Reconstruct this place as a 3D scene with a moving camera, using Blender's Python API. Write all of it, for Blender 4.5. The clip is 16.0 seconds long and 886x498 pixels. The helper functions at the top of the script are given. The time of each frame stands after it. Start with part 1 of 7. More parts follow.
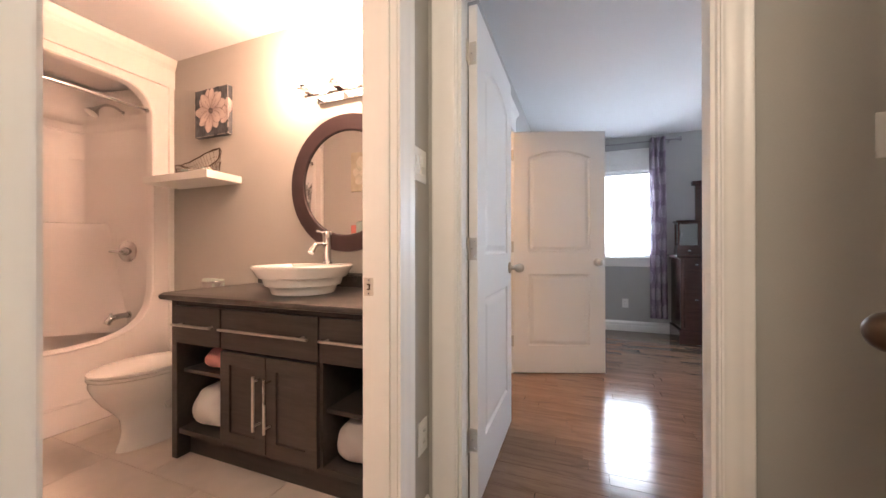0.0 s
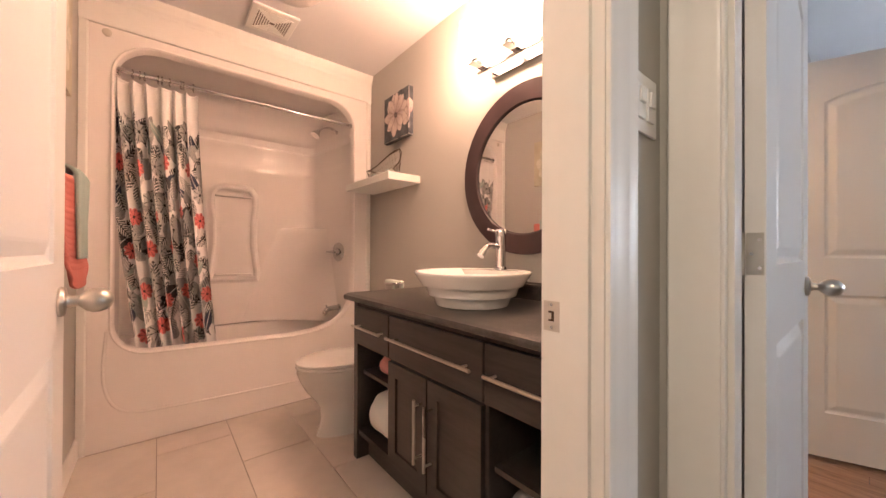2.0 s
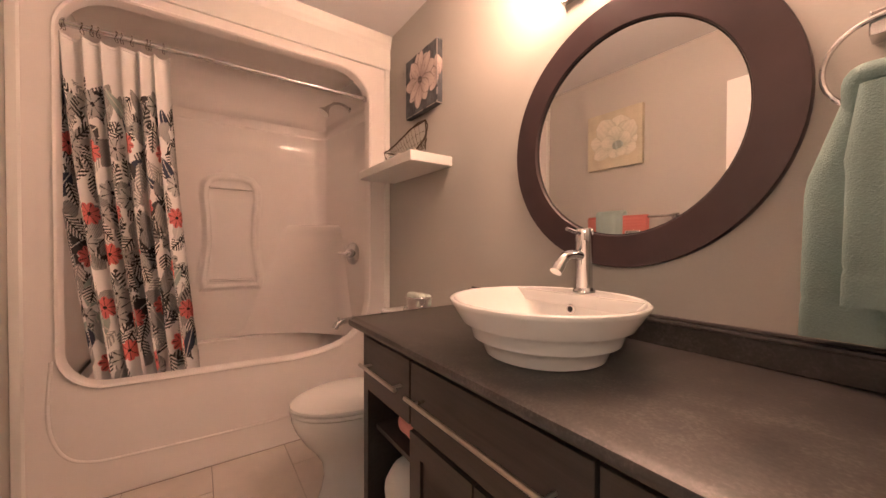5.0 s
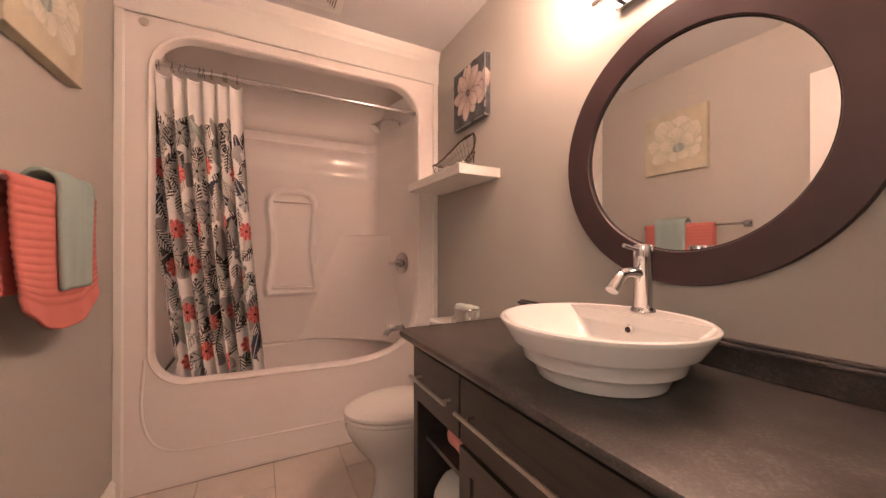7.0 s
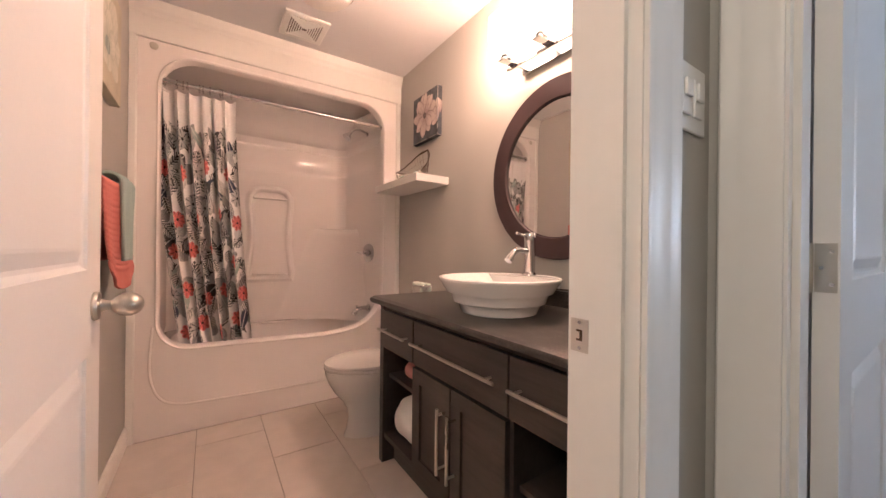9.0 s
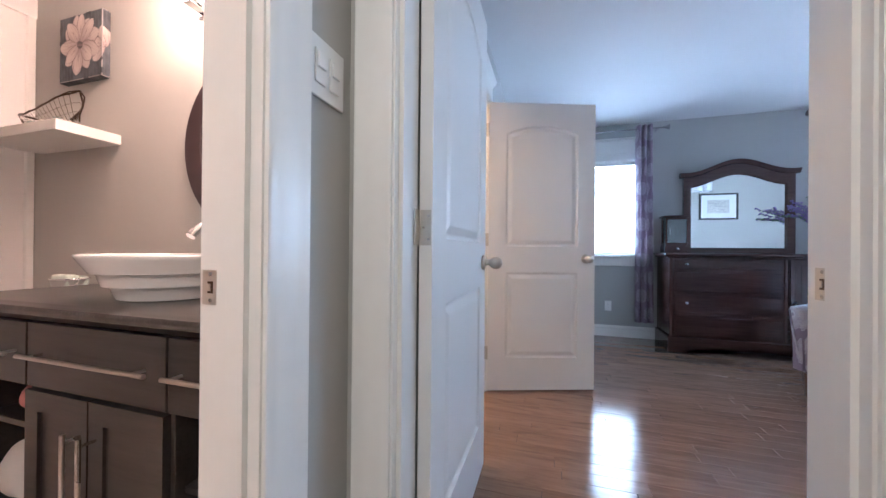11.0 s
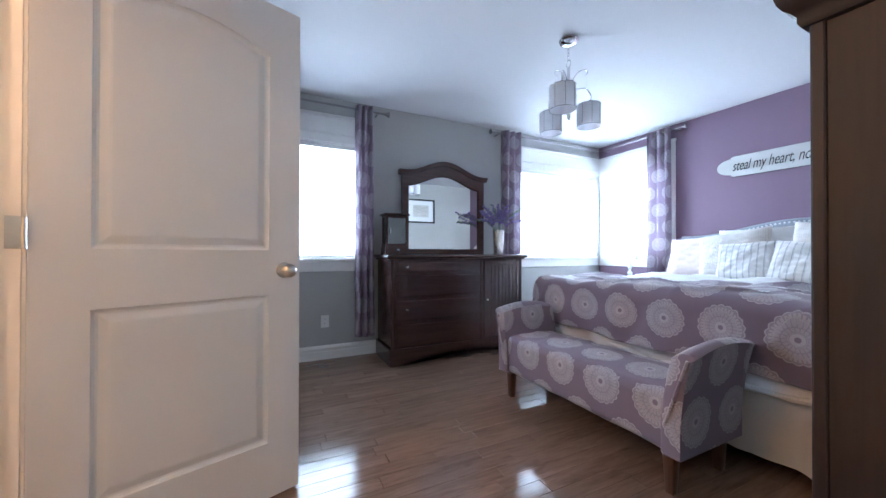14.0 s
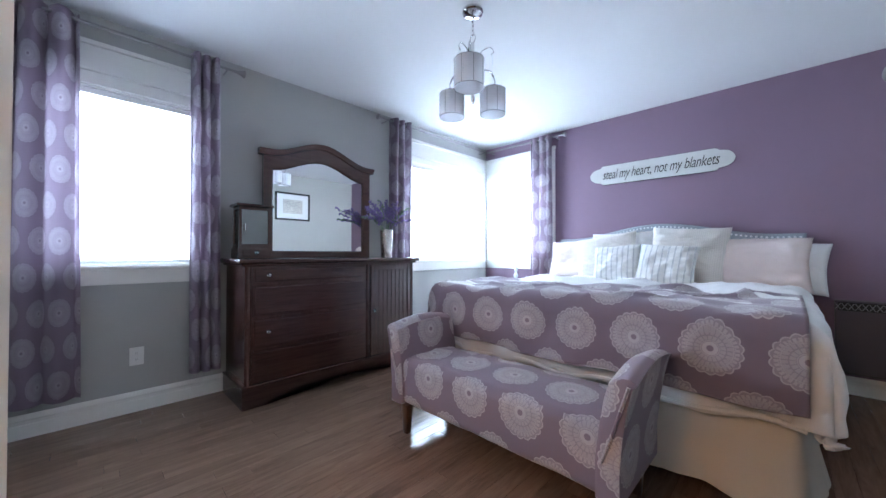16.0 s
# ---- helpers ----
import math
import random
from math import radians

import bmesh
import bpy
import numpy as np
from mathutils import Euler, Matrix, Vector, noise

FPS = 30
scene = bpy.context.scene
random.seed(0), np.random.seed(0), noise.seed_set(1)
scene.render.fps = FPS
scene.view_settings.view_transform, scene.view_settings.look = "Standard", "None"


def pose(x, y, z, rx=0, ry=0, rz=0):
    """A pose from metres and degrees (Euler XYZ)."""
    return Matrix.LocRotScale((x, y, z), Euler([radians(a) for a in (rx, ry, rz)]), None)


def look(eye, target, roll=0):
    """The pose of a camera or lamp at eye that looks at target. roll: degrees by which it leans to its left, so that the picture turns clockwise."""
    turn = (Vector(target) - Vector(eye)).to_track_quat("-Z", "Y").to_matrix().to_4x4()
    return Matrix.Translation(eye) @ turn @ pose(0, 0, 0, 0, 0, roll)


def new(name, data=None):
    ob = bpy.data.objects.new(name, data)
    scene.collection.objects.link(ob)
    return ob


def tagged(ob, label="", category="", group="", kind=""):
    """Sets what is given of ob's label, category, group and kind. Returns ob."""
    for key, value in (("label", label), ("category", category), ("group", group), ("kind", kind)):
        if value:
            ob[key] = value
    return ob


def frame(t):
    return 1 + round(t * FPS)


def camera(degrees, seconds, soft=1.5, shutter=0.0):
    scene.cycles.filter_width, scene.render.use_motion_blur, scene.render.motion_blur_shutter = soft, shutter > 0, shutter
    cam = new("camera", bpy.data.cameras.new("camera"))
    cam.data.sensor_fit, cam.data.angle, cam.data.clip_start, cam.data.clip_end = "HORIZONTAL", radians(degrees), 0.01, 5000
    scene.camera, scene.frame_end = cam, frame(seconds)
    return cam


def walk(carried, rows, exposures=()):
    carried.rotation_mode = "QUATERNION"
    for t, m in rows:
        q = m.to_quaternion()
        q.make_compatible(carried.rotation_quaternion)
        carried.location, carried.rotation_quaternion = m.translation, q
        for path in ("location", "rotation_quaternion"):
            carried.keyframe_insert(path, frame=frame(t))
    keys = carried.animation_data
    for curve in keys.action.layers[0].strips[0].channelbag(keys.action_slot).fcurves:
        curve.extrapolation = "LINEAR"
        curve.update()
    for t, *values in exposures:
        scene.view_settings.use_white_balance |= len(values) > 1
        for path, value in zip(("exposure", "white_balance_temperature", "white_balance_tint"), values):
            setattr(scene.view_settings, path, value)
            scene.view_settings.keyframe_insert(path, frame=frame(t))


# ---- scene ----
cam = camera(103.4, 16.0)
PATH = [
    (0, (-0.149, 1.101, 1.044), (-0.873, 2.966, 1.048), -0.1),
    (0.5, (-0.162, 1.195, 1.043), (-1.219, 2.893, 1.051), -0.2),
    (1, (-0.194, 1.297, 1.041), (-1.516, 2.798, 1.051), -0.0),
    (1.5, (-0.262, 1.386, 1.037), (-1.738, 2.737, 1.046), 0.2),
    (2, (-0.386, 1.473, 1.051), (-1.939, 2.734, 1.06), 0.25),
    (2.5, (-0.492, 1.54, 1.062), (-2.074, 2.763, 1.071), 0.3),
    (3, (-0.575, 1.605, 1.056), (-2.17, 2.812, 1.059), 0.2),
    (3.5, (-0.671, 1.659, 1.05), (-2.267, 2.862, 1.058), 0.15),
    (5.8, (-0.89, 1.794, 1.119), (-2.584, 2.855, 1.095), 0.0),
    (6, (-0.898, 1.802, 1.109), (-2.618, 2.823, 1.11), -0.05),
    (6.5, (-0.889, 1.782, 1.123), (-2.641, 2.747, 1.126), 0.0),
    (7, (-0.838, 1.738, 1.13), (-2.612, 2.661, 1.135), 0.1),
    (7.5, (-0.725, 1.661, 1.118), (-2.506, 2.572, 1.124), 0.2),
    (8, (-0.611, 1.58, 1.098), (-2.39, 2.496, 1.102), 0.2),
    (8.2, (-0.568, 1.553, 1.095), (-2.341, 2.481, 1.1), 0.25),
    (10.3, (-0.213, 1.512, 1.003), (-1.334, 3.168, 1.007), 0.6),
    (10.5, (-0.203, 1.538, 0.993), (-1.192, 3.277, 1.001), 0.4),
    (11, (-0.241, 1.623, 0.99), (-0.831, 3.535, 0.997), 0.5),
    (11.5, (-0.242, 1.75, 0.971), (-0.452, 3.739, 0.994), 0.4),
    (12, (-0.231, 1.94, 1.004), (-0.147, 3.938, 1.014), 0.4),
    (12.5, (-0.221, 2.134, 0.997), (0.104, 4.107, 1.009), 0.3),
    (13, (-0.184, 2.343, 1.013), (0.334, 4.275, 1.026), 0.2),
    (13.5, (-0.122, 2.52, 1.016), (0.598, 4.385, 1.027), 0.2),
    (14, (-0.055, 2.679, 1.017), (0.828, 4.474, 1.03), 0.1),
    (14.5, (0.011, 2.828, 1.024), (1.051, 4.536, 1.036), 0.2),
    (15, (0.08, 2.96, 1.017), (1.271, 4.566, 1.034), 0.2),
    (15.5, (0.122, 3.06, 1.007), (1.472, 4.541, 1.035), 0.1),
    (16, (0.171, 3.121, 1.027), (1.604, 4.528, 1.05), 0.1),
]
walk(cam, [(t, look(eye, target, roll)) for t, eye, target, roll in PATH],
     exposures=((0, 0.36, 6600, 13), (1.5, 0.15, 6700, 13), (2.5, 0.0, 6700, 13), (3.5, -0.3, 6900, 15), (6, -0.28, 6400, 14), (8, -0.3, 6150, 13), (9.5, 0.0, 5850, 10), (10.5, 0.22, 5350, 10), (11.5, 0.28, 5150, 5), (12.3, 0.28, 5200, 8), (13, 0.1, 5450, 10), (14.5, 0.12, 5850, 9), (16, 0.17, 5900, 9)))


# ---- light ----
def area(name, m, sx, sy, power, color):
    li = bpy.data.lights.new(name, "AREA")
    li.shape, li.size, li.size_y, li.energy, li.color = "RECTANGLE", sx, sy, power, color
    ob = new(name, li)
    ob.matrix_world = m
    return ob


def point(name, p, power, color, r=0.05):
    li = bpy.data.lights.new(name, "POINT")
    li.energy, li.color, li.shadow_soft_size = power, color, r
    ob = new(name, li)
    ob.location = p
    return ob


SKY = (0.74, 0.85, 1.0)
WARM = (1.0, 0.56, 0.37)
area("daylight_north_one", look((0.37, 6.34, 1.5), (0.37, 0, 1.5)), 0.8, 1.2, 60, SKY)
area("daylight_north_two", look((3.32, 6.34, 1.5), (3.32, 0, 1.5)), 1.4, 1.2, 95, SKY)
area("daylight_east", look((4.30, 5.6, 1.5), (0, 5.6, 1.5)), 0.84, 1.2, 55, SKY)
BULBS = (-1.64, -1.41, -1.18)
for x in BULBS:
    point("vanity_bulb", (x, 2.605, 2.10), 20.5, WARM, 0.06)

point("closet_bulb", (-1.6, 3.7, 2.2), 56, (1, 0.56, 0.28), 0.08)
point("hall_bulb", (0.05, 0.6, 2.25), 46, (1, 0.84, 0.66), 0.30)
sun = bpy.data.lights.new("sun", "SUN")
sun.energy, sun.angle, sun.color = 0.8, radians(12), (1, 0.97, 0.92)
new("sun", sun).matrix_world = look((0, 0, 0), (0.5, -0.2, -0.9))
w = bpy.data.worlds.new("world")
scene.world = w
w.use_nodes = True
_sky = w.node_tree.nodes.new("ShaderNodeTexSky")
_sky.sky_type, _sky.sun_disc, _sky.sun_elevation, _sky.sun_rotation = "NISHITA", False, radians(50), radians(200)
w.node_tree.links.new(_sky.outputs[0], w.node_tree.nodes["Background"].inputs[0])
w.node_tree.nodes["Background"].inputs[1].default_value = 0.12


# ---- node helpers ----
def link(t, a, b):
    t.links.new(a, b)


def M(t, op, *args, clamp=False):
    n = t.nodes.new("ShaderNodeMath")
    n.operation, n.use_clamp = op, clamp
    for i, a in enumerate(args):
        if isinstance(a, (int, float)):
            n.inputs[i].default_value = a
        else:
            link(t, a, n.inputs[i])
    return n.outputs[0]


def mixc(t, f, a, b, mode="MIX"):
    n = t.nodes.new("ShaderNodeMix")
    n.data_type, n.blend_type = "RGBA", mode
    for s, v in ((n.inputs[0], f), (n.inputs[6], a), (n.inputs[7], b)):
        if isinstance(v, tuple):
            s.default_value = (*v, 1)
        elif isinstance(v, (int, float)):
            s.default_value = v
        else:
            link(t, v, s)
    return n.outputs[2]


def coords(t, kind="Object", scale=(1, 1, 1), rand=0.0):
    c = t.nodes.new("ShaderNodeTexCoord")
    m = t.nodes.new("ShaderNodeMapping")
    m.inputs["Scale"].default_value = scale
    link(t, c.outputs[kind], m.inputs[0])
    if rand:
        o = t.nodes.new("ShaderNodeObjectInfo")
        link(t, M(t, "MULTIPLY", o.outputs["Random"], rand), m.inputs["Location"])
    return m.outputs[0]


def noise_tex(t, vec, scale, detail=4.0, rough=0.55, dist=0.0):
    n = t.nodes.new("ShaderNodeTexNoise")
    n.inputs["Scale"].default_value, n.inputs["Detail"].default_value = scale, detail
    n.inputs["Roughness"].default_value, n.inputs["Distortion"].default_value = rough, dist
    link(t, vec, n.inputs["Vector"])
    return n.outputs["Fac"]


def ramp(t, f, stops):
    n = t.nodes.new("ShaderNodeValToRGB")
    while len(n.color_ramp.elements) < len(stops):
        n.color_ramp.elements.new(0.5)
    for e, (p, c) in zip(n.color_ramp.elements, stops):
        e.position, e.color = p, (*c, 1) if isinstance(c, tuple) else (c, c, c, 1)
    link(t, f, n.inputs[0])
    return n.outputs[0]


def bump(t, b, h, strength, dist=0.002):
    n = t.nodes.new("ShaderNodeBump")
    n.inputs["Strength"].default_value, n.inputs["Distance"].default_value = strength, dist
    link(t, h, n.inputs["Height"])
    link(t, n.outputs[0], b.inputs["Normal"])


def mat(name, color=(0.8, 0.8, 0.8), rough=0.5, metal=0.0, var=0.06, grain=60.0, relief=0.15, coat=0.0, kind="Object"):
    """A painted, cast or woven surface with fine relief and a little uneven tone."""
    m = bpy.data.materials.new(name)
    m.use_nodes = True
    t = m.node_tree
    b = t.nodes["Principled BSDF"]
    b.inputs["Roughness"].default_value, b.inputs["Metallic"].default_value = rough, metal
    b.inputs["Coat Weight"].default_value = coat
    v = coords(t, kind)
    big, fine = noise_tex(t, v, 2.3, 3), noise_tex(t, v, grain, 3)
    f = M(t, "ADD", M(t, "MULTIPLY", big, 0.6), M(t, "MULTIPLY", fine, 0.4))
    lo, hi = tuple(c * (1 - var) for c in color), tuple(min(1, c * (1 + var)) for c in color)
    link(t, ramp(t, f, [(0.3, lo), (0.7, hi)]), b.inputs["Base Color"])
    link(t, M(t, "ADD", rough - 0.04, M(t, "MULTIPLY", big, 0.08)), b.inputs["Roughness"])
    if relief:
        bump(t, b, fine, relief)
    return m


def glow(name, color, strength):
    m = bpy.data.materials.new(name)
    m.use_nodes = True
    b = m.node_tree.nodes["Principled BSDF"]
    b.inputs["Base Color"].default_value = (*color, 1)
    b.inputs["Emission Color"].default_value = (*color, 1)
    b.inputs["Emission Strength"].default_value = strength
    return m


def wood(name, dark, light, rough, grain_axis=(1.2, 26, 26), rand=40.0, knots=0.0, coat=0.0, relief=0.12, tone=0.0):
    m = bpy.data.materials.new(name)
    m.use_nodes = True
    t = m.node_tree
    b = t.nodes["Principled BSDF"]
    v = coords(t, "Object", grain_axis, rand)
    g = noise_tex(t, v, 1.6, 8, 0.62, 0.9)
    fine = noise_tex(t, v, 7.0, 5, 0.6)
    f = M(t, "ADD", M(t, "MULTIPLY", g, 0.7), M(t, "MULTIPLY", fine, 0.3))
    c = ramp(t, f, [(0.33, dark), (0.5, tuple((a + z) / 2 for a, z in zip(dark, light))), (0.68, light)])
    if knots:
        k = noise_tex(t, coords(t, "Object", (5, 14, 14), rand), 1.0, 2, 0.4, 0.6)
        c = mixc(t, M(t, "MULTIPLY", M(t, "SUBTRACT", k, 0.60, clamp=True), 2.5, clamp=True), c, tuple(a * 0.45 for a in dark))
    if tone:
        o = t.nodes.new("ShaderNodeObjectInfo")
        h = t.nodes.new("ShaderNodeHueSaturation")
        link(t, M(t, "ADD", 1 - tone, M(t, "MULTIPLY", o.outputs["Random"], 2 * tone)), h.inputs["Value"])
        link(t, c, h.inputs["Color"])
        c = h.outputs[0]
    link(t, c, b.inputs["Base Color"])
    link(t, M(t, "ADD", rough, M(t, "MULTIPLY", M(t, "SUBTRACT", fine, 0.5), 0.10)), b.inputs["Roughness"])
    b.inputs["Coat Weight"].default_value, b.inputs["Coat Roughness"].default_value = coat, 0.08
    bump(t, b, fine, relief, 0.001)
    return m


def medallion(name, ground, thread, cell=0.27, squash=1.0, sheer=0.0, rough=0.85):
    """Woven cloth with staggered lacy round medallions, laid out in metres by the UV map."""
    m = bpy.data.materials.new(name)
    m.use_nodes = True
    t = m.node_tree
    b = t.nodes["Principled BSDF"]
    sep = t.nodes.new("ShaderNodeSeparateXYZ")
    link(t, coords(t, "UV", (1 / cell, 1 / (cell * squash), 1)), sep.inputs[0])
    v = sep.outputs[1]
    row = M(t, "FLOOR", v)
    u = M(t, "ADD", sep.outputs[0], M(t, "MULTIPLY", M(t, "FLOORED_MODULO", row, 2.0), 0.5))
    a = M(t, "SUBTRACT", M(t, "FRACT", u), 0.5)
    c = M(t, "MULTIPLY", M(t, "SUBTRACT", M(t, "FRACT", v), 0.5), squash)
    r = M(t, "SQRT", M(t, "ADD", M(t, "MULTIPLY", a, a), M(t, "MULTIPLY", c, c)))
    th = M(t, "ARCTAN2", c, a)
    edge = M(t, "ADD", 0.36, M(t, "MULTIPLY", M(t, "ABSOLUTE", M(t, "SINE", M(t, "MULTIPLY", th, 9.0))), 0.03))
    disc = M(t, "LESS_THAN", r, edge)

    def ring(r0, wd):
        return M(t, "LESS_THAN", M(t, "ABSOLUTE", M(t, "SUBTRACT", r, r0)), wd)

    def petals(n, r0, r1, thick):
        band = M(t, "MULTIPLY", M(t, "GREATER_THAN", r, r0), M(t, "LESS_THAN", r, r1))
        return M(t, "MULTIPLY", band, M(t, "GREATER_THAN", M(t, "ABSOLUTE", M(t, "SINE", M(t, "MULTIPLY", th, n))), thick))
    worn = M(t, "ADD", 0.72, M(t, "MULTIPLY", noise_tex(t, coords(t, "UV"), 60, 3), 0.5))
    lace = M(t, "MULTIPLY", petals(9.0, 0.125, 0.185, 0.30), 0.60)
    lace = M(t, "MAXIMUM", lace, ring(0.072, 0.026))
    lace = M(t, "MAXIMUM", lace, M(t, "MULTIPLY", ring(0.112, 0.006), 0.8))
    lace = M(t, "MAXIMUM", lace, M(t, "MULTIPLY", petals(12.0, 0.200, 0.262, 0.45), 0.52))
    lace = M(t, "MAXIMUM", lace, M(t, "MULTIPLY", ring(0.272, 0.006), 0.8))
    lace = M(t, "MAXIMUM", lace, M(t, "MULTIPLY", petals(27.0, 0.225, 0.300, 0.75), 0.55))
    lace = M(t, "MAXIMUM", lace, M(t, "MULTIPLY", petals(18.0, 0.285, 0.335, 0.55), 0.75))
    lace = M(t, "MAXIMUM", lace, M(t, "MULTIPLY", M(t, "LESS_THAN", M(t, "ABSOLUTE", M(t, "SUBTRACT", r, M(t, "SUBTRACT", edge, 0.010))), 0.009), 0.85))
    lace = M(t, "MULTIPLY", M(t, "MULTIPLY", lace, worn), disc)
    dot = M(t, "LESS_THAN", r, 0.040)
    f = M(t, "MULTIPLY", M(t, "ADD", M(t, "MULTIPLY", disc, 0.36), M(t, "MULTIPLY", lace, 0.52)), M(t, "SUBTRACT", 1.0, M(t, "MULTIPLY", dot, 0.75)))
    w1 = noise_tex(t, coords(t, "UV"), 420, 2)
    g = mixc(t, M(t, "MULTIPLY", noise_tex(t, coords(t, "UV"), 5, 3), 0.5), tuple(k * 0.86 for k in ground), tuple(k * 1.12 for k in ground))
    col = mixc(t, f, g, thread)
    link(t, col, b.inputs["Base Color"])
    b.inputs["Roughness"].default_value = rough
    b.inputs["Sheen Weight"].default_value = 0.25
    bump(t, b, M(t, "ADD", w1, M(t, "MULTIPLY", f, 0.7)), 0.25, 0.0015)
    if sheer:
        out = t.nodes["Material Output"]
        tr, mx = t.nodes.new("ShaderNodeBsdfTranslucent"), t.nodes.new("ShaderNodeMixShader")
        link(t, mixc(t, 0.35, col, ground), tr.inputs[0])
        mx.inputs[0].default_value = sheer
        link(t, b.outputs[0], mx.inputs[1])
        link(t, tr.outputs[0], mx.inputs[2])
        link(t, mx.outputs[0], out.inputs[0])
    return m


def thin_cloth(name, color, through_light):
    """Pale cloth thin enough for daylight to show through."""
    m = mat(name, color, 0.85, relief=0.1, var=0.02)
    t = m.node_tree
    tr, mx = t.nodes.new("ShaderNodeBsdfTranslucent"), t.nodes.new("ShaderNodeMixShader")
    tr.inputs[0].default_value = (*color, 1)
    mx.inputs[0].default_value = through_light
    link(t, t.nodes["Principled BSDF"].outputs[0], mx.inputs[1])
    link(t, tr.outputs[0], mx.inputs[2])
    link(t, mx.outputs[0], t.nodes["Material Output"].inputs[0])
    return m


def painted(name, rough=0.8, cloth=True, see=0.0):
    """Takes its drawing from the colour layer of the mesh."""
    m = bpy.data.materials.new(name)
    m.use_nodes = True
    t = m.node_tree
    b = t.nodes["Principled BSDF"]
    a = t.nodes.new("ShaderNodeAttribute")
    a.attribute_name = "print"
    n = noise_tex(t, coords(t), 300 if cloth else 90, 3)
    link(t, mixc(t, 0.25, a.outputs[0], ramp(t, n, [(0.3, 0.75), (0.7, 1.0)]), "MULTIPLY"), b.inputs["Base Color"])
    b.inputs["Roughness"].default_value = rough
    bump(t, b, n, 0.2, 0.001)
    return m


# ---- mesh helpers ----
def bx(bm, x0, x1, y0, y1, z0, z1, b=0.0, seg=2):
    m = Matrix.LocRotScale(((x0 + x1) / 2, (y0 + y1) / 2, (z0 + z1) / 2), None, (abs(x1 - x0), abs(y1 - y0), abs(z1 - z0)))
    r = bmesh.ops.create_cube(bm, size=1, matrix=m)
    if b:
        es = list({e for v in r["verts"] for e in v.link_edges})
        bmesh.ops.bevel(bm, geom=es, offset=b, segments=seg, profile=0.5, affect="EDGES")
    return bm


def box(*a, **k):
    return bx(bmesh.new(), *a, **k)


def part(name, bm, material, parent=None, label="", kind="", smooth=False, at=None, fix=False):
    me = bpy.data.meshes.new(name)
    if fix:
        bmesh.ops.recalc_face_normals(bm, faces=bm.faces)
    if smooth:
        for f in bm.faces:
            f.smooth = True
    bm.to_mesh(me)
    bm.free()
    me.materials.append(material)
    if smooth:
        me.set_sharp_from_angle(angle=radians(38))
    ob = new(name, me)
    if parent:
        ob.parent = parent
    if at is not None:
        ob.matrix_basis = at
    return tagged(ob, label=label, kind=kind)


def shared(name, me, parent, at, label=""):
    ob = new(name, me)
    ob.parent = parent
    ob.matrix_basis = at
    return tagged(ob, label=label)


def base(name, x, y, z, label, category, group="", rz=0):
    e = new(name)
    e.empty_display_size = 0.05
    e.matrix_world = pose(x, y, z, 0, 0, rz)
    return tagged(e, label, category, group)


def loft(bm, loops, closed=True, cap0=False, cap1=False):
    """Joins rings of equally many points."""
    rows = [[bm.verts.new(p) for p in lp] for lp in loops]
    n = len(rows[0])
    for a, b in zip(rows, rows[1:]):
        for i in range(n if closed else n - 1):
            j = (i + 1) % n
            bm.faces.new((a[i], a[j], b[j], b[i]))
    if cap0:
        bm.faces.new(rows[0][::-1])
    if cap1:
        bm.faces.new(rows[-1])
    return rows


def ringpts(cx, cy, z, rx, ry=None, n=32, p=2.0, ph=0.0):
    ry = rx if ry is None else ry
    out = []
    for i in range(n):
        a = 2 * math.pi * i / n + ph
        c, s = math.cos(a), math.sin(a)
        out.append((cx + rx * math.copysign(abs(c) ** (2 / p), c), cy + ry * math.copysign(abs(s) ** (2 / p), s), z))
    return out


def lathe(bm, prof, cx=0, cy=0, n=28, sy=1.0, cap0=True, cap1=True):
    loft(bm, [ringpts(cx, cy, z, max(r, 1e-4), max(r, 1e-4) * sy, n) for r, z in prof], cap0=cap0, cap1=cap1)
    return bm


def tube(bm, pts, r, n=8, closed=False, caps=True, taper=None):
    pts = [Vector(p) for p in pts]
    loops, m = [], len(pts)
    ref = None
    for i, p in enumerate(pts):
        a = pts[(i - 1) % m] if (closed or i) else pts[0]
        b = pts[(i + 1) % m] if (closed or i < m - 1) else pts[-1]
        d = (b - a).normalized()
        if ref is None:
            ref = d.orthogonal().normalized()
        ref = (ref - d * ref.dot(d))
        ref = ref.normalized() if ref.length > 1e-5 else d.orthogonal().normalized()
        s = d.cross(ref)
        rr = r if taper is None else r * (taper[0] + (taper[1] - taper[0]) * i / (m - 1))
        loops.append([tuple(p + (ref * math.cos(2 * math.pi * k / n) + s * math.sin(2 * math.pi * k / n)) * rr) for k in range(n)])
    if closed:
        loops.append(loops[0])
    loft(bm, loops, cap0=caps and not closed, cap1=caps and not closed)
    return bm


def smooth_path(pts, k=6):
    """Catmull-Rom through the points."""
    p = [Vector(q) for q in pts]
    p = [p[0] * 2 - p[1]] + p + [p[-1] * 2 - p[-2]]
    out = []
    for i in range(1, len(p) - 2):
        for j in range(k):
            s = j / k
            a, b, c, d = p[i - 1], p[i], p[i + 1], p[i + 2]
            out.append(0.5 * ((2 * b) + (c - a) * s + (2 * a - 5 * b + 4 * c - d) * s * s + (3 * b - a - 3 * c + d) * s ** 3))
    out.append(p[-2])
    return out


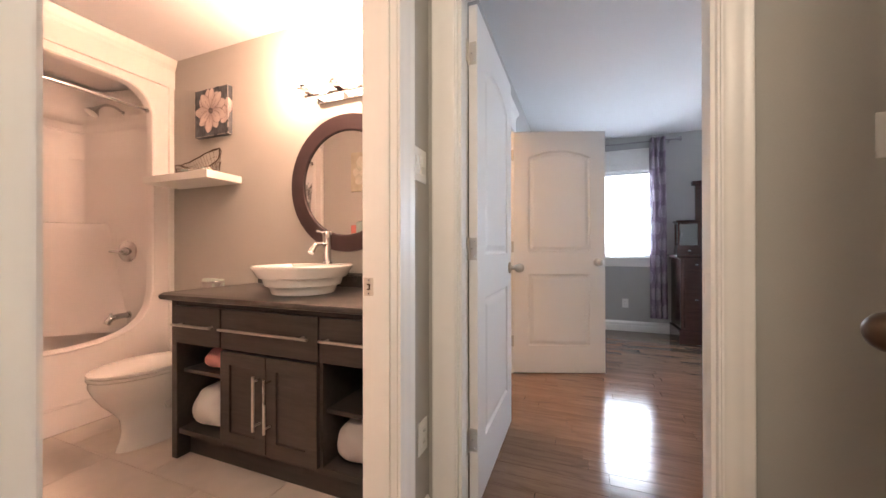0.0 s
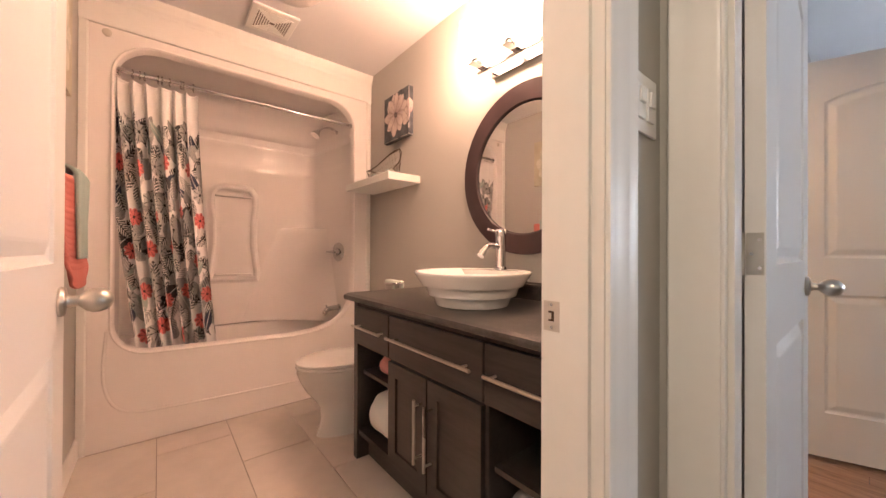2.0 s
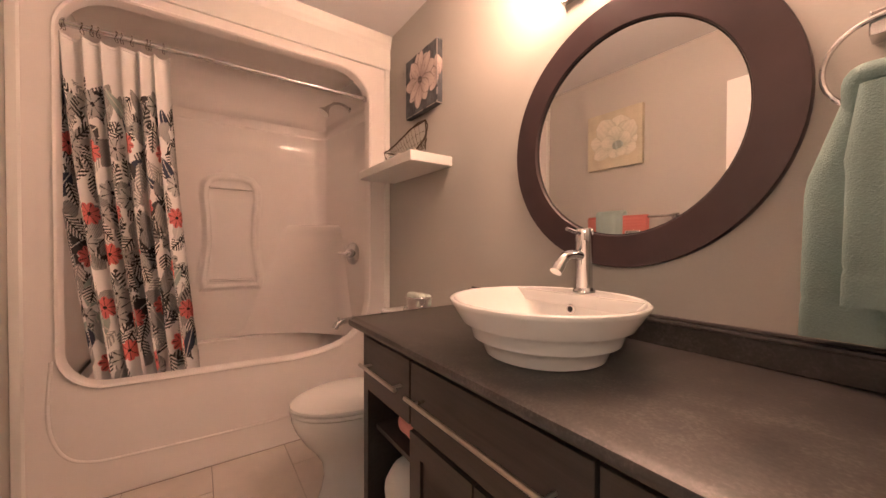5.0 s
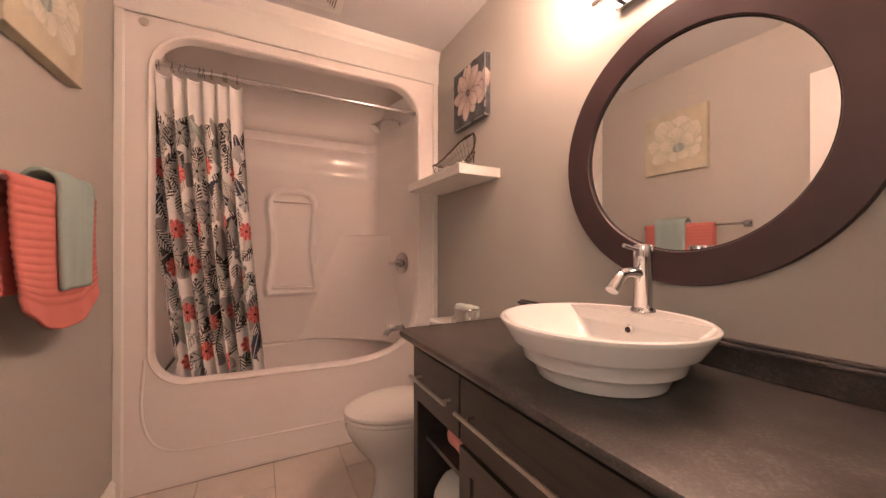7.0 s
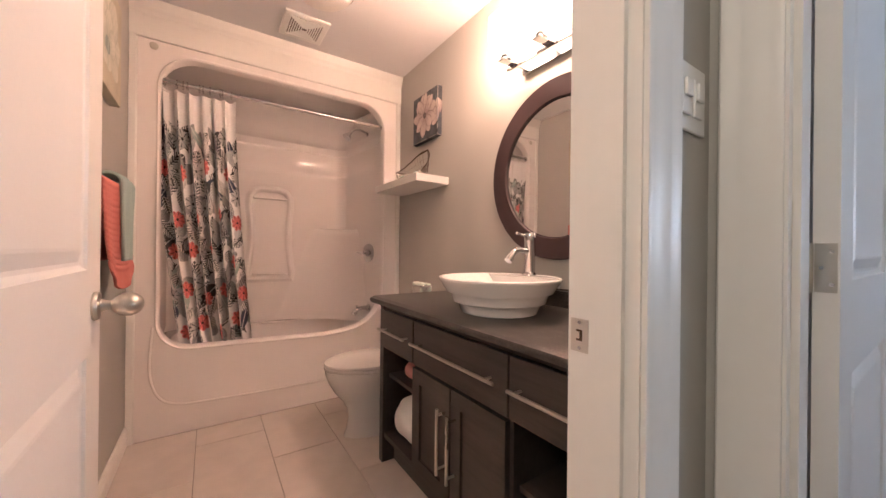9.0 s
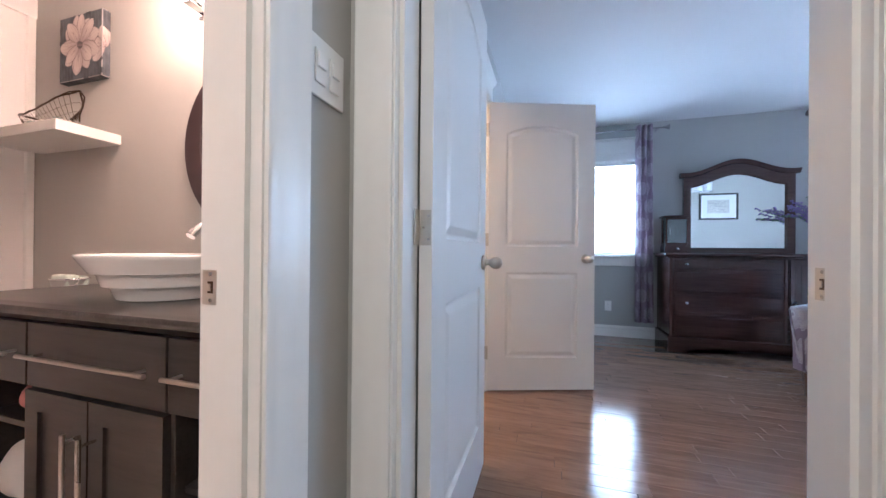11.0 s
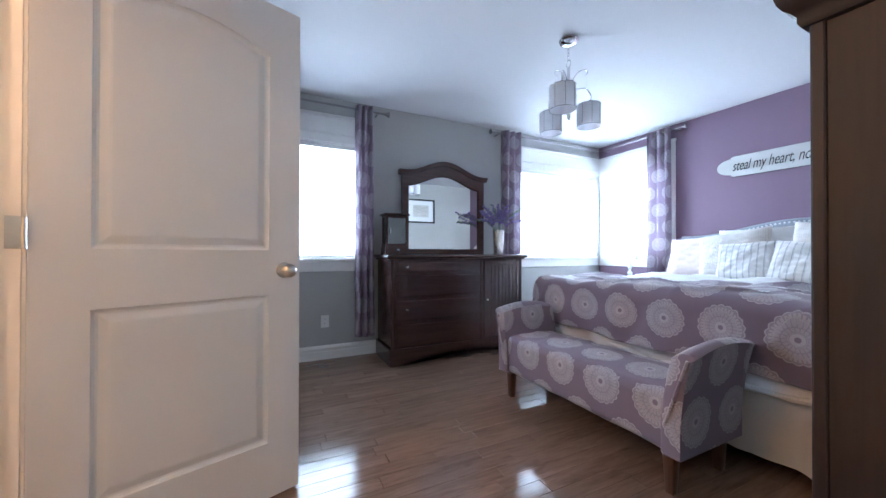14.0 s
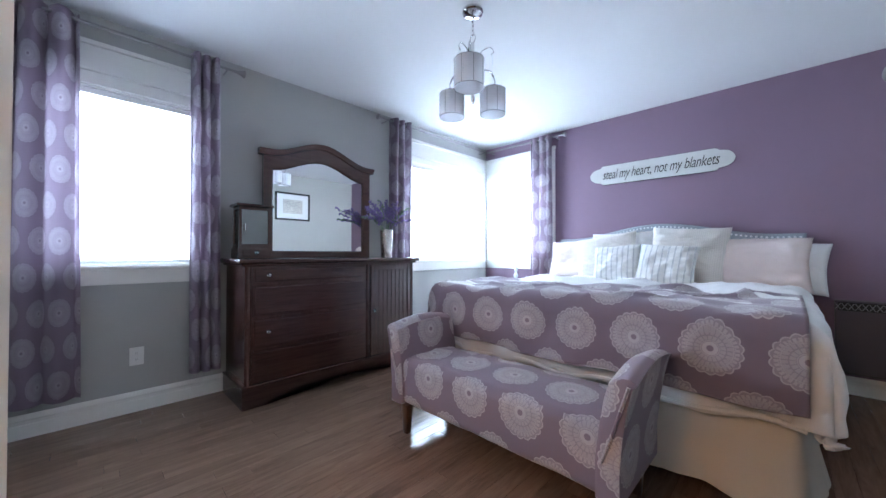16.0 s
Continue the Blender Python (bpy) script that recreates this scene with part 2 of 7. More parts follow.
def fill(bm, outer, holes, to3):
    """A flat face with holes; to3 turns (u, v) into a point."""
    es = []
    for lp in [outer] + holes:
        vs = [bm.verts.new(to3(*q)) for q in lp]
        es += [bm.edges.new((vs[i], vs[(i + 1) % len(vs)])) for i in range(len(vs))]
    bmesh.ops.triangle_fill(bm, edges=es, use_beauty=True, use_dissolve=False)


def prism(bm, outline, to3, t0, t1):
    a = [bm.verts.new(to3(u, v, t0)) for u, v in outline]
    b = [bm.verts.new(to3(u, v, t1)) for u, v in outline]
    n = len(a)
    for i in range(n):
        j = (i + 1) % n
        bm.faces.new((a[i], a[j], b[j], b[i]))
    bm.faces.new(a[::-1])
    bm.faces.new(b)
    return bm


def inset(lp, d):
    """Moves a convex-ish counter-clockwise outline inwards by d."""
    out, n = [], len(lp)
    for i in range(n):
        p0, p1, p2 = Vector(lp[i - 1]), Vector(lp[i]), Vector(lp[(i + 1) % n])
        e1, e2 = (p1 - p0).normalized(), (p2 - p1).normalized()
        n1, n2 = Vector((-e1.y, e1.x)), Vector((-e2.y, e2.x))
        k = n1 + n2
        k = k / max(0.3, k.dot(n1)) if k.length > 1e-6 else n1
        out.append(tuple(p1 + k * d))
    return out


def cube_uv(bm, s=1.0, off=(0, 0), top=0.0):
    uv = bm.loops.layers.uv.verify()
    for f in bm.faces:
        n = f.normal
        ax = max(range(3), key=lambda i: abs(n[i]))
        for lo in f.loops:
            c = lo.vert.co
            q = {0: (c.y, c.z), 1: (c.x, c.z), 2: (c.y, c.x + top)}[ax]
            lo[uv].uv = (q[0] * s + off[0], q[1] * s + off[1])


def grid_sheet(bm, nu, nv, fn, uvfn=None):
    """A sheet of nu by nv cells; fn(i/nu, j/nv) gives the point."""
    g = [[bm.verts.new(fn(i / nu, j / nv)) for j in range(nv + 1)] for i in range(nu + 1)]
    uv = bm.loops.layers.uv.verify() if uvfn else None
    for i in range(nu):
        for j in range(nv):
            f = bm.faces.new((g[i][j], g[i + 1][j], g[i + 1][j + 1], g[i][j + 1]))
            f.smooth = True
            if uvfn:
                for lo, (a, b) in zip(f.loops, ((i, j), (i + 1, j), (i + 1, j + 1), (i, j + 1))):
                    lo[uv].uv = uvfn(a / nu, b / nv)
    return g


def drawn_sheet(name, pts, colors, faces, material, parent, label=""):
    """A mesh whose points carry the colours of a printed drawing."""
    me = bpy.data.meshes.new(name)
    me.from_pydata(pts.reshape(-1, 3).tolist(), [], faces.tolist())
    at = me.color_attributes.new("print", "FLOAT_COLOR", "POINT")
    c = np.concatenate([colors.reshape(-1, 3), np.ones((colors.size // 3, 1))], 1).astype(np.float32)
    at.data.foreach_set("color", c.ravel())
    me.polygons.foreach_set("use_smooth", np.ones(len(me.polygons), bool))
    me.materials.append(material)
    ob = new(name, me)
    ob.parent = parent
    return tagged(ob, label=label)


def grid_faces(nu, nv):
    i, j = np.meshgrid(np.arange(nu - 1), np.arange(nv - 1), indexing="ij")
    a = (i * nv + j).ravel()
    return np.stack([a, a + nv, a + nv + 1, a + 1], 1)


# ---- materials ----
WHITE = mat("white_semigloss_paint", (0.80, 0.79, 0.76), 0.32, relief=0.05, var=0.02, grain=30)
DOORW = mat("white_door_paint", (0.80, 0.79, 0.77), 0.38, relief=0.12, var=0.02, grain=140)
GREY = mat("grey_wall_paint", (0.42, 0.42, 0.41), 0.75, relief=0.18, var=0.03, grain=220)
GREIGE = mat("warm_grey_wall_paint", (0.44, 0.43, 0.40), 0.7, relief=0.18, var=0.03, grain=220)
PURPLE = mat("purple_wall_paint", (0.232, 0.158, 0.226), 0.65, relief=0.18, var=0.03, grain=220)
CEIL = mat("ceiling_paint", (0.70, 0.70, 0.71), 0.85, relief=0.3, var=0.02, grain=160)
ACRYL = mat("glossy_acrylic", (0.86, 0.82, 0.80), 0.045, relief=0.10, var=0.015, grain=5)
PORC = mat("glazed_porcelain", (0.80, 0.79, 0.77), 0.08, relief=0.0, var=0.01)
CHROME = mat("chrome", (0.66, 0.66, 0.67), 0.08, 1.0, relief=0.0, var=0.02)
NICKEL = mat("brushed_nickel", (0.60, 0.57, 0.52), 0.28, 1.0, relief=0.05, var=0.05)
BRONZE = mat("dark_bronze", (0.10, 0.07, 0.05), 0.30, 1.0, relief=0.05)
ESPRESSO = wood("espresso_cabinet", (0.022, 0.018, 0.016), (0.050, 0.041, 0.036), 0.33, (2, 22, 22), 9)
# Near-black espresso: the dimness inside the open cabinet is put into the colour.
ESPRESSO_SHADED = mat("espresso_shaded_copy", (0.012, 0.009, 0.008), 0.6)
CHERRY = wood("dark_cherry_wood", (0.034, 0.014, 0.012), (0.080, 0.034, 0.028), 0.24, (1.5, 26, 26), 9, coat=0.3)
CHERRYV = wood("dark_cherry_wood_upright", (0.040, 0.017, 0.014), (0.088, 0.038, 0.031), 0.26, (26, 26, 1.5), 9, coat=0.3)
PLUM = mat("plum_lacquer", (0.042, 0.024, 0.026), 0.34, relief=0.10, var=0.30, grain=9)
MIRROR = mat("mirror_glass", (0.88, 0.89, 0.89), 0.01, 1.0, relief=0.0, var=0.0)
BLACK = mat("black_gap", (0.006, 0.006, 0.006), 0.6)
PLASTIC = mat("white_plastic", (0.78, 0.78, 0.76), 0.3, relief=0.0, var=0.01)
FLOORWOOD = wood("maple_floor_stained_brown", (0.135, 0.082, 0.056), (0.245, 0.152, 0.105), 0.14, (1.6, 16, 16), 60, knots=1.0, relief=0.05, tone=0.13)
TILE = mat("beige_porcelain_tile", (0.62, 0.56, 0.51), 0.30, relief=0.08, var=0.09, grain=9)
GROUT = mat("grout", (0.30, 0.26, 0.23), 0.9, relief=0.3)
FABRIC = medallion("plum_medallion_cloth", (0.212, 0.168, 0.222), (0.49, 0.475, 0.51), 0.28, squash=0.86)
DRAPE = medallion("sheer_medallion_drape", (0.26, 0.205, 0.265), (0.47, 0.43, 0.48), 0.20, sheer=0.24)
LINEN = mat("white_duvet_cotton", (0.78, 0.79, 0.80), 0.85, relief=0.35, var=0.03, grain=240)
SKIRT = mat("cream_bed_skirt", (0.66, 0.62, 0.55), 0.85, relief=0.3, var=0.04, grain=240)


def laminate():
    m = bpy.data.materials.new("speckled_brown_laminate")
    m.use_nodes = True
    t = m.node_tree
    b = t.nodes["Principled BSDF"]
    v = coords(t)
    f = M(t, "ADD", M(t, "MULTIPLY", noise_tex(t, v, 14, 5, 0.6), 0.6), M(t, "MULTIPLY", noise_tex(t, v, 170, 3), 0.4))
    link(t, ramp(t, f, [(0.36, (0.030, 0.028, 0.027)), (0.52, (0.054, 0.050, 0.047)), (0.66, (0.105, 0.097, 0.092))]), b.inputs["Base Color"])
    link(t, M(t, "ADD", 0.24, M(t, "MULTIPLY", f, 0.2)), b.inputs["Roughness"])
    bump(t, b, noise_tex(t, v, 120, 3), 0.12, 0.001)
    return m


def glass(name, color=(1, 1, 1), rough=0.0, alpha=0.12):
    m = bpy.data.materials.new(name)
    m.use_nodes = True
    t = m.node_tree
    out = t.nodes["Material Output"]
    g, tr, mx = t.nodes.new("ShaderNodeBsdfGlossy"), t.nodes.new("ShaderNodeBsdfTransparent"), t.nodes.new("ShaderNodeMixShader")
    g.inputs["Roughness"].default_value = rough
    tr.inputs[0].default_value = (*color, 1)
    mx.inputs[0].default_value = alpha
    link(t, tr.outputs[0], mx.inputs[1])
    link(t, g.outputs[0], mx.inputs[2])
    link(t, mx.outputs[0], out.inputs[0])
    return m


LAMINATE = laminate()
PANE = glass("window_glass", (0.97, 0.99, 1), 0.0, 0.06)
SKYGLOW = glow("overcast_sky_backdrop", (0.86, 0.93, 1.0), 6.0)


# ---- structure ----
HB, HR = 2.42, 2.475
Z0, Z1 = 0.94, 2.05


def structure(name, boxes, material, label=""):
    bm = bmesh.new()
    for b in boxes:
        bx(bm, *b)
    return part(name, bm, material, None, label, "structure")


floor_bed = structure("floor_bedroom", [(-0.80, 4.22, 2.38, 6.30, -0.12, -0.014), (-0.68, 0.75, -0.4, 2.38, -0.12, -0.014)], BLACK, "dark-stained hardwood strip floor")
floor_bath = structure("floor_bathroom", [(-3.80, -0.74, 1.03, 2.90, -0.12, -0.006)], GROUT, "beige porcelain tile floor")
structure("ceiling", [(-0.80, 4.22, 2.44, 6.30, HR, HR + 0.1), (-0.68, 0.75, -0.4, 2.32, HB, HB + 0.1)], CEIL, "plain white ceiling")
structure("ceiling_bathroom", [(-3.80, -0.80, 1.03, 2.90, HB, HB + 0.1)], CEIL, "plain white bathroom ceiling")
structure("wall_bathroom_north", [(-3.80, -0.80, 2.775, 2.89, 0, HB)], GREIGE)
structure("wall_bathroom_south", [(-3.80, -0.80, 1.03, 1.15, 0, HB)], GREIGE)
structure("wall_bathroom_west", [(-3.92, -3.80, 1.03, 2.89, 0, HB)], GREIGE)
structure("wall_hall_west", [(-0.80, -0.68, -0.4, 1.28, 0, HB), (-0.80, -0.68, 2.08, 2.32, 0, HB), (-0.80, -0.68, 1.28, 2.08, 2.06, HB)], GREIGE)
structure("wall_bedroom_west", [(-0.80, -0.68, 2.44, 3.275, 0, HR), (-0.80, -0.68, 3.275, 4.08, 2.06, HR), (-0.80, -0.68, 4.08, 6.135, 0, HR)], GREY)
structure("wall_hall_north", [(0.235, 4.10, 2.32, 2.452, 0, HR), (-0.80, -0.585, 2.32, 2.452, 0, HR), (-0.585, 0.235, 2.32, 2.452, 2.06, HR)], GREIGE)
structure("wall_hall_east", [(0.63, 0.75, -0.4, 2.32, 0, HB)], GREIGE)
structure("wall_hall_south", [(-0.80, 0.75, -0.52, -0.4, 0, HB)], GREIGE)
structure("wall_hall_stub", [(0.34, 0.63, 0.90, 1.02, 0, HB)], GREIGE)
structure("wall_north", [(-0.80, 0.0, 6.135, 6.30, 0, HR), (0.0, 0.74, 6.135, 6.30, 0, Z0), (0.0, 0.74, 6.135, 6.30, Z1, HR), (0.74, 2.62, 6.135, 6.30, 0, HR),
                         (2.62, 4.02, 6.135, 6.30, 0, Z0), (2.62, 4.02, 6.135, 6.30, Z1, HR), (4.02, 4.26, 6.135, 6.30, 0, HR)], GREY)
structure("wall_east", [(4.10, 4.26, 2.32, 5.18, 0, HR), (4.10, 4.26, 5.18, 6.02, 0, Z0), (4.10, 4.26, 5.18, 6.02, Z1, HR), (4.10, 4.26, 6.02, 6.135, 0, HR)], PURPLE)
structure("wall_closet_west", [(-2.4, -2.3, 2.89, 4.6, 0, HB)], WHITE)
structure("wall_closet_south", [(-2.3, -0.8, 2.89, 3.0, 0, HB)], WHITE)
structure("wall_closet_north", [(-2.3, -0.8, 4.5, 4.6, 0, HB)], WHITE)
structure("ceiling_closet", [(-2.3, -0.8, 3.0, 4.5, HB, HB + 0.1)], CEIL)
structure("floor_closet", [(-2.4, -0.70, 2.9, 4.6, -0.12, 0)], FLOORWOOD)

# plain bright overcast backdrop beyond the windows
structure("backdrop_north", [(-3, 8, 9.0, 9.05, -3, 6)], SKYGLOW)
structure("backdrop_east", [(7.0, 7.05, 2, 9, -3, 6)], SKYGLOW)


def moulded(bm, a, b, up, out, width, prof):
    """Trim from a to b, width along up, its profile a list of (share of the width, height off the wall)."""
    a, b, up, out = (Vector(q) for q in (a, b, up, out))
    loops = []
    for p in (a, b):
        loops.append([tuple(p + up * width * s + out * h) for s, h in prof])
    n = len(prof)
    va, vb = [bm.verts.new(q) for q in loops[0]], [bm.verts.new(q) for q in loops[1]]
    for i in range(n):
        j = (i + 1) % n
        bm.faces.new((va[i], va[j], vb[j], vb[i]))
    bm.faces.new(va[::-1])
    bm.faces.new(vb)


CASING = [(0, 0), (0, 0.011), (0.06, 0.0135), (0.16, 0.012), (0.26, 0.0145), (0.60, 0.0165), (0.72, 0.0150), (0.81, 0.0185), (0.96, 0.019), (1, 0.016), (1, 0)]
BASEP = [(0, 0), (0, 0.014), (0.55, 0.014), (0.60, 0.011), (0.72, 0.013), (0.80, 0.017), (0.90, 0.012), (1.0, 0.007), (1.0, 0)]
CROWN = [(0, 0), (0, 0.022), (0.10, 0.030), (0.16, 0.022), (0.72, 0.022), (0.80, 0.030), (0.90, 0.048), (1.0, 0.052), (1.0, 0)]


def casing(name, side, pos, o0, o1, top, wd, out, crown=False):
    """Trim round a doorway in a wall x = pos or y = pos, whose opening runs from o0 to o1."""
    bm = bmesh.new()
    P = (lambda s, z: (pos, s, z)) if side == "x" else (lambda s, z: (s, pos, z))
    along = (0, 1, 0) if side == "x" else (1, 0, 0)
    o = (out, 0, 0) if side == "x" else (0, out, 0)
    neg = tuple(-q for q in along)
    moulded(bm, P(o0, 0), P(o0, top), neg, o, wd[0], CASING)
    moulded(bm, P(o1, 0), P(o1, top), along, o, wd[1], CASING)
    if crown:
        moulded(bm, P(o0 - wd[0] - 0.02, top), P(o1 + wd[1] + 0.02, top), (0, 0, 1), o, 0.17, CROWN)
    else:
        moulded(bm, P(o0 - wd[0], top), P(o1 + wd[1], top), (0, 0, 1), o, 0.09, CASING)
    return part(name, bm, WHITE, None, "white moulded door casing", "structure", smooth=True, fix=True)


casing("trim", "x", -0.68, 1.285, 2.070, 2.05, (0.095, 0.095), 1)
casing("trim", "x", -0.798, 1.285, 2.074, 2.05, (0.095, 0.095), -1)
casing("trim", "y", 2.32, -0.572, 0.228, 2.05, (0.088, 0.075), -1)
casing("trim", "y", 2.453, -0.572, 0.228, 2.05, (0.08, 0.085), 1)
casing("trim", "x", -0.68, 3.285, 4.070, 2.05, (0.085, 0.085), 1, crown=True)


def jamb(name, side, p0, p1, o0, o1, top, stop):
    """Lining of a doorway with its stop."""
    bm = bmesh.new()
    t = 0.018
    if side == "x":
        bx(bm, p0, p1, o0 - t, o0, 0, top), bx(bm, p0, p1, o1, o1 + t, 0, top), bx(bm, p0, p1, o0 - t, o1 + t, top, top + t)
        a, b = stop
        bx(bm, a, b, o0, o0 + 0.011, 0, top), bx(bm, a, b, o1 - 0.011, o1, 0, top), bx(bm, a, b, o0, o1, top - 0.011, top)
    else:
        bx(bm, o0 - t, o0, p0, p1, 0, top), bx(bm, o1, o1 + t, p0, p1, 0, top), bx(bm, o0 - t, o1 + t, p0, p1, top, top + t)
        a, b = stop
        bx(bm, o0, o0 + 0.011, a, b, 0, top), bx(bm, o1 - 0.011, o1, a, b, 0, top), bx(bm, o0, o1, a, b, top - 0.011, top)
    return part(name, bm, WHITE, None, "white door jamb with stop", "structure")


jamb("door_frame_bathroom", "x", -0.803, -0.677, 1.290, 2.065, 2.045, (-0.755, -0.70))
jamb("door_frame_bedroom", "y", 2.317, 2.456, -0.567, 0.222, 2.045, (2.34, 2.395))
jamb("door_frame_closet", "x", -0.803, -0.677, 3.290, 4.065, 2.045, (-0.78, -0.725))


def baseboard(name, a, b, out, h=0.13):
    bm = bmesh.new()
    moulded(bm, (*a, 0), (*b, 0), (0, 0, 1), (*out, 0), h, BASEP)
    return part(name, bm, WHITE, None, "white moulded baseboard", "structure", fix=True)


baseboard("baseboard", (-0.68, 6.135), (4.10, 6.135), (0, -1))
baseboard("baseboard", (4.10, 2.44), (4.10, 6.12), (-1, 0))
baseboard("baseboard", (-0.68, 4.16), (-0.68, 6.12), (1, 0))
baseboard("baseboard", (0.32, 2.452), (4.08, 2.452), (0, 1))
baseboard("baseboard", (-0.68, 2.18), (-0.68, 2.30), (1, 0))
baseboard("baseboard", (0.31, 2.32), (0.63, 2.32), (0, -1))
baseboard("baseboard", (-2.90, 1.15), (-0.83, 1.15), (0, 1), 0.10)
baseboard("baseboard", (-2.90, 2.775), (-2.09, 2.775), (0, -1), 0.10)
baseboard("baseboard", (-2.3, 3.0), (-2.3, 4.5), (1, 0))
baseboard("baseboard", (-2.3, 4.5), (-0.82, 4.5), (0, -1))


# windows: frame, sill, head trim, panes and blind
def window(name, side, pos, inner, o0, o1, label, trim0=0.09, trim1=0.09):
    e = tagged(base(name, 0, 0, 0, label, "window"), kind="structure")
    X = (lambda s, d: (s, pos - inner * d)) if side == "y" else (lambda s, d: (pos - inner * d, s))

    def bb(bm, s0, s1, d0, d1, z0, z1, b=0.0):
        (xa, ya), (xb, yb) = X(s0, d0), X(s1, d1)
        bx(bm, min(xa, xb), max(xa, xb), min(ya, yb), max(ya, yb), z0, z1, b)
    bm = bmesh.new()
    f = 0.045
    for s0, s1, z0, z1 in ((o0, o0 + f, Z0, Z1), (o1 - f, o1, Z0, Z1), (o0 + f, o1 - f, Z0, Z0 + f), (o0 + f, o1 - f, Z1 - f, Z1)):
        bb(bm, s0, s1, -0.12, -0.07, z0, z1, 0.004)
    part("window_frame", bm, PLASTIC, e, "white vinyl window frame")
    bm = bmesh.new()
    for s0, s1, z0, z1 in ((o0, o0 + 0.012, Z0, Z1), (o1 - 0.012, o1, Z0, Z1), (o0, o1, Z0, Z0 + 0.012), (o0, o1, Z1 - 0.012, Z1)):
        bb(bm, s0, s1, -0.165, 0.002, z0, z1)
    part("window_lining", bm, WHITE, e)
    bm = bmesh.new()
    bb(bm, o0 + f, o1 - f, -0.100, -0.096, Z0 + f, Z1 - f)
    pane = part("pane", bm, PANE, e, "clear window pane")
    pane.visible_shadow = False
    bm = bmesh.new()
    bb(bm, o0 - trim0, o1 + trim1, -0.001, 0.035, Z0 - 0.022, Z0 + 0.004, 0.006)
    bb(bm, o0 - trim0 + 0.01, o1 + trim1 - 0.01, 0, 0.016, Z0 - 0.115, Z0 - 0.022, 0.003)
    part("window_sill", bm, WHITE, e, "white painted sill and apron")
    bm = bmesh.new()
    bb(bm, o0 - trim0, o0, 0, 0.017, Z0, Z1, 0.003)
    bb(bm, o1, o1 + trim1, 0, 0.017, Z0, Z1, 0.003)
    bb(bm, o0 - trim0, o1 + trim1, 0, 0.018, Z1, Z1 + 0.075, 0.003)
    bb(bm, o0 - trim0, o1 + trim1, 0, 0.026, Z1 + 0.075, Z1 + 0.095, 0.005)
    bb(bm, o0 - trim0, o1 + trim1, 0, 0.016, Z1 + 0.095, Z1 + 0.235, 0.003)
    bb(bm, o0 - trim0 - 0.01 * (trim0 > 0.05), o1 + trim1, 0, 0.030, Z1 + 0.235, Z1 + 0.265, 0.006)
    part("window_casing", bm, WHITE, e, "white layered window casing")
    return e, bb


WIN = []
WIN.append(window("window_north", "y", 6.135, 1, 0.0, 0.74, "white-cased bedroom window with a lowered blind"))
WIN.append(window("window_corner_north", "y", 6.135, 1, 2.62, 4.02, "white-cased corner window with a lowered blind", 0.09, 0.075))
WIN.append(window("window_corner_east", "x", 4.10, 1, 5.18, 6.02, "white-cased corner window with a lowered blind", 0.09, 0.11))

SLAT = mat("white_blind_slat", (0.82, 0.84, 0.86), 0.4, relief=0.0, var=0.01)
for (e, bb), (o0, o1) in zip(WIN, ((0.0, 0.74), (2.62, 4.02), (5.18, 6.02))):
    b = tagged(base("window_blind", 0, 0, 0, "white horizontal blind lowered in its window", "blind", "window blinds"))
    bm = bmesh.new()
    bb(bm, o0 + 0.015, o1 - 0.015, -0.055, -0.012, Z1 - 0.052, Z1 - 0.014, 0.004)
    part("headrail", bm, PLASTIC, b)
    bm = bmesh.new()
    bb(bm, o0 + 0.02, o1 - 0.02, -0.05, -0.022, Z0 + 0.020, Z0 + 0.034, 0.003)
    part("bottom_rail", bm, PLASTIC, b)
    for k in range(24):
        z = Z0 + 0.065 + k * (Z1 - Z0 - 0.135) / 23
        bm = bmesh.new()
        bb(bm, o0 + 0.02, o1 - 0.02, -0.049, -0.023, z, z + 0.0016)
        part("slat", bm, SLAT, b)
    for k in (0.12, 0.88):
        s = o0 + (o1 - o0) * k
        bm = bmesh.new()
        bb(bm, s - 0.001, s + 0.001, -0.021, -0.019, Z0 + 0.03, Z1 - 0.05)
        part("cord", bm, PLASTIC, b)


# ---- doors ----
def panel_outline(x0, x1, z0, z1, arch):
    pts = [(x0, z0), (x1, z0), (x1, z1)]
    if arch:
        for k in range(1, 14):
            s = k / 14
            pts.append((x1 + (x0 - x1) * s, z1 + arch * math.sin(math.pi * s) ** 0.8))
    pts.append((x0, z1))
    return pts


def door_mesh(w, h, t):
    bm = bmesh.new()
    ol = [(0, 0), (w, 0), (w, h), (0, h)]
    pans = [panel_outline(0.125, w - 0.125, 0.225, 0.825, 0), panel_outline(0.125, w - 0.125, 1.01, 1.80, 0.062)]
    for y, s in ((0.0, 1), (t, -1)):
        fill(bm, ol, pans, lambda u, v: (u, y, v))
        for p in pans:
            lo = [p, inset(p, 0.003), inset(p, 0.010), inset(p, 0.017), inset(p, 0.040), inset(p, 0.046)]
            dep = [0, 0.006, 0.0105, 0.011, 0.002, 0.001]
            rows = [[(u, y + s * d, v) for u, v in q] for q, d in zip(lo, dep)]
            loft(bm, rows, cap1=True)
    for (u0, v0), (u1, v1) in zip(ol, ol[1:] + ol[:1]):
        bm.faces.new([bm.verts.new(q) for q in ((u0, 0, v0), (u1, 0, v1), (u1, t, v1), (u0, t, v0))])
    bmesh.ops.remove_doubles(bm, verts=bm.verts, dist=0.0002)
    return bm


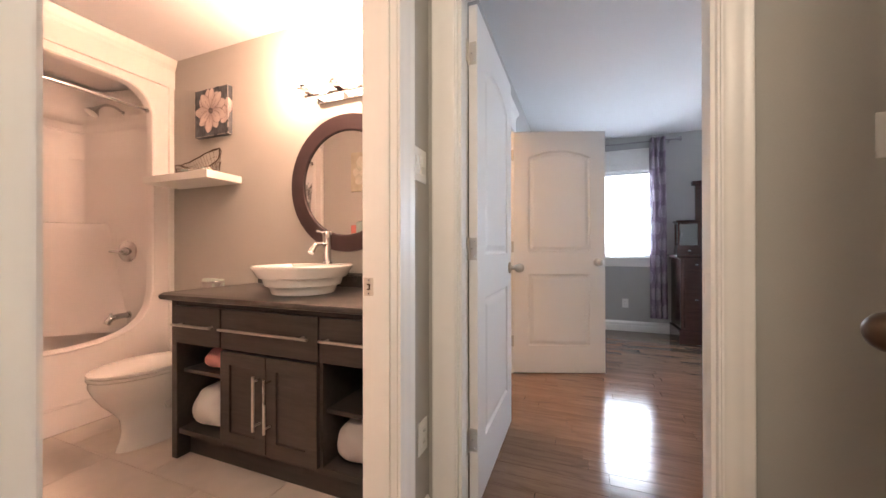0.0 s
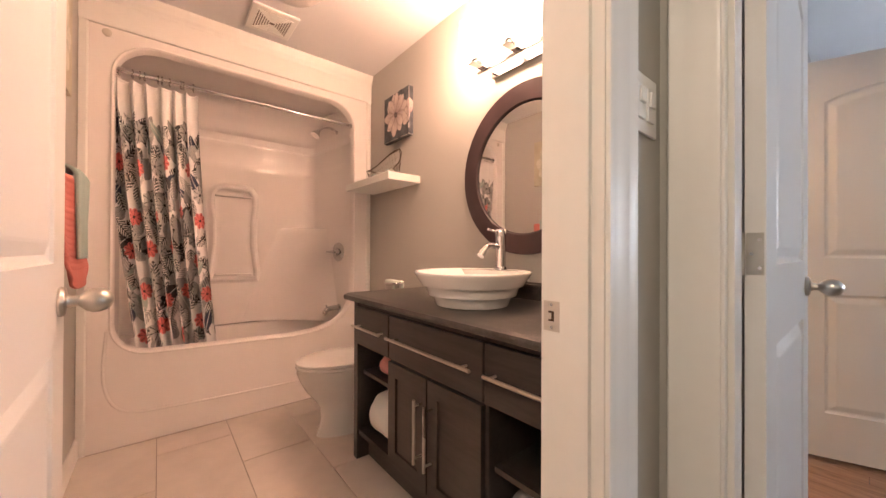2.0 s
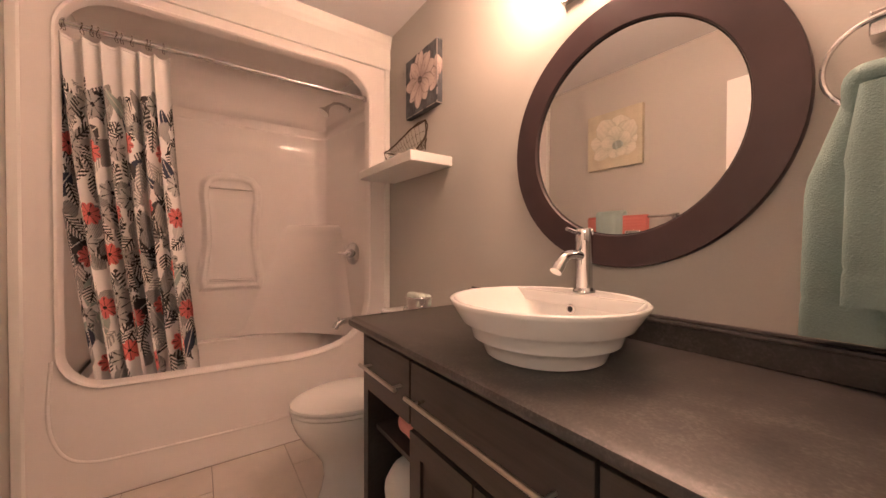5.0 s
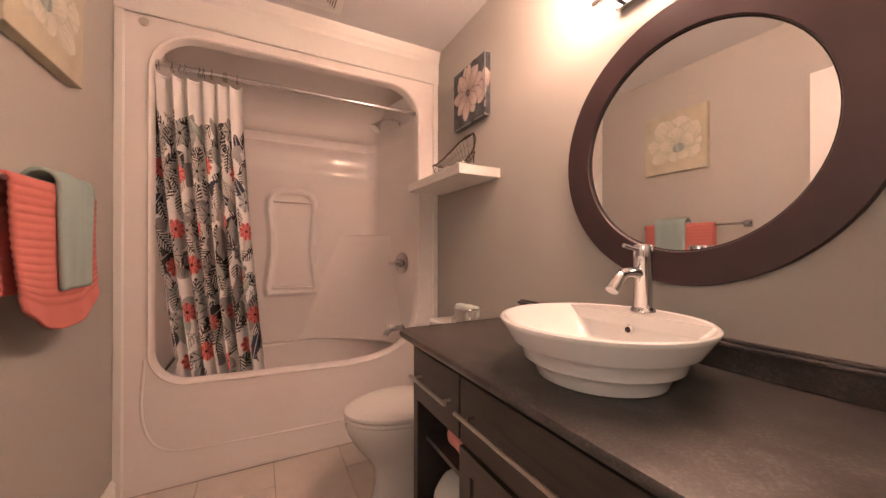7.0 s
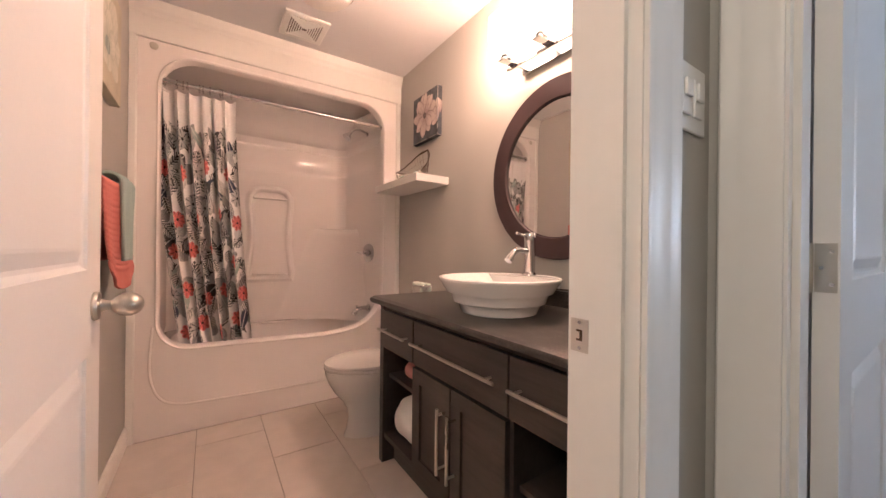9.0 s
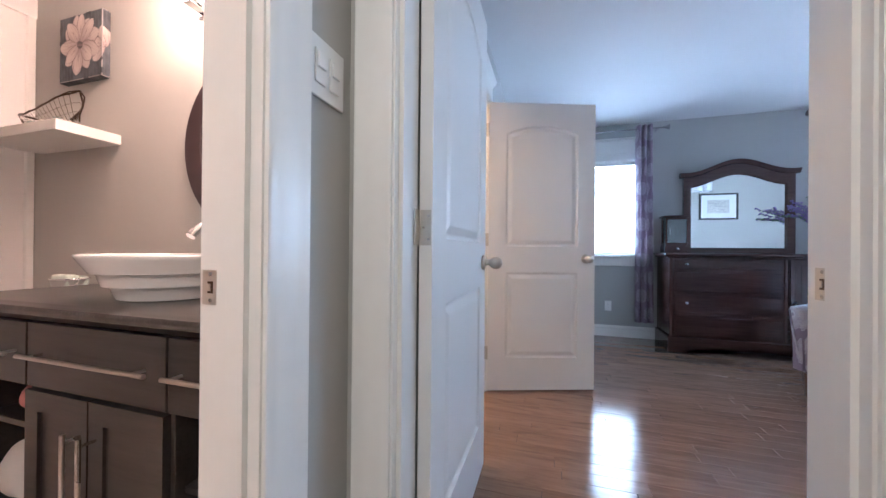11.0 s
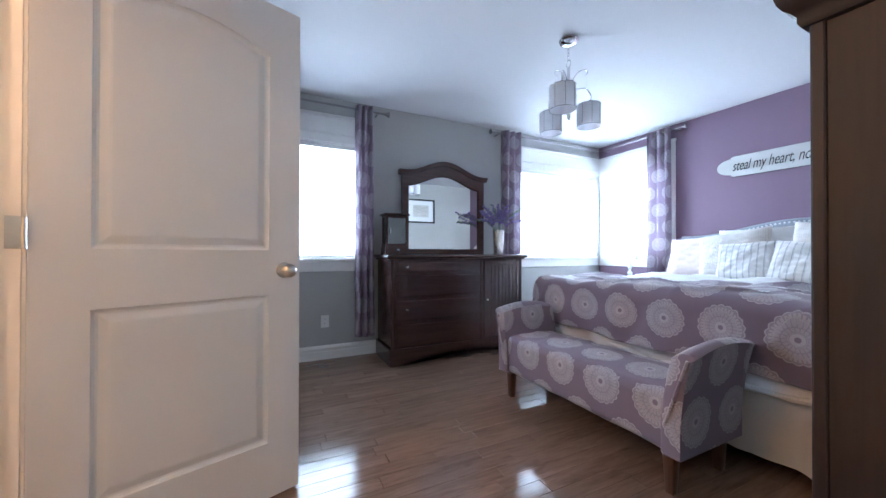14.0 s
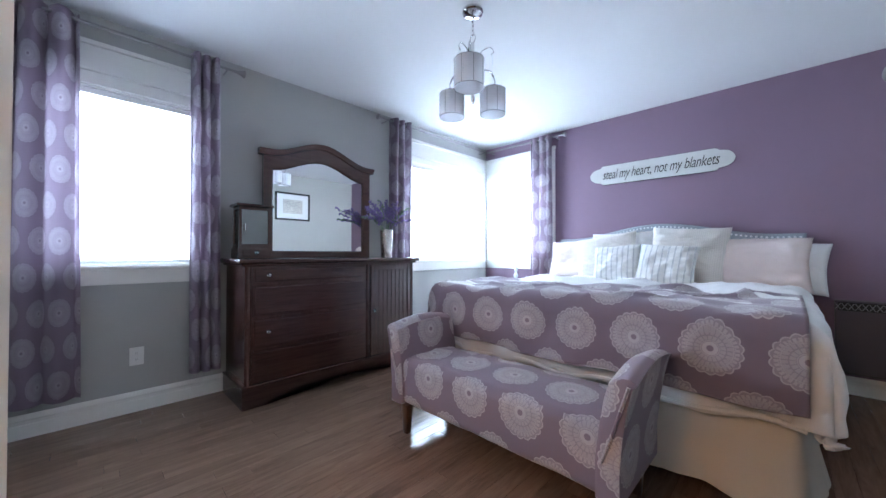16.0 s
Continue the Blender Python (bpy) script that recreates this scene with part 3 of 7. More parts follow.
def knob(parent, x, z, y, s, material, name="door_knob"):
    """A round knob on its rose, standing off the face y towards s."""
    prof = [(0.032, 0), (0.033, 0.004), (0.030, 0.010), (0.015, 0.013), (0.012, 0.020), (0.012, 0.030), (0.017, 0.035), (0.024, 0.043), (0.0275, 0.053), (0.0275, 0.063), (0.024, 0.074), (0.017, 0.082), (0.008, 0.0865), (0.001, 0.0875)]
    bm = bmesh.new()
    loft(bm, [[(x + r * math.cos(a), y + s * d, z + r * math.sin(a)) for a in [2 * math.pi * k / 24 for k in range(24)]] for r, d in prof], cap0=True, cap1=True)
    return part(name, bm, material, parent, "brushed nickel door knob", smooth=True, fix=True)


def door(name, hx, hy, ang, w, label, flip=False, t=0.035, metal=None, hinges=True, drop=0.0):
    """A panelled door that hinges at (hx, hy) and runs at ang degrees."""
    metal = metal or NICKEL
    e = tagged(base(name, hx, hy, 0.012, label, "door", rz=ang), kind="structure")
    part("door_panel", door_mesh(w, 2.02, t), DOORW, e, fix=True)
    knob(e, w - 0.065, 0.925, 0, -1, metal)
    knob(e, w - 0.065, 0.925, t, 1, metal)
    bm = box(w - 0.001, w + 0.002, 0.006, t - 0.006, 0.895, 0.955, b=0.0008)
    part("latch_plate", bm, metal, e, "nickel latch plate")
    if hinges:
        yb = 0.0 if flip else t
        for z in (0.22, 1.01 - drop, 1.78):
            bm = bmesh.new()
            tube(bm, [(-0.004, yb + (-0.006 if flip else 0.006), z), (-0.004, yb + (-0.006 if flip else 0.006), z + 0.09)], 0.006, 10)
            bx(bm, -0.0025, 0.0, 0.003, t - 0.003, z, z + 0.09)
            bx(bm, -0.040, -0.006, yb + (0.0 if flip else -0.002), yb + (0.002 if flip else 0.0), z, z + 0.09)
            hg = part("hinge", bm, metal, e, "nickel butt hinge")
            for v, q in ((0.010, 0.015), (t - 0.012, 0.045), (0.010, 0.075)):
                bm = bmesh.new()
                loft(bm, [[(u, v + 0.0035 * math.cos(a), z + q + 0.0035 * math.sin(a)) for a in [2 * math.pi * k / 12 for k in range(12)]] for u in (-0.0022, -0.0038)], cap0=True, cap1=True)
                part("screw", bm, CHROME, hg, fix=True)
    return e


door("door_bedroom", -0.528, 2.461, 90.2, 0.762, "white two-panel arch-topped door standing open into the bedroom", t=0.035, drop=0.02)
door("door_closet", -0.662, 4.058, 19.6, 0.762, "white two-panel arch-topped door standing ajar at the closet", flip=True)
door("door_bathroom", -0.806, 1.327, 181.7, 0.75, "white two-panel door standing open along the bathroom wall", drop=0.045)
door("door_linen", 0.320, 1.04, 90.0, 0.75, "white panelled hall door with a dark bronze knob, standing open", metal=BRONZE, hinges=False)


def strike(m, label="nickel strike plate on the door jamb"):
    e = base("strike_plate", 0, 0, 0, label, "strike plate")
    e.matrix_world = m
    bm = bmesh.new()
    fill(bm, [(-0.017, -0.029), (0.017, -0.029), (0.017, 0.029), (-0.017, 0.029)], [[(-0.006, -0.010), (0.007, -0.010), (0.007, 0.010), (-0.006, 0.010)]], lambda u, v: (u, 0, v))
    r = bmesh.ops.extrude_face_region(bm, geom=bm.faces[:])
    bmesh.ops.translate(bm, vec=(0, 0.0018, 0), verts=[v for v in r["geom"] if isinstance(v, bmesh.types.BMVert)])
    part("plate", bm, NICKEL, e, fix=True)
    part("latch_hole", box(-0.006, 0.007, -0.001, 0.0012, -0.010, 0.010), BRONZE, e, "dark latch hole")
    part("tongue", box(0.0, 0.007, 0.0008, 0.0030, -0.006, 0.006, b=0.0006), NICKEL, e, "bent tongue of the plate")
    for z in (-0.022, 0.022):
        bm = bmesh.new()
        loft(bm, [[(0.0035 * math.cos(a), y, z + 0.0035 * math.sin(a)) for a in [2 * math.pi * k / 12 for k in range(12)]] for y in (0.0, 0.0026)], cap0=True, cap1=True)
        part("screw", bm, CHROME, e)


strike(Matrix.Translation((-0.780, 2.0655, 0.925)) @ pose(0, 0, 0, 0, 0, 180))
strike(Matrix.Translation((0.2225, 2.418, 0.935)) @ pose(0, 0, 0, 0, 0, 90))

# switches and outlets
def plate(name, m, w, h, kind, label, cat):
    """A wall plate facing -y in its own frame."""
    e = base(name, 0, 0, 0, label, cat)
    e.matrix_world = m
    part("plate", box(-w / 2, w / 2, -0.006, 0, -h / 2, h / 2, b=0.002), PLASTIC, e)
    n = 2 if w > 0.1 else 1
    for k in range(n):
        c = (k - (n - 1) / 2) * 0.046
        if kind == "switch":
            part("rocker", box(c - 0.016, c + 0.016, -0.010, -0.005, -0.033, 0.033, b=0.002), PLASTIC, e)
            part("toggle", box(c - 0.012, c + 0.012, -0.015, -0.009, -0.004, 0.026, b=0.002), PLASTIC, e)
        else:
            for dz in (-0.020, 0.020):
                part("socket", box(c - 0.015, c + 0.015, -0.009, -0.005, dz - 0.014, dz + 0.014, b=0.003), PLASTIC, e)
                for dx in (-0.005, 0.005):
                    part("slot", box(c + dx - 0.001, c + dx + 0.001, -0.0095, -0.0085, dz - 0.002, dz + 0.006), BLACK, e)
    return e


plate("light_switch", pose(-0.68, 2.225, 1.345, 0, 0, 90), 0.118, 0.118, "switch", "white double light switch on the hall wall", "light switch")
plate("wall_outlet", pose(-0.68, 2.255, 0.370, 0, 0, 90), 0.072, 0.115, "outlet", "white outlet low on the hall wall", "outlet")
plate("light_switch", pose(0.585, 2.32, 1.33, 0, 0, 0), 0.072, 0.115, "switch", "white light switch beside the bedroom door casing", "light switch")
plate("wall_outlet", pose(0.405, 6.135, 0.355, 0, 0, 0), 0.072, 0.115, "outlet", "white outlet low on the grey bedroom wall", "outlet")
plate("wall_outlet", pose(4.10, 2.66, 0.355, 0, 0, -90), 0.072, 0.115, "outlet", "white outlet on the purple wall", "outlet")


# ---- bathroom ----
def arc(cx, cy, r, a0, a1, n=8, ry=None):
    ry = ry or r
    return [(cx + r * math.cos(radians(a0 + (a1 - a0) * k / n)), cy + ry * math.sin(radians(a0 + (a1 - a0) * k / n))) for k in range(n + 1)]


def tub_unit():
    e = base("bathtub_shower", -2.91, 1.96, 0, "glossy white one-piece tub and shower surround with a rounded opening", "bathtub")
    e.matrix_world = Matrix()
    FX, BX_ = -2.91, -3.69
    # outline of the opening in (y, z), counter-clockwise
    op = arc(1.27 + 0.17, 0.475 + 0.17, 0.17, 180, 270) + [(2.20, 0.452)] + [(2.34, 0.464), (2.44, 0.486), (2.52, 0.522), (2.58, 0.575), (2.622, 0.65), (2.642, 0.75), (2.647, 0.87)]
    op += arc(2.647 - 0.20, 2.17 - 0.20, 0.20, 0, 90) + arc(1.27 + 0.20, 2.17 - 0.20, 0.20, 90, 180)
    bm = bmesh.new()
    fill(bm, [(1.152, 0.0), (2.772, 0.0), (2.772, 2.215), (1.152, 2.215)], [op], lambda u, v: (FX, u, v))
    lo = [[(FX + dx, u, v) for u, v in inset(op, d)] for d, dx in ((0, 0), (-0.000, 0.008), (0.006, 0.012), (0.014, 0.006), (0.018, -0.012), (0.020, -0.05))]
    loft(bm, lo)
    part("front_panel", bm, ACRYL, e, smooth=True, fix=True)
    # raised roll along the apron
    bm = bmesh.new()
    pts = smooth_path([(FX + 0.001, 1.262, 0.62), (FX + 0.001, 1.25, 0.42), (FX + 0.001, 1.262, 0.30), (FX + 0.001, 1.30, 0.215), (FX + 0.001, 1.37, 0.172), (FX + 0.001, 1.50, 0.158), (FX + 0.001, 2.0, 0.145), (FX + 0.001, 2.765, 0.140)], 8)
    tube(bm, [p - Vector((0.002, 0, 0)) for p in pts], 0.007, 8)
    part("apron_roll", bm, ACRYL, e, smooth=True)
    # basin
    bm = bmesh.new()
    rim = [(-2.93, 1.27), (-2.93, 2.66), (BX_, 2.66), (BX_, 1.27)]
    hole = [(x, y) for x, y, _ in ringpts(-3.32, 1.965, 0, 0.325, 0.655, 40, 5.0)]
    fill(bm, rim, [hole], lambda u, v: (u, v, 0.450))
    loft(bm, [ringpts(-3.32, 1.965, z, rx, ry, 40, p) for z, rx, ry, p in ((0.450, 0.325, 0.655, 5), (0.440, 0.312, 0.642, 5), (0.30, 0.29, 0.60, 4.5), (0.16, 0.26, 0.55, 4), (0.12, 0.22, 0.50, 3.5))], cap1=True)
    part("basin", bm, ACRYL, e, smooth=True, fix=True)
    # alcove walls
    plan = [(-2.93, 1.252)] + [(x, y) for x, y in arc(BX_ + 0.09, 1.252 + 0.09, 0.09, 270, 180)] + [(x, y) for x, y in arc(BX_ + 0.09, 2.595 - 0.09, 0.09, 180, 97)] + [(-2.93, 2.665)]
    bm = bmesh.new()
    lv = [(0.448, 0.0), (0.50, 0.012), (1.70, 0.014), (1.725, 0.022), (1.75, 0.014), (1.885, 0.014), (1.900, 0.022), (1.915, 0.022), (1.93, 0.010), (1.985, 0.012), (2.000, 0.030), (2.020, 0.050), (2.060, 0.070), (2.105, 0.105), (2.140, 0.16), (2.165, 0.23), (2.185, 0.32)]
    loops = []
    for z, d in lv:
        loops.append([(x + (d if x < -3.4 else 0), y + min(d, 0.02) * (1 if y < 1.9 else -1) * (1 if x < -3.4 else 0.3), z) for x, y in plan])
    loft(bm, loops, closed=False)
    bm.faces.new([bm.verts.new((x, y, 2.198)) for x, y in plan])
    part("surround_wall", bm, ACRYL, e, smooth=True, fix=True)
    # moulded back panel with soap ledges
    xb = BX_ + 0.014
    waist = [(1.775, 0.80), (2.115, 0.80), (2.125, 0.86), (2.112, 0.95), (2.095, 1.10), (2.098, 1.28), (2.112, 1.42), (2.105, 1.50), (2.07, 1.55), (2.01, 1.568), (1.88, 1.568), (1.82, 1.55), (1.785, 1.50), (1.778, 1.42), (1.792, 1.28), (1.795, 1.10), (1.778, 0.95), (1.765, 0.86)]
    bm = bmesh.new()
    loft(bm, [[(xb + dx, u, v) for u, v in inset(waist, d)] for d, dx in ((-0.022, 0.0), (-0.012, 0.006), (-0.002, 0.026), (0.008, 0.034), (0.018, 0.034), (0.026, 0.028), (0.034, 0.008), (0.044, 0.003), (0.06, 0.002))], cap1=True)
    part("soap_panel", bm, ACRYL, e, smooth=True, fix=True)
    for z in (0.845, 1.475):
        part("soap_ledge", box(xb, xb + 0.040, 1.815, 2.075, z, z + 0.014, b=0.0065, seg=4), ACRYL, e, smooth=True)
    bm = bmesh.new()
    rows = []
    for z, gx, gy in ((0.455, 0.56, 0.62), (0.60, 0.54, 0.57), (0.80, 0.50, 0.50), (1.00, 0.46, 0.42), (1.12, 0.44, 0.37), (1.19, 0.43, 0.345), (1.222, 0.42, 0.33), (1.238, 0.40, 0.315), (1.244, 0.37, 0.29)):
        rows.append([(xb - 0.03, 2.67, z)] + [(xb - 0.004 + gx * math.sin(a) ** 3.0, 2.602 + 0.045 * math.sin(a) ** 3 - gy * math.cos(a) ** 3.0, z) for a in [math.pi / 2 * k / 20 for k in range(21)]])
    loft(bm, rows, cap0=True, cap1=True)
    part("corner_shelf", bm, ACRYL, e, smooth=True, fix=True)
    bm = bmesh.new()
    lathe(bm, [(0.020, -0.002), (0.020, 0.004), (0.012, 0.007)], n=20)
    part("medallion", bm, NICKEL, e, "round maker's badge", at=pose(FX + 0.001, 1.256, 2.182, 0, 90, 0), smooth=True)
    return e


tub_unit()
bm = bmesh.new()
moulded(bm, (-2.900, 1.152, 2.215), (-2.900, 2.773, 2.215), (0, 0, 1), (1, 0, 0), 0.203, [(0, 0), (0, 0.004), (0.05, 0.006), (0.62, 0.006), (0.70, 0.012), (0.78, 0.020), (0.92, 0.030), (1.0, 0.034), (1.0, 0)])
bx(bm, -2.93, -2.900, 1.152, 2.773, 2.217, 2.418)
part("trim", bm, WHITE, None, "white fascia board above the tub surround", "structure", fix=True)
bm = bmesh.new()
moulded(bm, (-2.909, 1.153, 0.0), (-2.909, 1.153, 2.215), (0, 1, 0), (1, 0, 0), 0.035, [(0, 0), (0, 0.010), (0.8, 0.010), (1, 0.004), (1, 0)])
moulded(bm, (-2.909, 2.771, 0.0), (-2.909, 2.771, 2.215), (0, -1, 0), (1, 0, 0), 0.035, [(0, 0), (0, 0.010), (0.8, 0.010), (1, 0.004), (1, 0)])
part("trim", bm, WHITE, None, "white strip beside the tub surround", "structure", fix=True)


def mixer():
    y = 2.628
    e = base("shower_mixer", -3.17, y, 1.036, "chrome shower valve with a round plate and lever", "tap", rz=16)
    bm = lathe(bmesh.new(), [(0.075, 0), (0.076, 0.006), (0.060, 0.012), (0.03, 0.016), (0.024, 0.05), (0.020, 0.055)], n=32)
    part("escutcheon", bm, CHROME, e, at=pose(0, 0, 0, 90, 0, 0), smooth=True)
    bm = tube(bmesh.new(), [(0, -0.045, 0), (0.0, -0.058, 0), (-0.01, -0.064, 0.0), (-0.075, -0.066, 0.0)], 0.011, 10, taper=(1.4, 0.7))
    part("lever", bm, CHROME, e, smooth=True)
    s = base("tub_spout", -3.17, y + 0.004, 0.580, "chrome tub spout with a diverter knob", "tap", rz=4)
    bm = tube(bmesh.new(), smooth_path([(0, 0, 0), (0, -0.06, 0), (0, -0.11, -0.012), (0, -0.135, -0.045)], 5), 0.020, 12)
    part("spout", bm, CHROME, s, smooth=True)
    bm = lathe(bmesh.new(), [(0.028, 0), (0.027, 0.008), (0.02, 0.012)], n=20)
    part("flange", bm, CHROME, s, at=pose(0, 0, 0, 90, 0, 0), smooth=True)
    part("diverter", lathe(bmesh.new(), [(0.004, 0), (0.004, 0.018), (0.009, 0.020), (0.009, 0.028)], 0, -0.11, 12), CHROME, s, smooth=True)
    h = base("showerhead", -3.22, y, 2.035, "chrome showerhead on a bent arm", "shower head", rz=6)
    bm = tube(bmesh.new(), smooth_path([(0, 0, 0), (0, -0.06, 0.022), (0, -0.12, 0.012), (0, -0.155, -0.018)], 5), 0.009, 10)
    part("arm", bm, CHROME, h, smooth=True)
    bm = lathe(bmesh.new(), [(0.026, 0), (0.024, 0.006), (0.011, 0.010)], n=20)
    part("flange", bm, CHROME, h, at=pose(0, 0, 0, 90, 0, 0), smooth=True)
    bm = lathe(bmesh.new(), [(0.012, 0), (0.014, -0.015), (0.022, -0.035), (0.036, -0.055), (0.036, -0.066), (0.030, -0.068)], n=24)
    part("head", bm, CHROME, h, at=pose(0, -0.155, -0.014, -35, 0, 0), smooth=True, fix=True)
    d = base("tub_overflow", -3.12, 2.615, 0.40, "round chrome overflow plate in the tub", "drain")
    bm = lathe(bmesh.new(), [(0.036, 0), (0.034, 0.006), (0.01, 0.008)], n=24)
    part("cover", bm, CHROME, d, at=pose(0, -0.035, 0, 84, 0, 0), smooth=True)


mixer()

# shower curtain rod, rings and curtain
RODX, RODZ = -2.94, 2.015
rod = base("shower_rod", RODX, 1.96, RODZ, "straight chrome shower curtain rod across the tub", "curtain rod")
part("bar", tube(bmesh.new(), [(0, -0.690, 0), (0, 0.10, 0)], 0.0125, 14), CHROME, rod, smooth=True)
part("inner_bar", tube(bmesh.new(), [(0, 0.098, 0.0), (0, 0.685, 0.0)], 0.0108, 14), CHROME, rod, smooth=True)
for s in (-1, 1):
    part("end_cap", tube(bmesh.new(), [(0, s * 0.655, 0), (0, s * 0.690, 0)], 0.020, 16), CHROME, rod, smooth=True)


def shower_curtain():
    rng = np.random.RandomState(7)
    W, H, nu, nv = 1.15, 1.51, 420, 470
    U, V = np.meshgrid(np.linspace(0, W, nu), np.linspace(0, H, nv), indexing="ij")
    col = np.ones((nu, nv, 3)) * np.array([0.84, 0.82, 0.81])
    grey, char, ink, teal, navy = np.array([0.34, 0.34, 0.34]), np.array([0.045, 0.042, 0.045]), np.array([0.012, 0.012, 0.014]), np.array([0.33, 0.40, 0.38]), np.array([0.030, 0.040, 0.075])
    coral = np.array([0.74, 0.19, 0.18])
    white = np.array([0.80, 0.78, 0.76])
    TOP = 1.335

    def local(cx, cy, ang):
        dx, dy = U - cx, V - cy
        c, s = math.cos(ang), math.sin(ang)
        return dx * c + dy * s, -dx * s + dy * c

    def leaf(cx, cy, ang, ln, wd, fillc, style):
        p, q = local(cx, cy, ang)
        t = p / ln
        body = (t > 0) & (t < 1) & (np.abs(q) < wd * np.sin(np.pi * np.clip(t, 0, 1)) ** 0.8)
        if style == "solid":
            col[body] = fillc
            col[body & (np.abs(q) < 0.0022)] = white * 0.8
        elif style == "stripe":
            col[body] = white
            st = np.sin((p + np.abs(q) * 0.9) * 2 * np.pi / 0.016) > 0.0
            col[body & st] = fillc
            col[body & (np.abs(q) < 0.003)] = fillc
        elif style == "fern":
            st = (np.sin((p - np.abs(q) * 1.2) * 2 * np.pi / 0.024) > -0.1) & (np.abs(q) < wd * np.sin(np.pi * np.clip(t, 0, 1)) ** 0.6)
            col[body & st] = fillc
            col[(t > -0.1) & (t < 1) & (np.abs(q) < 0.003)] = fillc
        else:
            col[body] = fillc
            st = np.sin(q * 2 * np.pi / 0.007) > 0.4
            col[body & st] = fillc * 0.45

    def flower(cx, cy, r, n, c, veins=True):
        dx, dy = U - cx, V - cy
        rr, th = np.hypot(dx, dy), np.arctan2(dy, dx) + rng.rand()
        ed = r * (0.68 + 0.32 * np.abs(np.cos(th * n / 2)) ** 0.6)
        m = rr < ed
        col[m] = c
        if veins:
            v = m & (rr > r * 0.18) & (rr < r * 0.92) & (np.abs(np.sin(th * n / 2)) < 0.17 + 0.06 * (rr / r))
            col[v] = ink
            col[rr < r * 0.16] = ink
    for k in range(420):
        cx, cy = rng.rand() * W, rng.rand() * (TOP - 0.07) - 0.03
        if cy > TOP - 0.10 and rng.rand() < 0.3:
            continue
        st = ("stripe", "fern", "solid", "lined")[rng.choice(4, p=[0.30, 0.24, 0.18, 0.28])]
        c = {"stripe": (char, ink, grey)[rng.randint(3)], "fern": (ink, char)[rng.randint(2)], "solid": (teal, grey, navy, char, grey * 1.5)[rng.randint(5)], "lined": (grey, grey * 1.4)[rng.randint(2)]}[st]
        leaf(cx, cy, rng.uniform(0.6, 2.5), rng.uniform(0.08, 0.16), rng.uniform(0.022, 0.042), c, st)
    for k in range(34):
        flower(rng.rand() * W, rng.rand() * (TOP - 0.04), rng.uniform(0.04, 0.06), 7, grey * rng.uniform(0.9, 1.6))
    for row, y in enumerate((0.10, 0.33, 0.56, 0.80, 1.04)):
        for k in range(4):
            flower((k + 0.5 * (row % 2) + 0.25 + 0.2 * rng.rand()) * W / 4, y + rng.uniform(-0.05, 0.05), 0.050, 8, coral * rng.uniform(0.85, 1.1))
    # hang: folds gather at the top, spread a little towards the hem
    s = U / W
    h = 1 - V / H
    span = 0.425 - 0.055 * h
    y = 1.222 + 0.160 * h ** 1.3 + s * span
    fold = np.sin(s * 2 * np.pi * 7 + 0.6 * np.sin(5 * s * np.pi) + 0.25 * np.sin(3 * h + s * 7))
    x = RODX - 0.012 - 0.05 * h + fold * (0.019 + 0.012 * h) + 0.008 * np.sin(s * 40 + h * 4)
    y = y + 0.010 * np.cos(s * 2 * np.pi * 7 + 1.0) * (0.6 + h)
    z = RODZ - 0.034 - h * (H + 0.008) - 0.012 * np.abs(np.sin(s * np.pi * 7)) * (h < 0.01)
    e = base("shower_curtain", RODX, 1.5, RODZ, "white shower curtain with grey leaves and coral flowers, drawn aside", "shower curtain")
    e.matrix_world = Matrix()
    drawn_sheet("curtain_panel", np.stack([x, y, z], -1), col, grid_faces(nu, nv), painted("printed_curtain_cloth", 0.85), e)
    for k in range(12):
        yy = 1.245 + k * 0.0345 + 0.013 * math.sin(k * 2.3)
        c = [(RODX + 0.0165 * math.cos(a), yy + 0.004 * math.sin(2 * a), RODZ - 0.008 + 0.021 * math.sin(a)) for a in [2 * math.pi * q / 16 for q in range(16)]]
        bm = tube(bmesh.new(), c, 0.0012, 6, closed=True)
        bmesh.ops.create_icosphere(bm, subdivisions=1, radius=0.0042, matrix=Matrix.Translation((RODX, yy, RODZ + 0.016)))
        part("curtain_ring", bm, BRONZE, e, smooth=True)


shower_curtain()


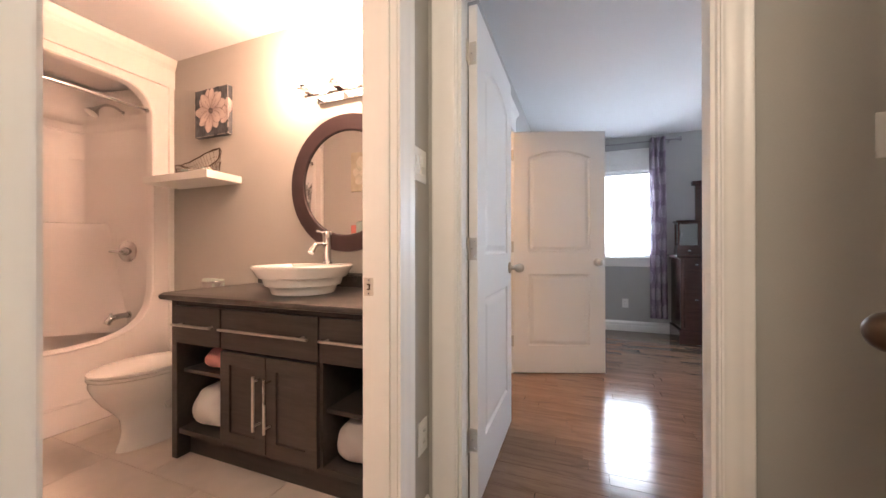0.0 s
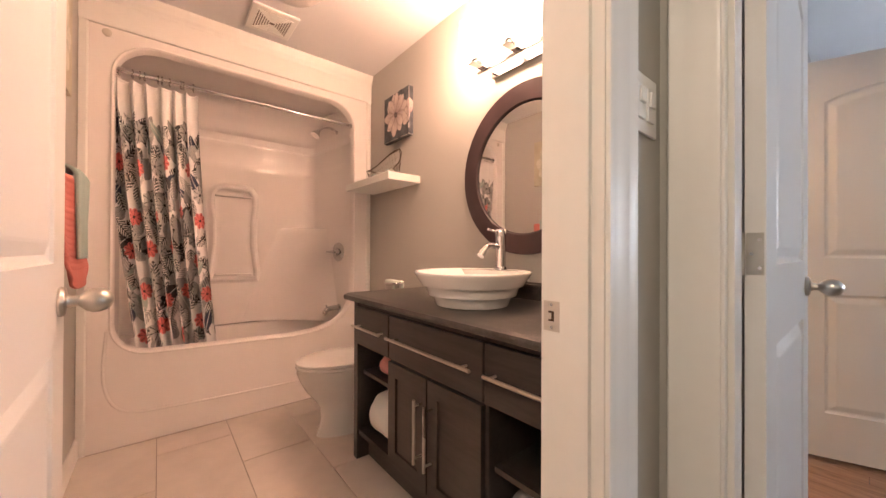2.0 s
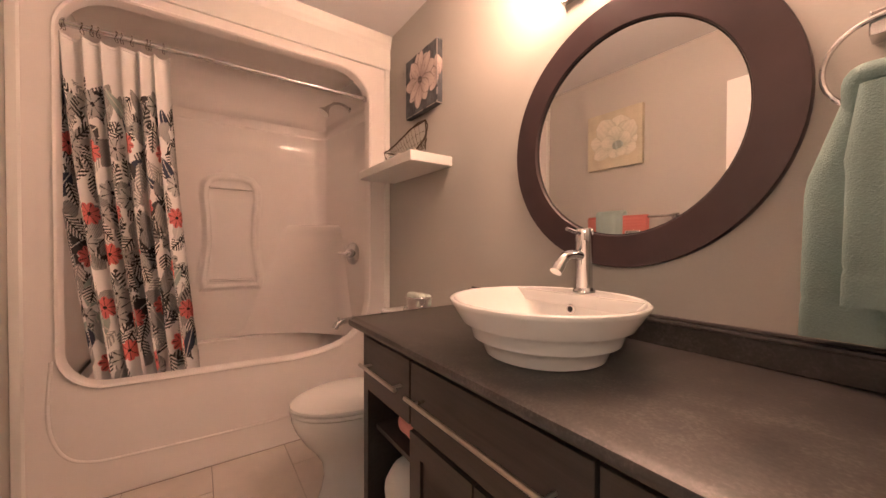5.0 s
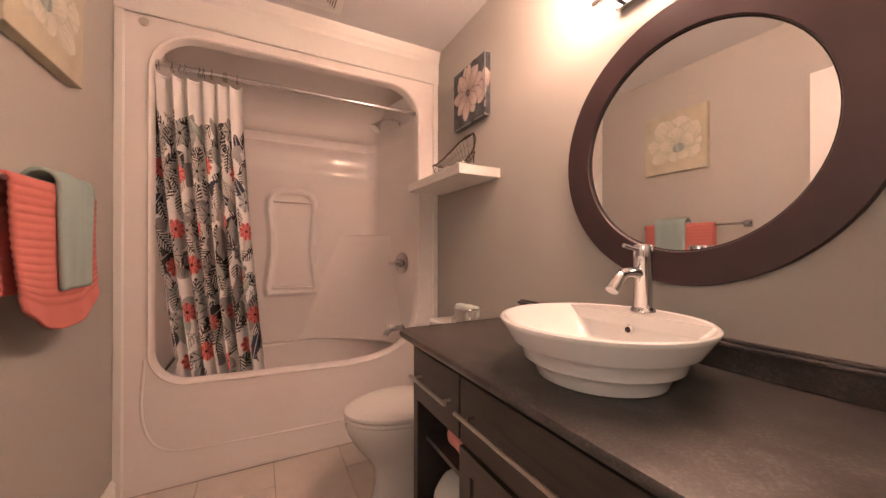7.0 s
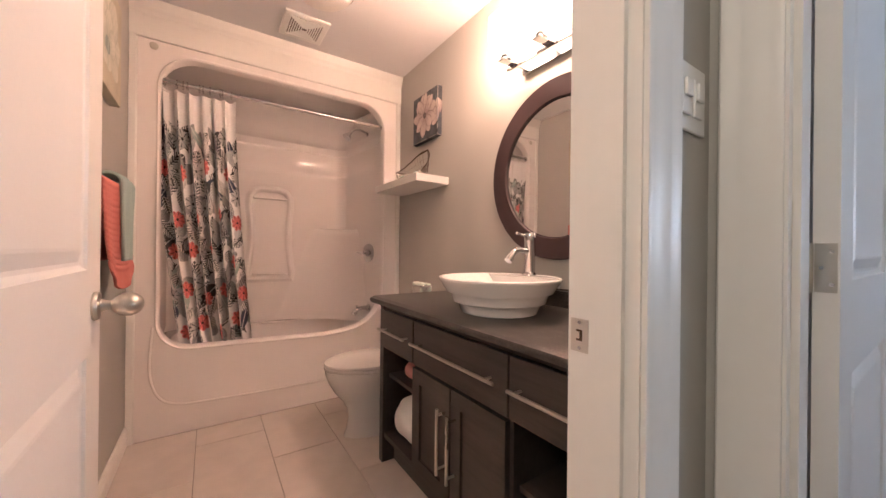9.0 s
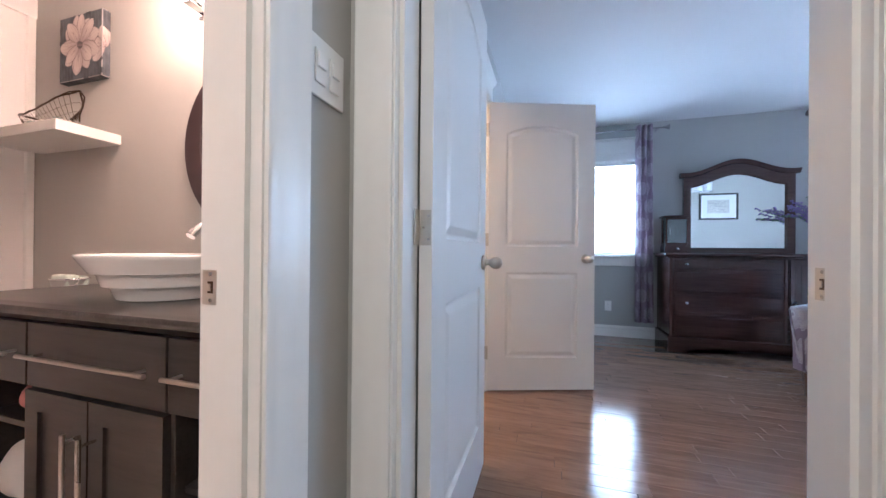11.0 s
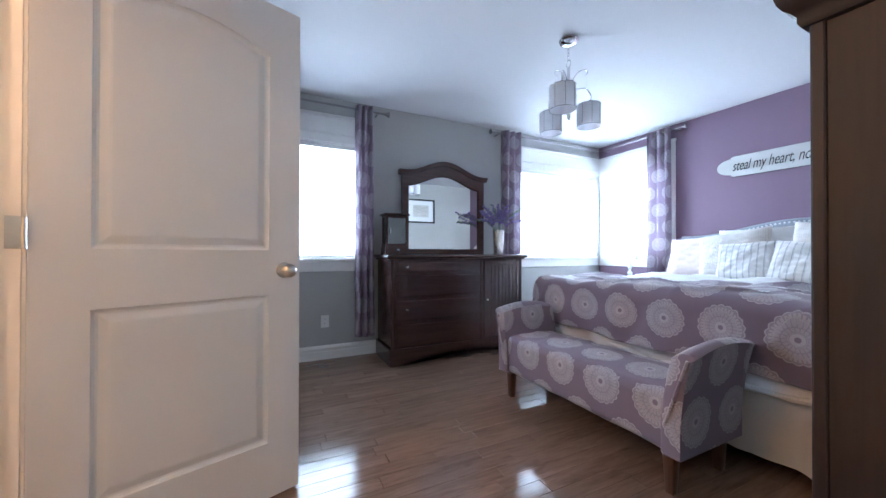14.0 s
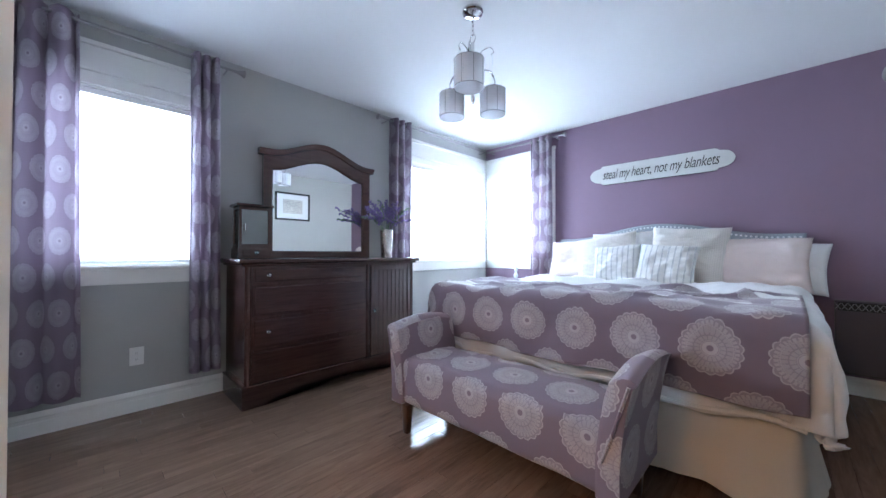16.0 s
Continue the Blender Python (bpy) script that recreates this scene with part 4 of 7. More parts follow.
def toilet():
    e = base("toilet", -2.37, 2.44, 0, "white two-piece toilet with its lid closed", "toilet")

    def egg(yc, ry, rx, z, n=36, front=1.12):
        out = []
        for i in range(n):
            a = 2 * math.pi * i / n
            y = math.sin(a)
            out.append((rx * math.cos(a) * (1 - 0.10 * max(0, -y)), yc + ry * y * (front if y < 0 else 1), z))
        return out
    bm = bmesh.new()
    loft(bm, [egg(0.005, 0.245, 0.112, 0.0), egg(0.005, 0.243, 0.110, 0.012), egg(0.005, 0.232, 0.100, 0.04), egg(0.0, 0.218, 0.092, 0.10), egg(-0.012, 0.215, 0.094, 0.16), egg(-0.04, 0.215, 0.108, 0.205), egg(-0.085, 0.215, 0.142, 0.26), egg(-0.115, 0.218, 0.168, 0.32),
              egg(-0.13, 0.220, 0.178, 0.365), egg(-0.13, 0.218, 0.177, 0.388), egg(-0.13, 0.20, 0.16, 0.392)], cap0=True, cap1=True)
    part("bowl", bm, PORC, e, smooth=True, fix=True)
    for s in (-1, 1):
        pts = smooth_path([(s * 0.088, -0.10, 0.20), (s * 0.100, 0.02, 0.235), (s * 0.102, 0.12, 0.17), (s * 0.100, 0.17, 0.06)], 6)
        part("trapway", tube(bmesh.new(), pts, 0.034, 12), PORC, e, "moulded trapway bulge", smooth=True)
    part("tank_shelf", box(-0.10, 0.10, 0.04, 0.30, 0.14, 0.385, b=0.03, seg=3), PORC, e, smooth=True)
    bm = bmesh.new()
    loft(bm, [egg(-0.13, 0.222, 0.180, 0.393), egg(-0.13, 0.226, 0.184, 0.398), egg(-0.13, 0.226, 0.184, 0.408), egg(-0.13, 0.220, 0.178, 0.411)], cap0=True, cap1=True)
    part("seat", bm, PORC, e, smooth=True, fix=True)
    bm = bmesh.new()
    loft(bm, [egg(-0.13, 0.220, 0.178, 0.412), egg(-0.13, 0.226, 0.184, 0.418), egg(-0.13, 0.224, 0.182, 0.427), egg(-0.13, 0.19, 0.15, 0.433), egg(-0.13, 0.08, 0.07, 0.436)], cap0=True, cap1=True)
    part("lid", bm, PORC, e, smooth=True, fix=True)
    part("tank", box(-0.215, 0.215, 0.135, 0.325, 0.385, 0.715, b=0.028, seg=4), PORC, e, smooth=True)
    part("tank_lid", box(-0.225, 0.225, 0.122, 0.330, 0.715, 0.752, b=0.014, seg=4), PORC, e, smooth=True)
    part("flush_lever", tube(bmesh.new(), [(-0.16, 0.135, 0.66), (-0.16, 0.115, 0.66), (-0.09, 0.112, 0.655)], 0.008, 8), CHROME, e, smooth=True)
    for s in (-1, 1):
        part("bolt_cap", lathe(bmesh.new(), [(0.014, 0), (0.013, 0.012), (0.004, 0.018)], s * 0.085, 0.06, 12), PORC, e, smooth=True)


toilet()
b = base("metal_bucket", -2.28, 2.62, 0.752, "small metal bucket holding a folded mint cloth on the toilet tank", "bucket")
part("pail", lathe(bmesh.new(), [(0.046, 0), (0.062, 0.095), (0.064, 0.100), (0.060, 0.098), (0.045, 0.004)], n=28, cap1=False), mat("galvanised_steel", (0.55, 0.54, 0.53), 0.35, 1.0), b, smooth=True)
bm = tube(bmesh.new(), [(0.063 * math.cos(a), 0.063 * math.sin(a), 0.098) for a in [2 * math.pi * k / 28 for k in range(28)]], 0.003, 6, closed=True)
part("rim", bm, CHROME, b, smooth=True)
part("handle", tube(bmesh.new(), smooth_path([(0.064, 0, 0.09), (0.066, -0.03, 0.06), (0.03, -0.066, 0.035), (-0.03, -0.066, 0.035), (-0.066, -0.03, 0.06), (-0.064, 0, 0.09)], 4), 0.002, 6), CHROME, b, smooth=True)
MINT = mat("mint_terry_cloth", (0.34, 0.45, 0.43), 0.95, relief=0.9, var=0.08, grain=420)
CORAL = mat("coral_ribbed_terry", (0.60, 0.19, 0.165), 0.95, relief=0.7, var=0.08, grain=420)
PALEMINT = mat("pale_mint_cloth", (0.60, 0.67, 0.61), 0.95, relief=0.9, var=0.06, grain=420)
mc = base("mint_cloth", -2.28, 2.62, 0.835, "folded mint washcloth tucked into a metal bucket", "washcloth")
part("fold", box(-0.056, 0.052, -0.040, 0.006, -0.03, 0.034, b=0.012, seg=4), PALEMINT, mc, smooth=True)
part("fold", box(-0.046, 0.056, 0.006, 0.040, -0.03, 0.028, b=0.012, seg=4), PALEMINT, mc, smooth=True)


# vanity
def bar_pull(e, p0, p1, face, mat_=NICKEL):
    a, b = Vector(p0), Vector(p1)
    d = (b - a)
    h = tagged(new("pull"), "brushed nickel bar pull")
    h.parent = e
    bm = tube(bmesh.new(), [a, b], 0.006, 12)
    for k in (0.09, 0.91):
        q = a + d * k
        tube(bm, [q, Vector((q.x, face, q.z))], 0.0042, 10)
    bpy.data.objects.remove(h)
    return part("handle", bm, mat_, e, "brushed nickel bar handle", smooth=True)


def shaker(e, x0, x1, z0, z1, y, name="door"):
    """A framed door whose front is at y, facing -y."""
    bm = bmesh.new()
    f = 0.058
    ol = [(x0, z0), (x1, z0), (x1, z1), (x0, z1)]
    inn = [(x0 + f, z0 + f), (x1 - f, z0 + f), (x1 - f, z1 - f), (x0 + f, z1 - f)]
    fill(bm, ol, [inn], lambda u, v: (u, y, v))
    loft(bm, [[(u, y + d, v) for u, v in inset(inn, i)] for i, d in ((0, 0), (0.001, 0.008), (0.006, 0.009), (0.008, 0.009))], cap1=True)
    loft(bm, [[(u, y, v) for u, v in ol], [(u, y + 0.02, v) for u, v in ol]], cap1=True)
    return part(name, bm, ESPRESSO, e, "dark framed cabinet door", fix=True)


def vanity():
    e = base("vanity_cabinet", -1.44, 2.5, 0, "espresso vanity cabinet with drawers, two doors and open towel shelves", "bathroom cabinet")
    e.matrix_world = Matrix()
    F, Bk = 2.255, 2.770
    part("end_panel", box(-2.065, -2.025, F - 0.003, Bk, 0, 0.798, b=0.002), ESPRESSO, e)
    part("end_panel", box(-0.845, -0.806, F - 0.003, Bk, 0, 0.798, b=0.002), ESPRESSO, e)
    for x0, x1 in ((-1.712, -1.694), (-1.146, -1.128)):
        part("divider", box(x0, x1, F + 0.004, Bk, 0.125, 0.798, b=0.001), ESPRESSO, e)
    # back and drawer bottoms are coloured darker for the shade between the shelves
    part("back", box(-2.025, -0.845, Bk - 0.012, Bk - 0.001, 0.08, 0.797), ESPRESSO_SHADED, e)
    part("top_rail", box(-2.025, -0.845, F + 0.004, F + 0.030, 0.772, 0.797), ESPRESSO, e)
    part("plinth", box(-1.99, -0.846, F + 0.062, F + 0.080, 0, 0.125), ESPRESSO, e)
    part("plinth", box(-2.024, -1.99, F + 0.062, Bk - 0.013, 0, 0.125), ESPRESSO, e)
    part("bottom_shelf", box(-2.024, -0.846, F + 0.006, Bk - 0.013, 0.125, 0.150, b=0.001), ESPRESSO, e)
    for x0, x1, zs in ((-2.024, -1.713, 0.425), (-1.127, -0.846, 0.365)):
        part("shelf", box(x0, x1, F + 0.03, Bk - 0.013, zs, zs + 0.018, b=0.001), ESPRESSO, e)
        part("drawer_bottom", box(x0, x1, F + 0.02, Bk - 0.013, 0.580, 0.590), ESPRESSO_SHADED, e)
    for x0, x1 in ((-2.022, -1.708), (-1.700, -1.140), (-1.132, -0.848)):
        d = part("drawer", box(x0, x1, F - 0.012, F + 0.006, 0.586, 0.770, b=0.0015), ESPRESSO, e, "flat dark drawer front")
        bar_pull(d, (x0 + 0.025, F - 0.045, 0.682), (x1 - 0.025, F - 0.045, 0.682), F - 0.012)
    for x0, x1, hx in ((-1.698, -1.424, -1.452), (-1.418, -1.142, -1.388)):
        d = shaker(e, x0, x1, 0.152, 0.576, F - 0.016)
        bar_pull(d, (hx, F - 0.052, 0.265), (hx, F - 0.052, 0.500), F - 0.016)


vanity()
ct = base("vanity_counter", -1.44, 2.5, 0.80, "brown speckled laminate countertop with a backsplash on the vanity", "countertop")
ct.matrix_world = Matrix()
bm = bmesh.new()
prof = [(2.200, 0.812), (2.1985, 0.818), (2.202, 0.826), (2.212, 0.829), (2.222, 0.834), (2.774, 0.834), (2.774, 0.799), (2.216, 0.799), (2.205, 0.803)]
loft(bm, [[(x, y + d, z) for y, z in prof] for x, d in ((-2.066, 0.03), (-2.078, 0.018), (-2.082, 0.006), (-2.078, 0.0), (-0.803, 0.0))], cap0=True, cap1=True)
for v in bm.verts:
    if v.co.x < -2.0 and v.co.y > 2.77:
        v.co.y = 2.774
part("worktop", bm, LAMINATE, ct, smooth=True, fix=True)
part("backsplash", box(-2.055, -0.803, 2.750, 2.7745, 0.834, 0.894, b=0.003), LAMINATE, ct)
part("backsplash_cap", box(-2.060, -0.803, 2.744, 2.7745, 0.894, 0.904, b=0.003), LAMINATE, ct, "rounded laminate ledge")
part("backsplash_cap", box(-2.055, -0.803, 2.756, 2.7745, 0.904, 0.912, b=0.003), LAMINATE, ct, "rounded laminate ledge")


def sink():
    e = base("vessel_sink", -1.408, 2.455, 0.834, "round white stepped vessel sink on the vanity counter", "sink")
    prof = [(0.138, 0.000), (0.144, 0.003), (0.158, 0.036), (0.162, 0.042), (0.176, 0.043), (0.186, 0.074), (0.190, 0.079), (0.203, 0.081), (0.229, 0.122), (0.233, 0.128), (0.233, 0.133), (0.229, 0.136), (0.223, 0.135), (0.205, 0.112), (0.17, 0.060), (0.12, 0.030), (0.03, 0.022)]
    bm = bmesh.new()
    loops = []
    for k, (r, z) in enumerate(prof):
        lp = ringpts(0, 0, z, r, n=56)
        if k > 12:
            # the rear of the inside stops at the tap deck
            lp = [(x, min(y, 0.118 + 0.02 * (k == 13)), z) for x, y, _ in lp]
        loops.append(lp)
    loft(bm, loops, cap0=True, cap1=True)
    part("basin", bm, PORC, e, smooth=True, fix=True)
    bm = bmesh.new()
    deck = [(x, y) for x, y, _ in ringpts(0, 0, 0, 0.224, n=72) if y > 0.112]
    deck = sorted(deck, key=lambda q: -q[0])
    loft(bm, [[(x, y, z) for x, y in deck] for z in (0.100, 0.134)], cap0=True, cap1=True)
    part("tap_deck", bm, PORC, e, smooth=True, fix=True)
    part("overflow", lathe(bmesh.new(), [(0.013, 0), (0.013, 0.003), (0.008, 0.004)], n=20), CHROME, e, "chrome overflow ring", at=pose(0.0, 0.111, 0.095, 90, 0, 0), smooth=True)
    part("overflow_hole", lathe(bmesh.new(), [(0.0075, 0), (0.0075, 0.0046)], n=16), BLACK, e, at=pose(0.0, 0.111, 0.095, 90, 0, 0))
    part("drain", lathe(bmesh.new(), [(0.022, 0.022), (0.02, 0.026), (0.004, 0.027)], n=20), CHROME, e, smooth=True)
    f = base("basin_tap", -1.412, 2.630, 0.970, "tall chrome single-lever tap on the sink", "tap")
    part("body", lathe(bmesh.new(), [(0.030, 0), (0.029, 0.005), (0.0225, 0.012), (0.0225, 0.140), (0.0235, 0.142), (0.0235, 0.172), (0.0215, 0.175)], n=28), CHROME, f, smooth=True)
    part("spout", tube(bmesh.new(), smooth_path([(0, -0.01, 0.098), (0, -0.05, 0.104), (0, -0.085, 0.098), (0, -0.112, 0.072)], 6), 0.013, 14), CHROME, f, smooth=True)
    part("aerator", tube(bmesh.new(), [(0, -0.108, 0.078), (0, -0.124, 0.060)], 0.0155, 14), CHROME, f, smooth=True)
    part("lever", tube(bmesh.new(), [(0, -0.02, 0.160), (0, -0.078, 0.172)], 0.0055, 10), CHROME, f, smooth=True)


sink()
sd = base("soap_dish", -1.78, 2.66, 0.834, "small dark soap dish behind the sink", "soap dish")
part("dish", box(-0.035, 0.035, -0.02, 0.02, 0, 0.05, b=0.006), PLUM, sd)


# round wall mirror
def round_mirror():
    e = base("round_mirror", -1.386, 2.774, 1.427, "round wall mirror in a wide plum-brown wooden frame", "mirror")
    bm = bmesh.new()
    prof = [(0.393, 0.0), (0.393, 0.020), (0.391, 0.023), (0.345, 0.024), (0.303, 0.024), (0.301, 0.022), (0.2995, 0.013), (0.2995, 0.0)]
    loft(bm, [[(r * math.cos(a), -d, r * math.sin(a)) for a in [2 * math.pi * k / 96 for k in range(96)]] for r, d in prof + prof[:1]])
    part("frame", bm, PLUM, e, smooth=True, fix=True)
    bm = bmesh.new()
    loft(bm, [[(r * math.cos(a), -d, r * math.sin(a)) for a in [2 * math.pi * k / 72 for k in range(72)]] for r, d in ((0.301, 0.002), (0.301, 0.012))], cap1=True)
    part("glass", bm, MIRROR, e, fix=True)
    ring = [(0.2985 * math.cos(a), -0.0135, 0.2985 * math.sin(a)) for a in [2 * math.pi * k / 72 for k in range(72)]]
    part("glass_edge", tube(bmesh.new(), ring, 0.0022, 6, closed=True), BLACK, e, "dark edge of the mirror glass", smooth=True)


round_mirror()
FROST = glow("lit_frosted_glass", (1.0, 0.82, 0.66), 9.0)


def vanity_light():
    e = base("vanity_light", -1.375, 2.774, 1.925, "chrome bar light with three lit frosted glass shades above the mirror", "wall light")
    part("back_plate", box(-0.21, 0.21, -0.022, 0, -0.022, 0.022, b=0.003), CHROME, e)
    for c in (-0.19, 0.19):
        part("stand_off", tube(bmesh.new(), [(c, -0.02, 0), (c, -0.075, 0)], 0.007, 10), CHROME, e, smooth=True)
    part("bar", box(-0.245, 0.245, -0.088, -0.072, -0.008, 0.008, b=0.002), CHROME, e)
    for c in (-0.205, 0.0, 0.205):
        part("bracket", box(c - 0.02, c + 0.02, -0.165, -0.076, 0.008, 0.014, b=0.001), CHROME, e)
        part("holder", lathe(bmesh.new(), [(0.026, 0.014), (0.028, 0.018), (0.028, 0.040), (0.022, 0.044)], c, -0.130, 24), CHROME, e, smooth=True, fix=True)
        bm = bmesh.new()
        loft(bm, [ringpts(c, -0.130, z, r, n=36, p=5) for z, r in ((0.042, 0.044), (0.046, 0.056), (0.060, 0.062), (0.215, 0.066), (0.215, 0.062), (0.064, 0.058))], cap0=True)
        g = part("glass_shade", bm, FROST, e, "glowing frosted square glass shade", smooth=True, fix=True)
        g.visible_shadow = False


vanity_light()


# pictures
def canvas(name, m, w, h, d, draw, label, n=150):
    """A stretched canvas facing -y in its own frame, with its drawing carried round the edge."""
    e = base(name, 0, 0, 0, label, "picture")
    e.matrix_world = m
    U, V = np.meshgrid(np.linspace(-w / 2 - d, w / 2 + d, n), np.linspace(-h / 2 - d, h / 2 + d, n), indexing="ij")
    col = draw(U, V)
    x, z = np.clip(U, -w / 2, w / 2), np.clip(V, -h / 2, h / 2)
    y = -d + np.clip(np.maximum(np.abs(U) - w / 2, np.abs(V) - h / 2), 0, d)
    drawn_sheet("canvas_face", np.stack([x, y, z], -1), col, grid_faces(n, n), painted("painted_canvas", 0.7, False), e)
    part("stretcher", box(-w / 2 + 0.003, w / 2 - 0.003, -d + 0.003, 0, -h / 2 + 0.003, h / 2 - 0.003), SKIRT, e)
    return e


def wobble(U, V, f, seed):
    r = np.random.RandomState(seed)
    out = np.zeros_like(U)
    for k in range(6):
        a, ph = r.rand() * 6.28, r.rand() * 6.28
        out += np.sin((U * math.cos(a) + V * math.sin(a)) * f * (1 + k * 0.8) + ph) / (1 + k)
    return out / 2.4


def bloom(U, V, col, cx, cy, petals, light, shade, vein, seed):
    """Long overlapping petals; petals lists (angle in degrees, length, half width)."""
    w = wobble(U, V, 45, seed)
    for k, (ang, ln, wd) in enumerate(petals):
        a = radians(ang)
        dx, dy = U - cx, V - cy
        p = (dx * math.cos(a) + dy * math.sin(a)) / ln
        q = (-dx * math.sin(a) + dy * math.cos(a)) / wd + 0.14 * w
        out = np.sin(np.pi * np.clip(p, 0, 1) ** 1.35) ** 0.62
        m = (p > 0.02) & (p < 1) & (np.abs(q) < out)
        tone = np.clip(0.20 + 0.95 * p + 0.18 * w - 0.35 * (q / np.maximum(out, 0.05)) ** 2, 0, 1)
        tone = np.clip(tone + 0.12 * np.sin(q * 17 + p * 4), 0, 1)
        c = shade + (light - shade) * tone[..., None]
        rim = (np.abs(q) > out * 0.90) | ((np.abs(q) < 0.035) & (p < 0.6))
        c = np.where(rim[..., None], vein, c)
        col = np.where(m[..., None], c, col)
    return col


def draw_anemone(U, V):
    w = wobble(U, V, 55, 3)
    bg = np.array([0.060, 0.068, 0.078]) * (1.1 + 0.6 * w[..., None]) + 0.03 * (wobble(U, V, 260, 9)[..., None] > 0.35)
    light, shade, vein = np.array([0.66, 0.56, 0.52]), np.array([0.30, 0.22, 0.21]), np.array([0.20, 0.15, 0.15])
    c = bloom(U, V, bg, 0.175, -0.02, [(100, 0.10, 0.035), (160, 0.09, 0.03), (220, 0.10, 0.03)], light, shade, vein, 6)
    c = bloom(U, V, c, -0.005, 0.01, [(20 + 40 * k, 0.150 - 0.012 * (k % 2), 0.040) for k in range(9)], light * 0.9, shade, vein, 2)
    c = bloom(U, V, c, -0.005, 0.01, [(85, 0.155, 0.034), (128, 0.150, 0.036), (48, 0.150, 0.034), (262, 0.135, 0.036), (215, 0.125, 0.034), (318, 0.12, 0.036)], light, shade, vein, 4)
    rr = np.hypot(U + 0.005, V - 0.01)
    c = np.where((rr < 0.024 * (1 + 0.35 * w))[..., None], np.array([0.13, 0.10, 0.10]) * (1 + 0.8 * wobble(U, V, 300, 5)[..., None]), c)
    edge = (np.abs(np.abs(U) - 0.16) < 0.003) | (np.abs(np.abs(V) - 0.16) < 0.003)
    return np.where((edge & (w > -0.4))[..., None], np.array([0.34, 0.32, 0.31]), c)


def draw_magnolia(U, V):
    w = wobble(U, V, 22, 11)
    bg = np.array([0.50, 0.47, 0.36]) * (1.0 + 0.14 * w[..., None])
    light, shade, vein = np.array([0.64, 0.62, 0.53]), np.array([0.36, 0.40, 0.33]), np.array([0.47, 0.48, 0.39])
    c = bloom(U, V, bg, -0.03, -0.04, [(12, 0.22, 0.075), (-22, 0.20, 0.06), (168, 0.15, 0.07), (205, 0.15, 0.06), (95, 0.21, 0.09), (55, 0.24, 0.085), (130, 0.19, 0.08)], light, shade, vein, 1)
    c = bloom(U, V, c, -0.035, -0.05, [(75, 0.15, 0.07), (20, 0.14, 0.06), (140, 0.11, 0.06), (-60, 0.10, 0.05), (240, 0.09, 0.05)], light, shade, vein, 8)
    rr = np.hypot((U + 0.035) / 1.2, V + 0.05)
    m = rr < 0.040 * (1 + 0.4 * w)
    return np.where(m[..., None], np.array([0.28, 0.34, 0.31]) * (1 + 0.4 * wobble(U, V, 140, 4)[..., None]), c)


canvas("flower_canvas", pose(-2.47, 2.774, 1.98, 0, 0, 0), 0.32, 0.325, 0.034, draw_anemone, "small canvas of a pale pink anemone on a slate ground")
canvas("magnolia_canvas", pose(-2.285, 1.151, 1.90, 0, 0, 180), 0.42, 0.43, 0.036, draw_magnolia, "square canvas of a cream magnolia above the towel bar")

# shelf with basket
sh = base("floating_shelf", -2.53, 2.66, 1.482, "thick white floating shelf on the bathroom wall", "shelf")
part("board", box(-0.31, 0.31, -0.122, 0.113, 0, 0.047, b=0.003), WHITE, sh)


def basket():
    e = base("wire_basket", -2.41, 2.61, 1.529, "boat-shaped dark wire basket with driftwood edges on the shelf", "basket")
    nu, nv = 20, 8

    def P(s, t):
        a = s * 2 - 1
        y = (t * 2 - 1)
        wd = 0.060 * (1 - a * a) ** 0.5 if abs(a) < 1 else 0
        x = a * 0.20
        hz = 0.052 + 0.035 * a + 0.040 * a * a
        return (x, wd * y, 0.004 + hz * (y * y) ** 0.9 * (1 if abs(a) < 0.98 else 1) + 0.012 * a * a)
    bm = bmesh.new()
    for k in range(1, nu):
        tube(bm, [P(k / nu, t / nv) for t in range(nv + 1)], 0.0008, 4)
    for k in range(0, nv + 1):
        tube(bm, [P(s / nu, k / nv) for s in range(nu + 1)], 0.0008 if 0 < k < nv else 0.0028, 5)
    part("wire_mesh", bm, BRONZE, e)
    for sy in (0, nv):
        pts = smooth_path([P(s / 6, sy / nv) for s in range(7)], 4)
        pts = [p + Vector((0, 0, 0.002 * math.sin(i * 1.3))) for i, p in enumerate(pts)]
        part("driftwood_edge", tube(bmesh.new(), pts, 0.0038, 6), BRONZE, e, smooth=True)
    for s, d in ((1, (0.012, 0.0, 0.028)), (-1, (-0.014, 0.0, 0.026))):
        p = Vector(P((s + 1) / 2, 0.5))
        part("twig", tube(bmesh.new(), [p + Vector((0, 0, -0.01)), p + Vector((0, 0, 0.02)), p + Vector(d) + Vector((0, 0, 0.012))], 0.0032, 6), BRONZE, e)
    c = base("seashells", -2.42, 2.61, 1.529, "pale green and cream seashells heaped in a wire basket", "shells")
    rng = random.Random(4)
    for k in range(15):
        m = (MINT, SKIRT, PLASTIC)[k % 3]
        bm = bmesh.new()
        bmesh.ops.create_icosphere(bm, subdivisions=2, radius=1)
        for v in bm.verts:
            v.co *= 1 + 0.12 * math.sin(9 * math.atan2(v.co.y, v.co.x))
        part("shell", bm, m, c, smooth=True, at=Matrix.LocRotScale((rng.uniform(-0.11, 0.12), rng.uniform(-0.02, 0.02), rng.uniform(0.016, 0.032)), Euler((rng.random(), rng.random(), rng.random())), (rng.uniform(0.014, 0.022), rng.uniform(0.012, 0.017), 0.009)))


basket()


